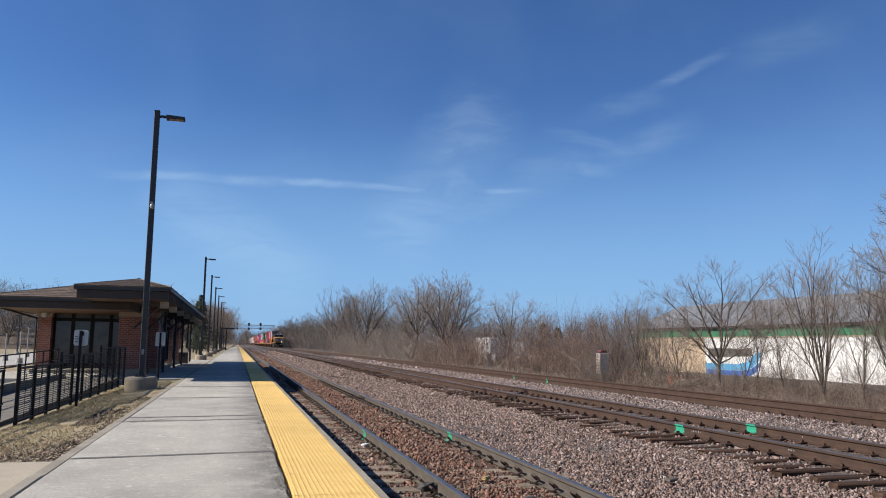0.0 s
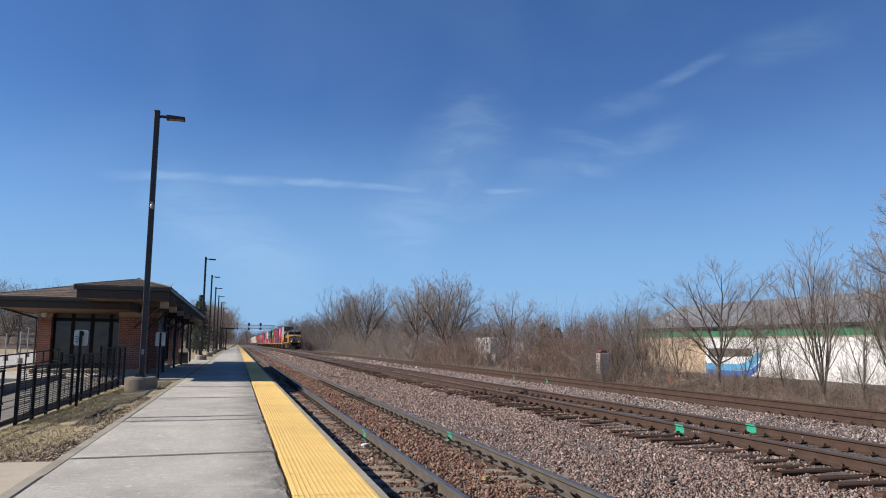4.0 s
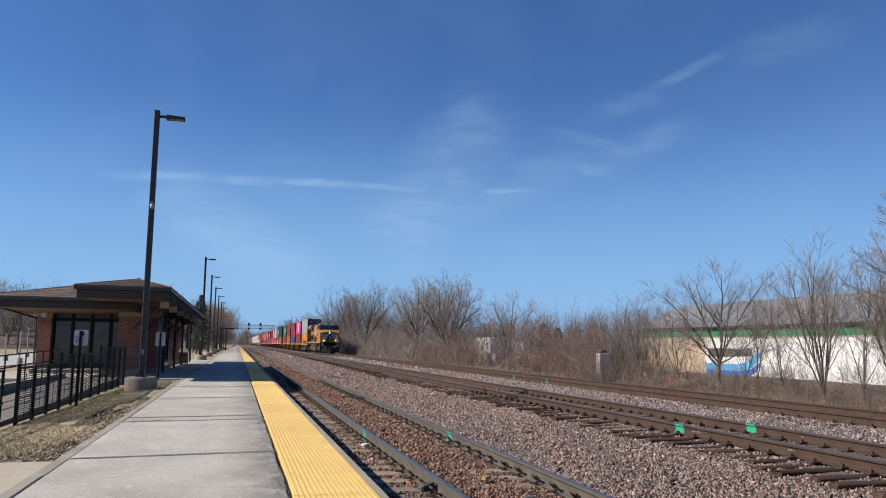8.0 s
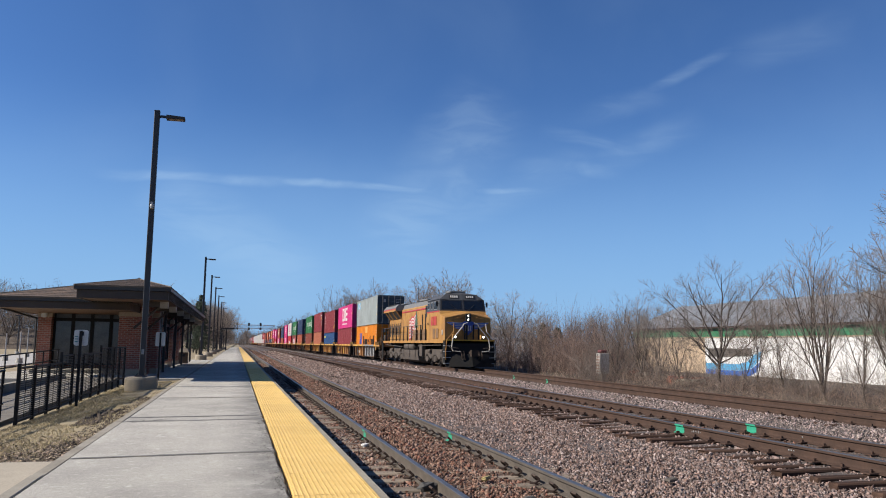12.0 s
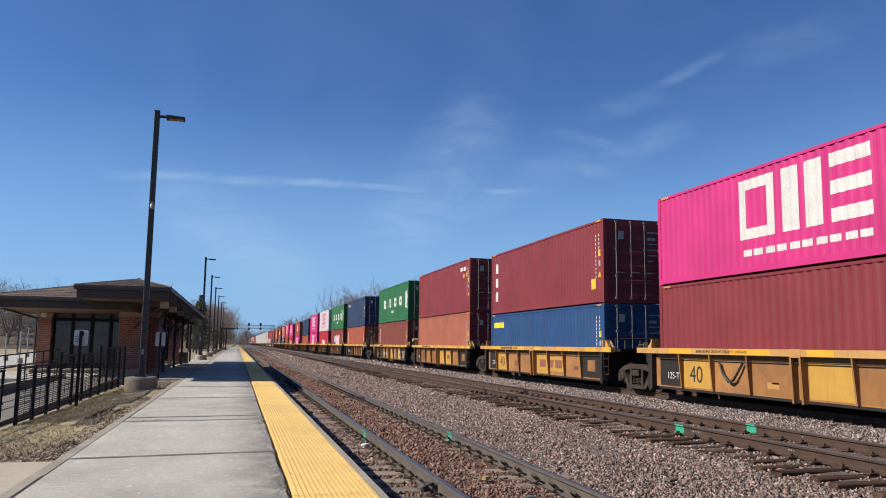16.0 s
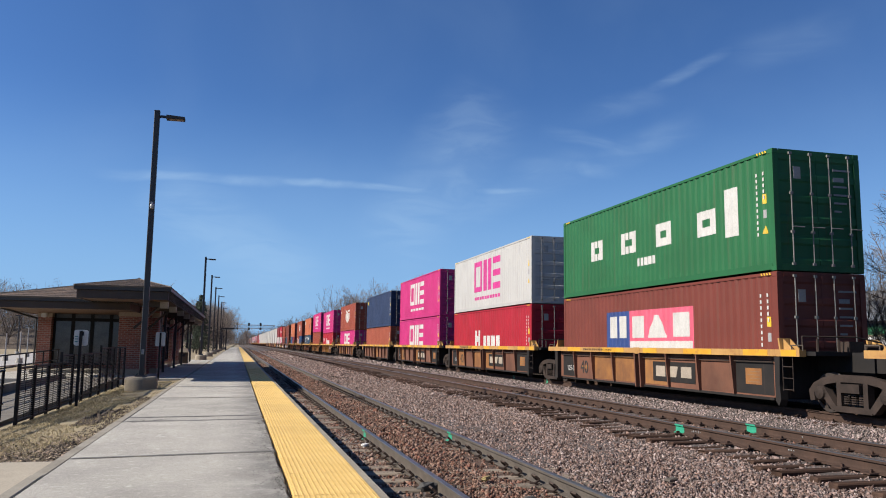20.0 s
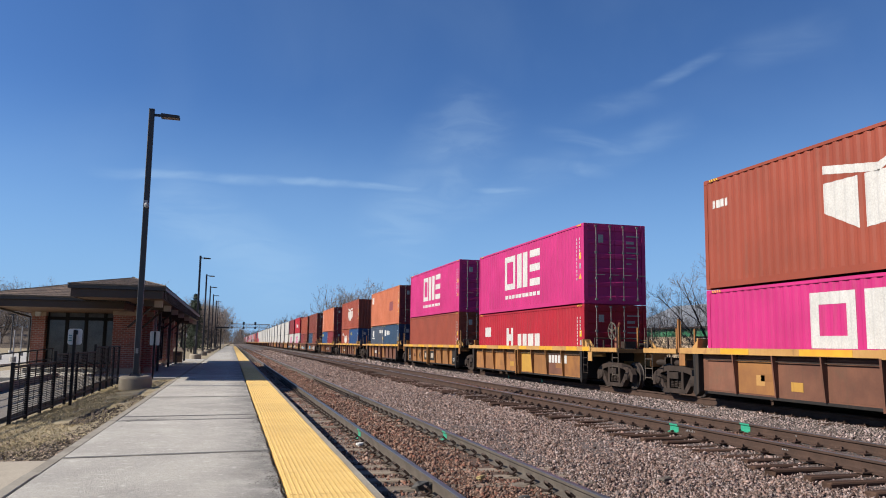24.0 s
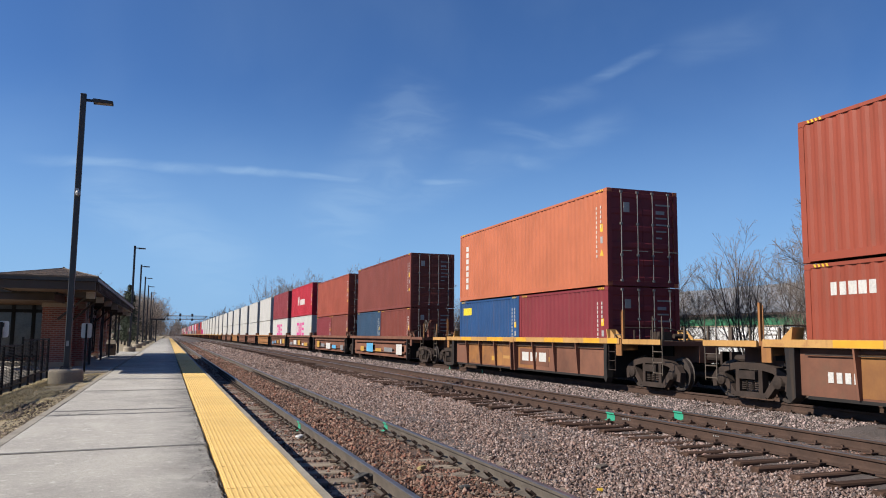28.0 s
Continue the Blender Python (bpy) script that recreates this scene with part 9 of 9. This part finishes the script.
    blocks(*up, [(11.2, 11.62, 1.95, 2.4), (11.2, 11.62, 1.28, 1.7), (11.2, 11.62, 0.6, 1.05)], W)
    blocks(*up, [(0.67, 0.99, 0.5, 0.86)], hazard_yellow, "placard", "yellow placard")
    # 4
    lo, up = load(4, "salmon", "maroon", HC, HC, "faded salmon red container", "dark maroon corrugated container")
    blocks(*up, [(0.9, 1.3, 2.3, 2.5), (1.5, 2.0, 2.3, 2.5)], W, "stencil")
    blocks(*up, [(0.6, 0.85, 1.95, 2.15), (1.2, 1.45, 1.9, 2.1)], hazard_yellow, "placard")
    # 5
    lo, up = load(5, "red_brown", "green", HC, HC, "plain red brown corrugated container", "green container with white blocks and striped panel")
    for a, b in ((8.95, 9.8), (6.7, 7.7), (4.6, 5.45), (2.45, 3.3)):
        blocks(*up, ring_rects(a, b, 1.2, 1.88), W)
    blocks(*up, [(0.6, 1.1, 0.95, 2.18)], W, "striped_panel", "white panel with faint rows")
    blocks(*up, [(5.6, 6.6, 0.72, 0.92)], W)
    blocks(*lo, [(11.2, 11.5, 0.7 + 0.3 * k, 0.92 + 0.3 * k) for k in range(6)], W)
    # 6
    lo, up = load(6, "brick", "navy", HC, HC, "plain brick orange corrugated container", "navy blue container with small white emblem")
    blocks(*up, [(11.3, 11.9, 2.25, 2.55), (9.9, 11.1, 2.3, 2.45)], W)
    blocks(*lo, [(11.2, 11.5, 0.7 + 0.3 * k, 0.92 + 0.3 * k) for k in range(6)], W)
    # 7
    lo, up = load(7, "red_brown", "green", HC, HC, "red brown container with blue and coral sign panel", "green container with white blocks and striped panel")
    for a, b in ((8.9, 9.8), (6.6, 7.6), (4.55, 5.4), (2.35, 3.2)):
        blocks(*up, ring_rects(a, b, 1.17, 1.85), W)
    blocks(*up, [(1.39, 1.95, 1.0, 2.24)], W, "striped_panel", "white panel with faint rows")
    blocks(*up, [(5.45, 6.6, 0.7, 0.95)], W)
    painted(*lo, [rect(7.12, 8.65, 1.0, 2.25)], tal_blue, "sign_panel", label="deep blue sign panel")
    painted(*lo, [rect(3.49, 7.12, 1.0, 2.25)], tal_pink, "sign_panel", label="coral sign panel")
    painted(*lo, [rect(6.2, 6.9, 1.4, 2.07), (4.88, 1.4, 1.45, 5.3, 1.4, 2.07), (5.3, 1.4, 2.07, 5.55, 1.4, 2.07), (5.55, 1.4, 2.07, 5.97, 1.4, 1.45), rect(3.7, 4.55, 1.42, 2.1)], W, "logo", 0.008, "white block lettering")
    painted(*lo, [rect(3.53, 7.1, 1.02, 1.3)], W, "logo", 0.008)
    painted(*lo, [rect(7.3, 7.75, 1.4, 2.1), rect(7.95, 8.45, 1.4, 2.1)], W, "logo", 0.008)
    # 8
    lo, up = load(8, "red", "white", HC, HC, "bright red container with white block lettering", "white refrigerated container with magenta block logo", smooth=True)
    logo_one(*up, 0.95, 2.52, pink_ink, 0.0)
    k_blocks = [(7.35, 7.6, 1.08, 1.88), (7.62, 7.9, 1.3, 1.6), (7.9, 8.2, 1.08, 1.88), (6.3, 6.75, 1.08, 1.6), (5.7, 6.1, 1.08, 1.6), (4.9, 5.5, 1.08, 1.6), (4.25, 4.75, 1.08, 1.6)]
    blocks(*lo, k_blocks, W)
    # 9
    lo, up = load(9, "pink", "pink", HC, HC, "magenta container with white block logo", "magenta container with white block logo")
    logo_one(*up, 0.98, 2.48, W, 0.25)
    logo_one(*lo, 1.08, 2.48, W, 0.28)
    # 10
    lo, up = load(10, "brick", "navy", STD, HC, "plain brick orange corrugated container", "dark navy container with small yellow mark")
    blocks(*up, [(11.2, 11.8, 2.2, 2.5)], yellow_ink)
    # 11
    lo, up = load(11, "pink", "rust", STD, HC, "magenta container with white block logo", "rust brown container with white block emblem")
    logo_one(*lo, 1.12, 2.3, W, 0.1, False)
    hmm_logo(*up, 4.75, 7.9, 0.9, 2.4)
    blocks(*up, [(11.2, 11.9, 2.1, 2.3)], W)
    # 12
    lo, up = load(12, "red", "pink", STD, HC, "bright red container with white block lettering", "magenta container with white block logo")
    logo_one(*up, 0.98, 2.48, W, 0.05)
    blocks(*lo, [(a, b, max(0.98, c), d) for a, b, c, d in k_blocks], W)
    blocks(*lo, [(10.4, 11.2, 1.5, 1.95)], W, "placard")
    # 13
    lo, up = load(13, "rust", "pink", HC, HC, "plain rust brown container", "magenta container with white block logo")
    logo_one(*up, 0.95, 2.45, W, 0.12)
    # 14
    lo0, lo1, up = load(14, (("teal", "steel blue short container with white mark"), ("haze", "faded slate blue short container with white emblem")), "tan", STD, HC, "", "faded orange container with maroon patch")
    blocks(*up, [(10.95, 11.2, 1.95, 2.5), (11.3, 11.55, 1.95, 2.5), (11.65, 11.9, 1.95, 2.5)], W)
    blocks(*up, [(2.53, 3.92, 1.1, 1.8)], patch_maroon, "patch", "maroon repair patch")
    blocks(*lo0, [(3.55, 4.9, 1.8, 2.15), (5.1, 5.7, 1.75, 2.2)], W)
    blocks(*lo1, [(0.4, 2.0, 2.0, 2.25), (4.1, 5.5, 1.5, 1.62), (4.4, 5.2, 1.7, 2.2)], W)
    # 15
    lo0, lo1, up = load(15, (("blue", "blue short container with yellow mark"), ("rust", "rust brown short container with white block emblem")), "rust", STD, HC, "", "rust brown container with white block emblem", doors=False)
    hmm_logo(*up, 4.25, 7.25, 0.85, 2.25)
    hmm_logo(*lo1, 1.6, 3.8, 1.1, 2.0)
    blocks(*lo1, [(4.4, 5.5, 1.95, 2.2)], W)
    blocks(*lo0, [(4.2, 4.4, 2.0, 2.22), (4.45, 4.65, 2.0, 2.22), (4.7, 4.9, 2.0, 2.22), (4.95, 5.15, 2.0, 2.22)], yellow_ink)
    # 16
    lo0, lo1, up = load(16, (("maroon", "plain maroon short container"), ("blue", "blue short container with yellow mark")), "tan", STD, HC, "", "orange container with upright white marks")
    blocks(*up, [(11.2, 11.5, 0.5 + 0.27 * k, 0.7 + 0.27 * k) for k in range(7)], W)
    blocks(*lo1, [(4.7, 5.7, 2.0, 2.3)], yellow_ink)
    # 17 to 20
    load(17, (("red_brown", "plain red brown short container"), ("teal", "plain steel blue short container")), "red_brown", STD, HC, "", "red brown corrugated container")
    load(18, (("red_brown", "plain red brown short container"), ("maroon", "plain maroon short container")), "rust", STD, HC, "", "rust brown corrugated container")
    lo, up = load(19, "white", "red", HC, HC, "white container with magenta block logo", "bright red container with white block lettering")
    logo_one(*lo, 1.1, 2.3, pink_ink, 0, False)
    blocks(*up, k_blocks, W)
    lo, up = load(20, "white", "maroon", HC, HC, "white container with magenta block logo", "plain maroon corrugated container")
    logo_one(*lo, 1.1, 2.3, pink_ink, 0, False)
    # the tail of the train, far down the line
    rng = random.Random(4)
    s = 252.1
    for k in range(46):
        skin = well_brown if k % 3 else well_yellow
        well_car(s, skin, "distant well car of the freight train", "", (False, True), k < 6, None, False, keyed=False)
        if k < 13:
            a, b = "white", "white"
        else:
            a, b = (rng.choice(("red_brown", "brick", "navy", "pink", "white", "maroon", "red", "rust", "grey")) for _ in range(2))
        for zz, hh, col in ((LOW, HC, a), (LOW + HC + 0.02, HC, b)):
            container(s, zz, F, hh, col, f"distant {dict(red_brown='red brown', brick='brick orange', pink='magenta').get(col, col)} container on the freight train", near=False, castings=False, smooth=col == "white")
        s += 15.3


def ring_rects(a, b, z0, z1, t=0.26):
    """A block with a hole, as plain rectangles."""
    return [(a, a + t, z0, z1), (b - t, b, z0, z1), (a + t, b - t, z1 - t * 0.9, z1), (a + t, b - t, z0, z0 + t * 0.9)]


consist()


def motions():
    times = (0.0, 3.0, 6.0, 8.0, 10.0, 11.0, 12.5, 14.0, 16.0, 18.0, 20.0, 22.0, 24.0, 26.0, 28.0)
    for ob, x, y, z in MOVING:
        walk(ob, [(t, Matrix.Translation((x, y + shift(t), z))) for t in times])
    steps = [k / FPS for k in range(28 * FPS + 1)]
    gone = [shift(0) - shift(t) for t in steps]
    for w, at, r in WHEELS:
        walk(w, [(t, Matrix.Translation(at) @ Matrix.Rotation(d / r, 4, "X")) for t, d in zip(steps, gone)])


motions()
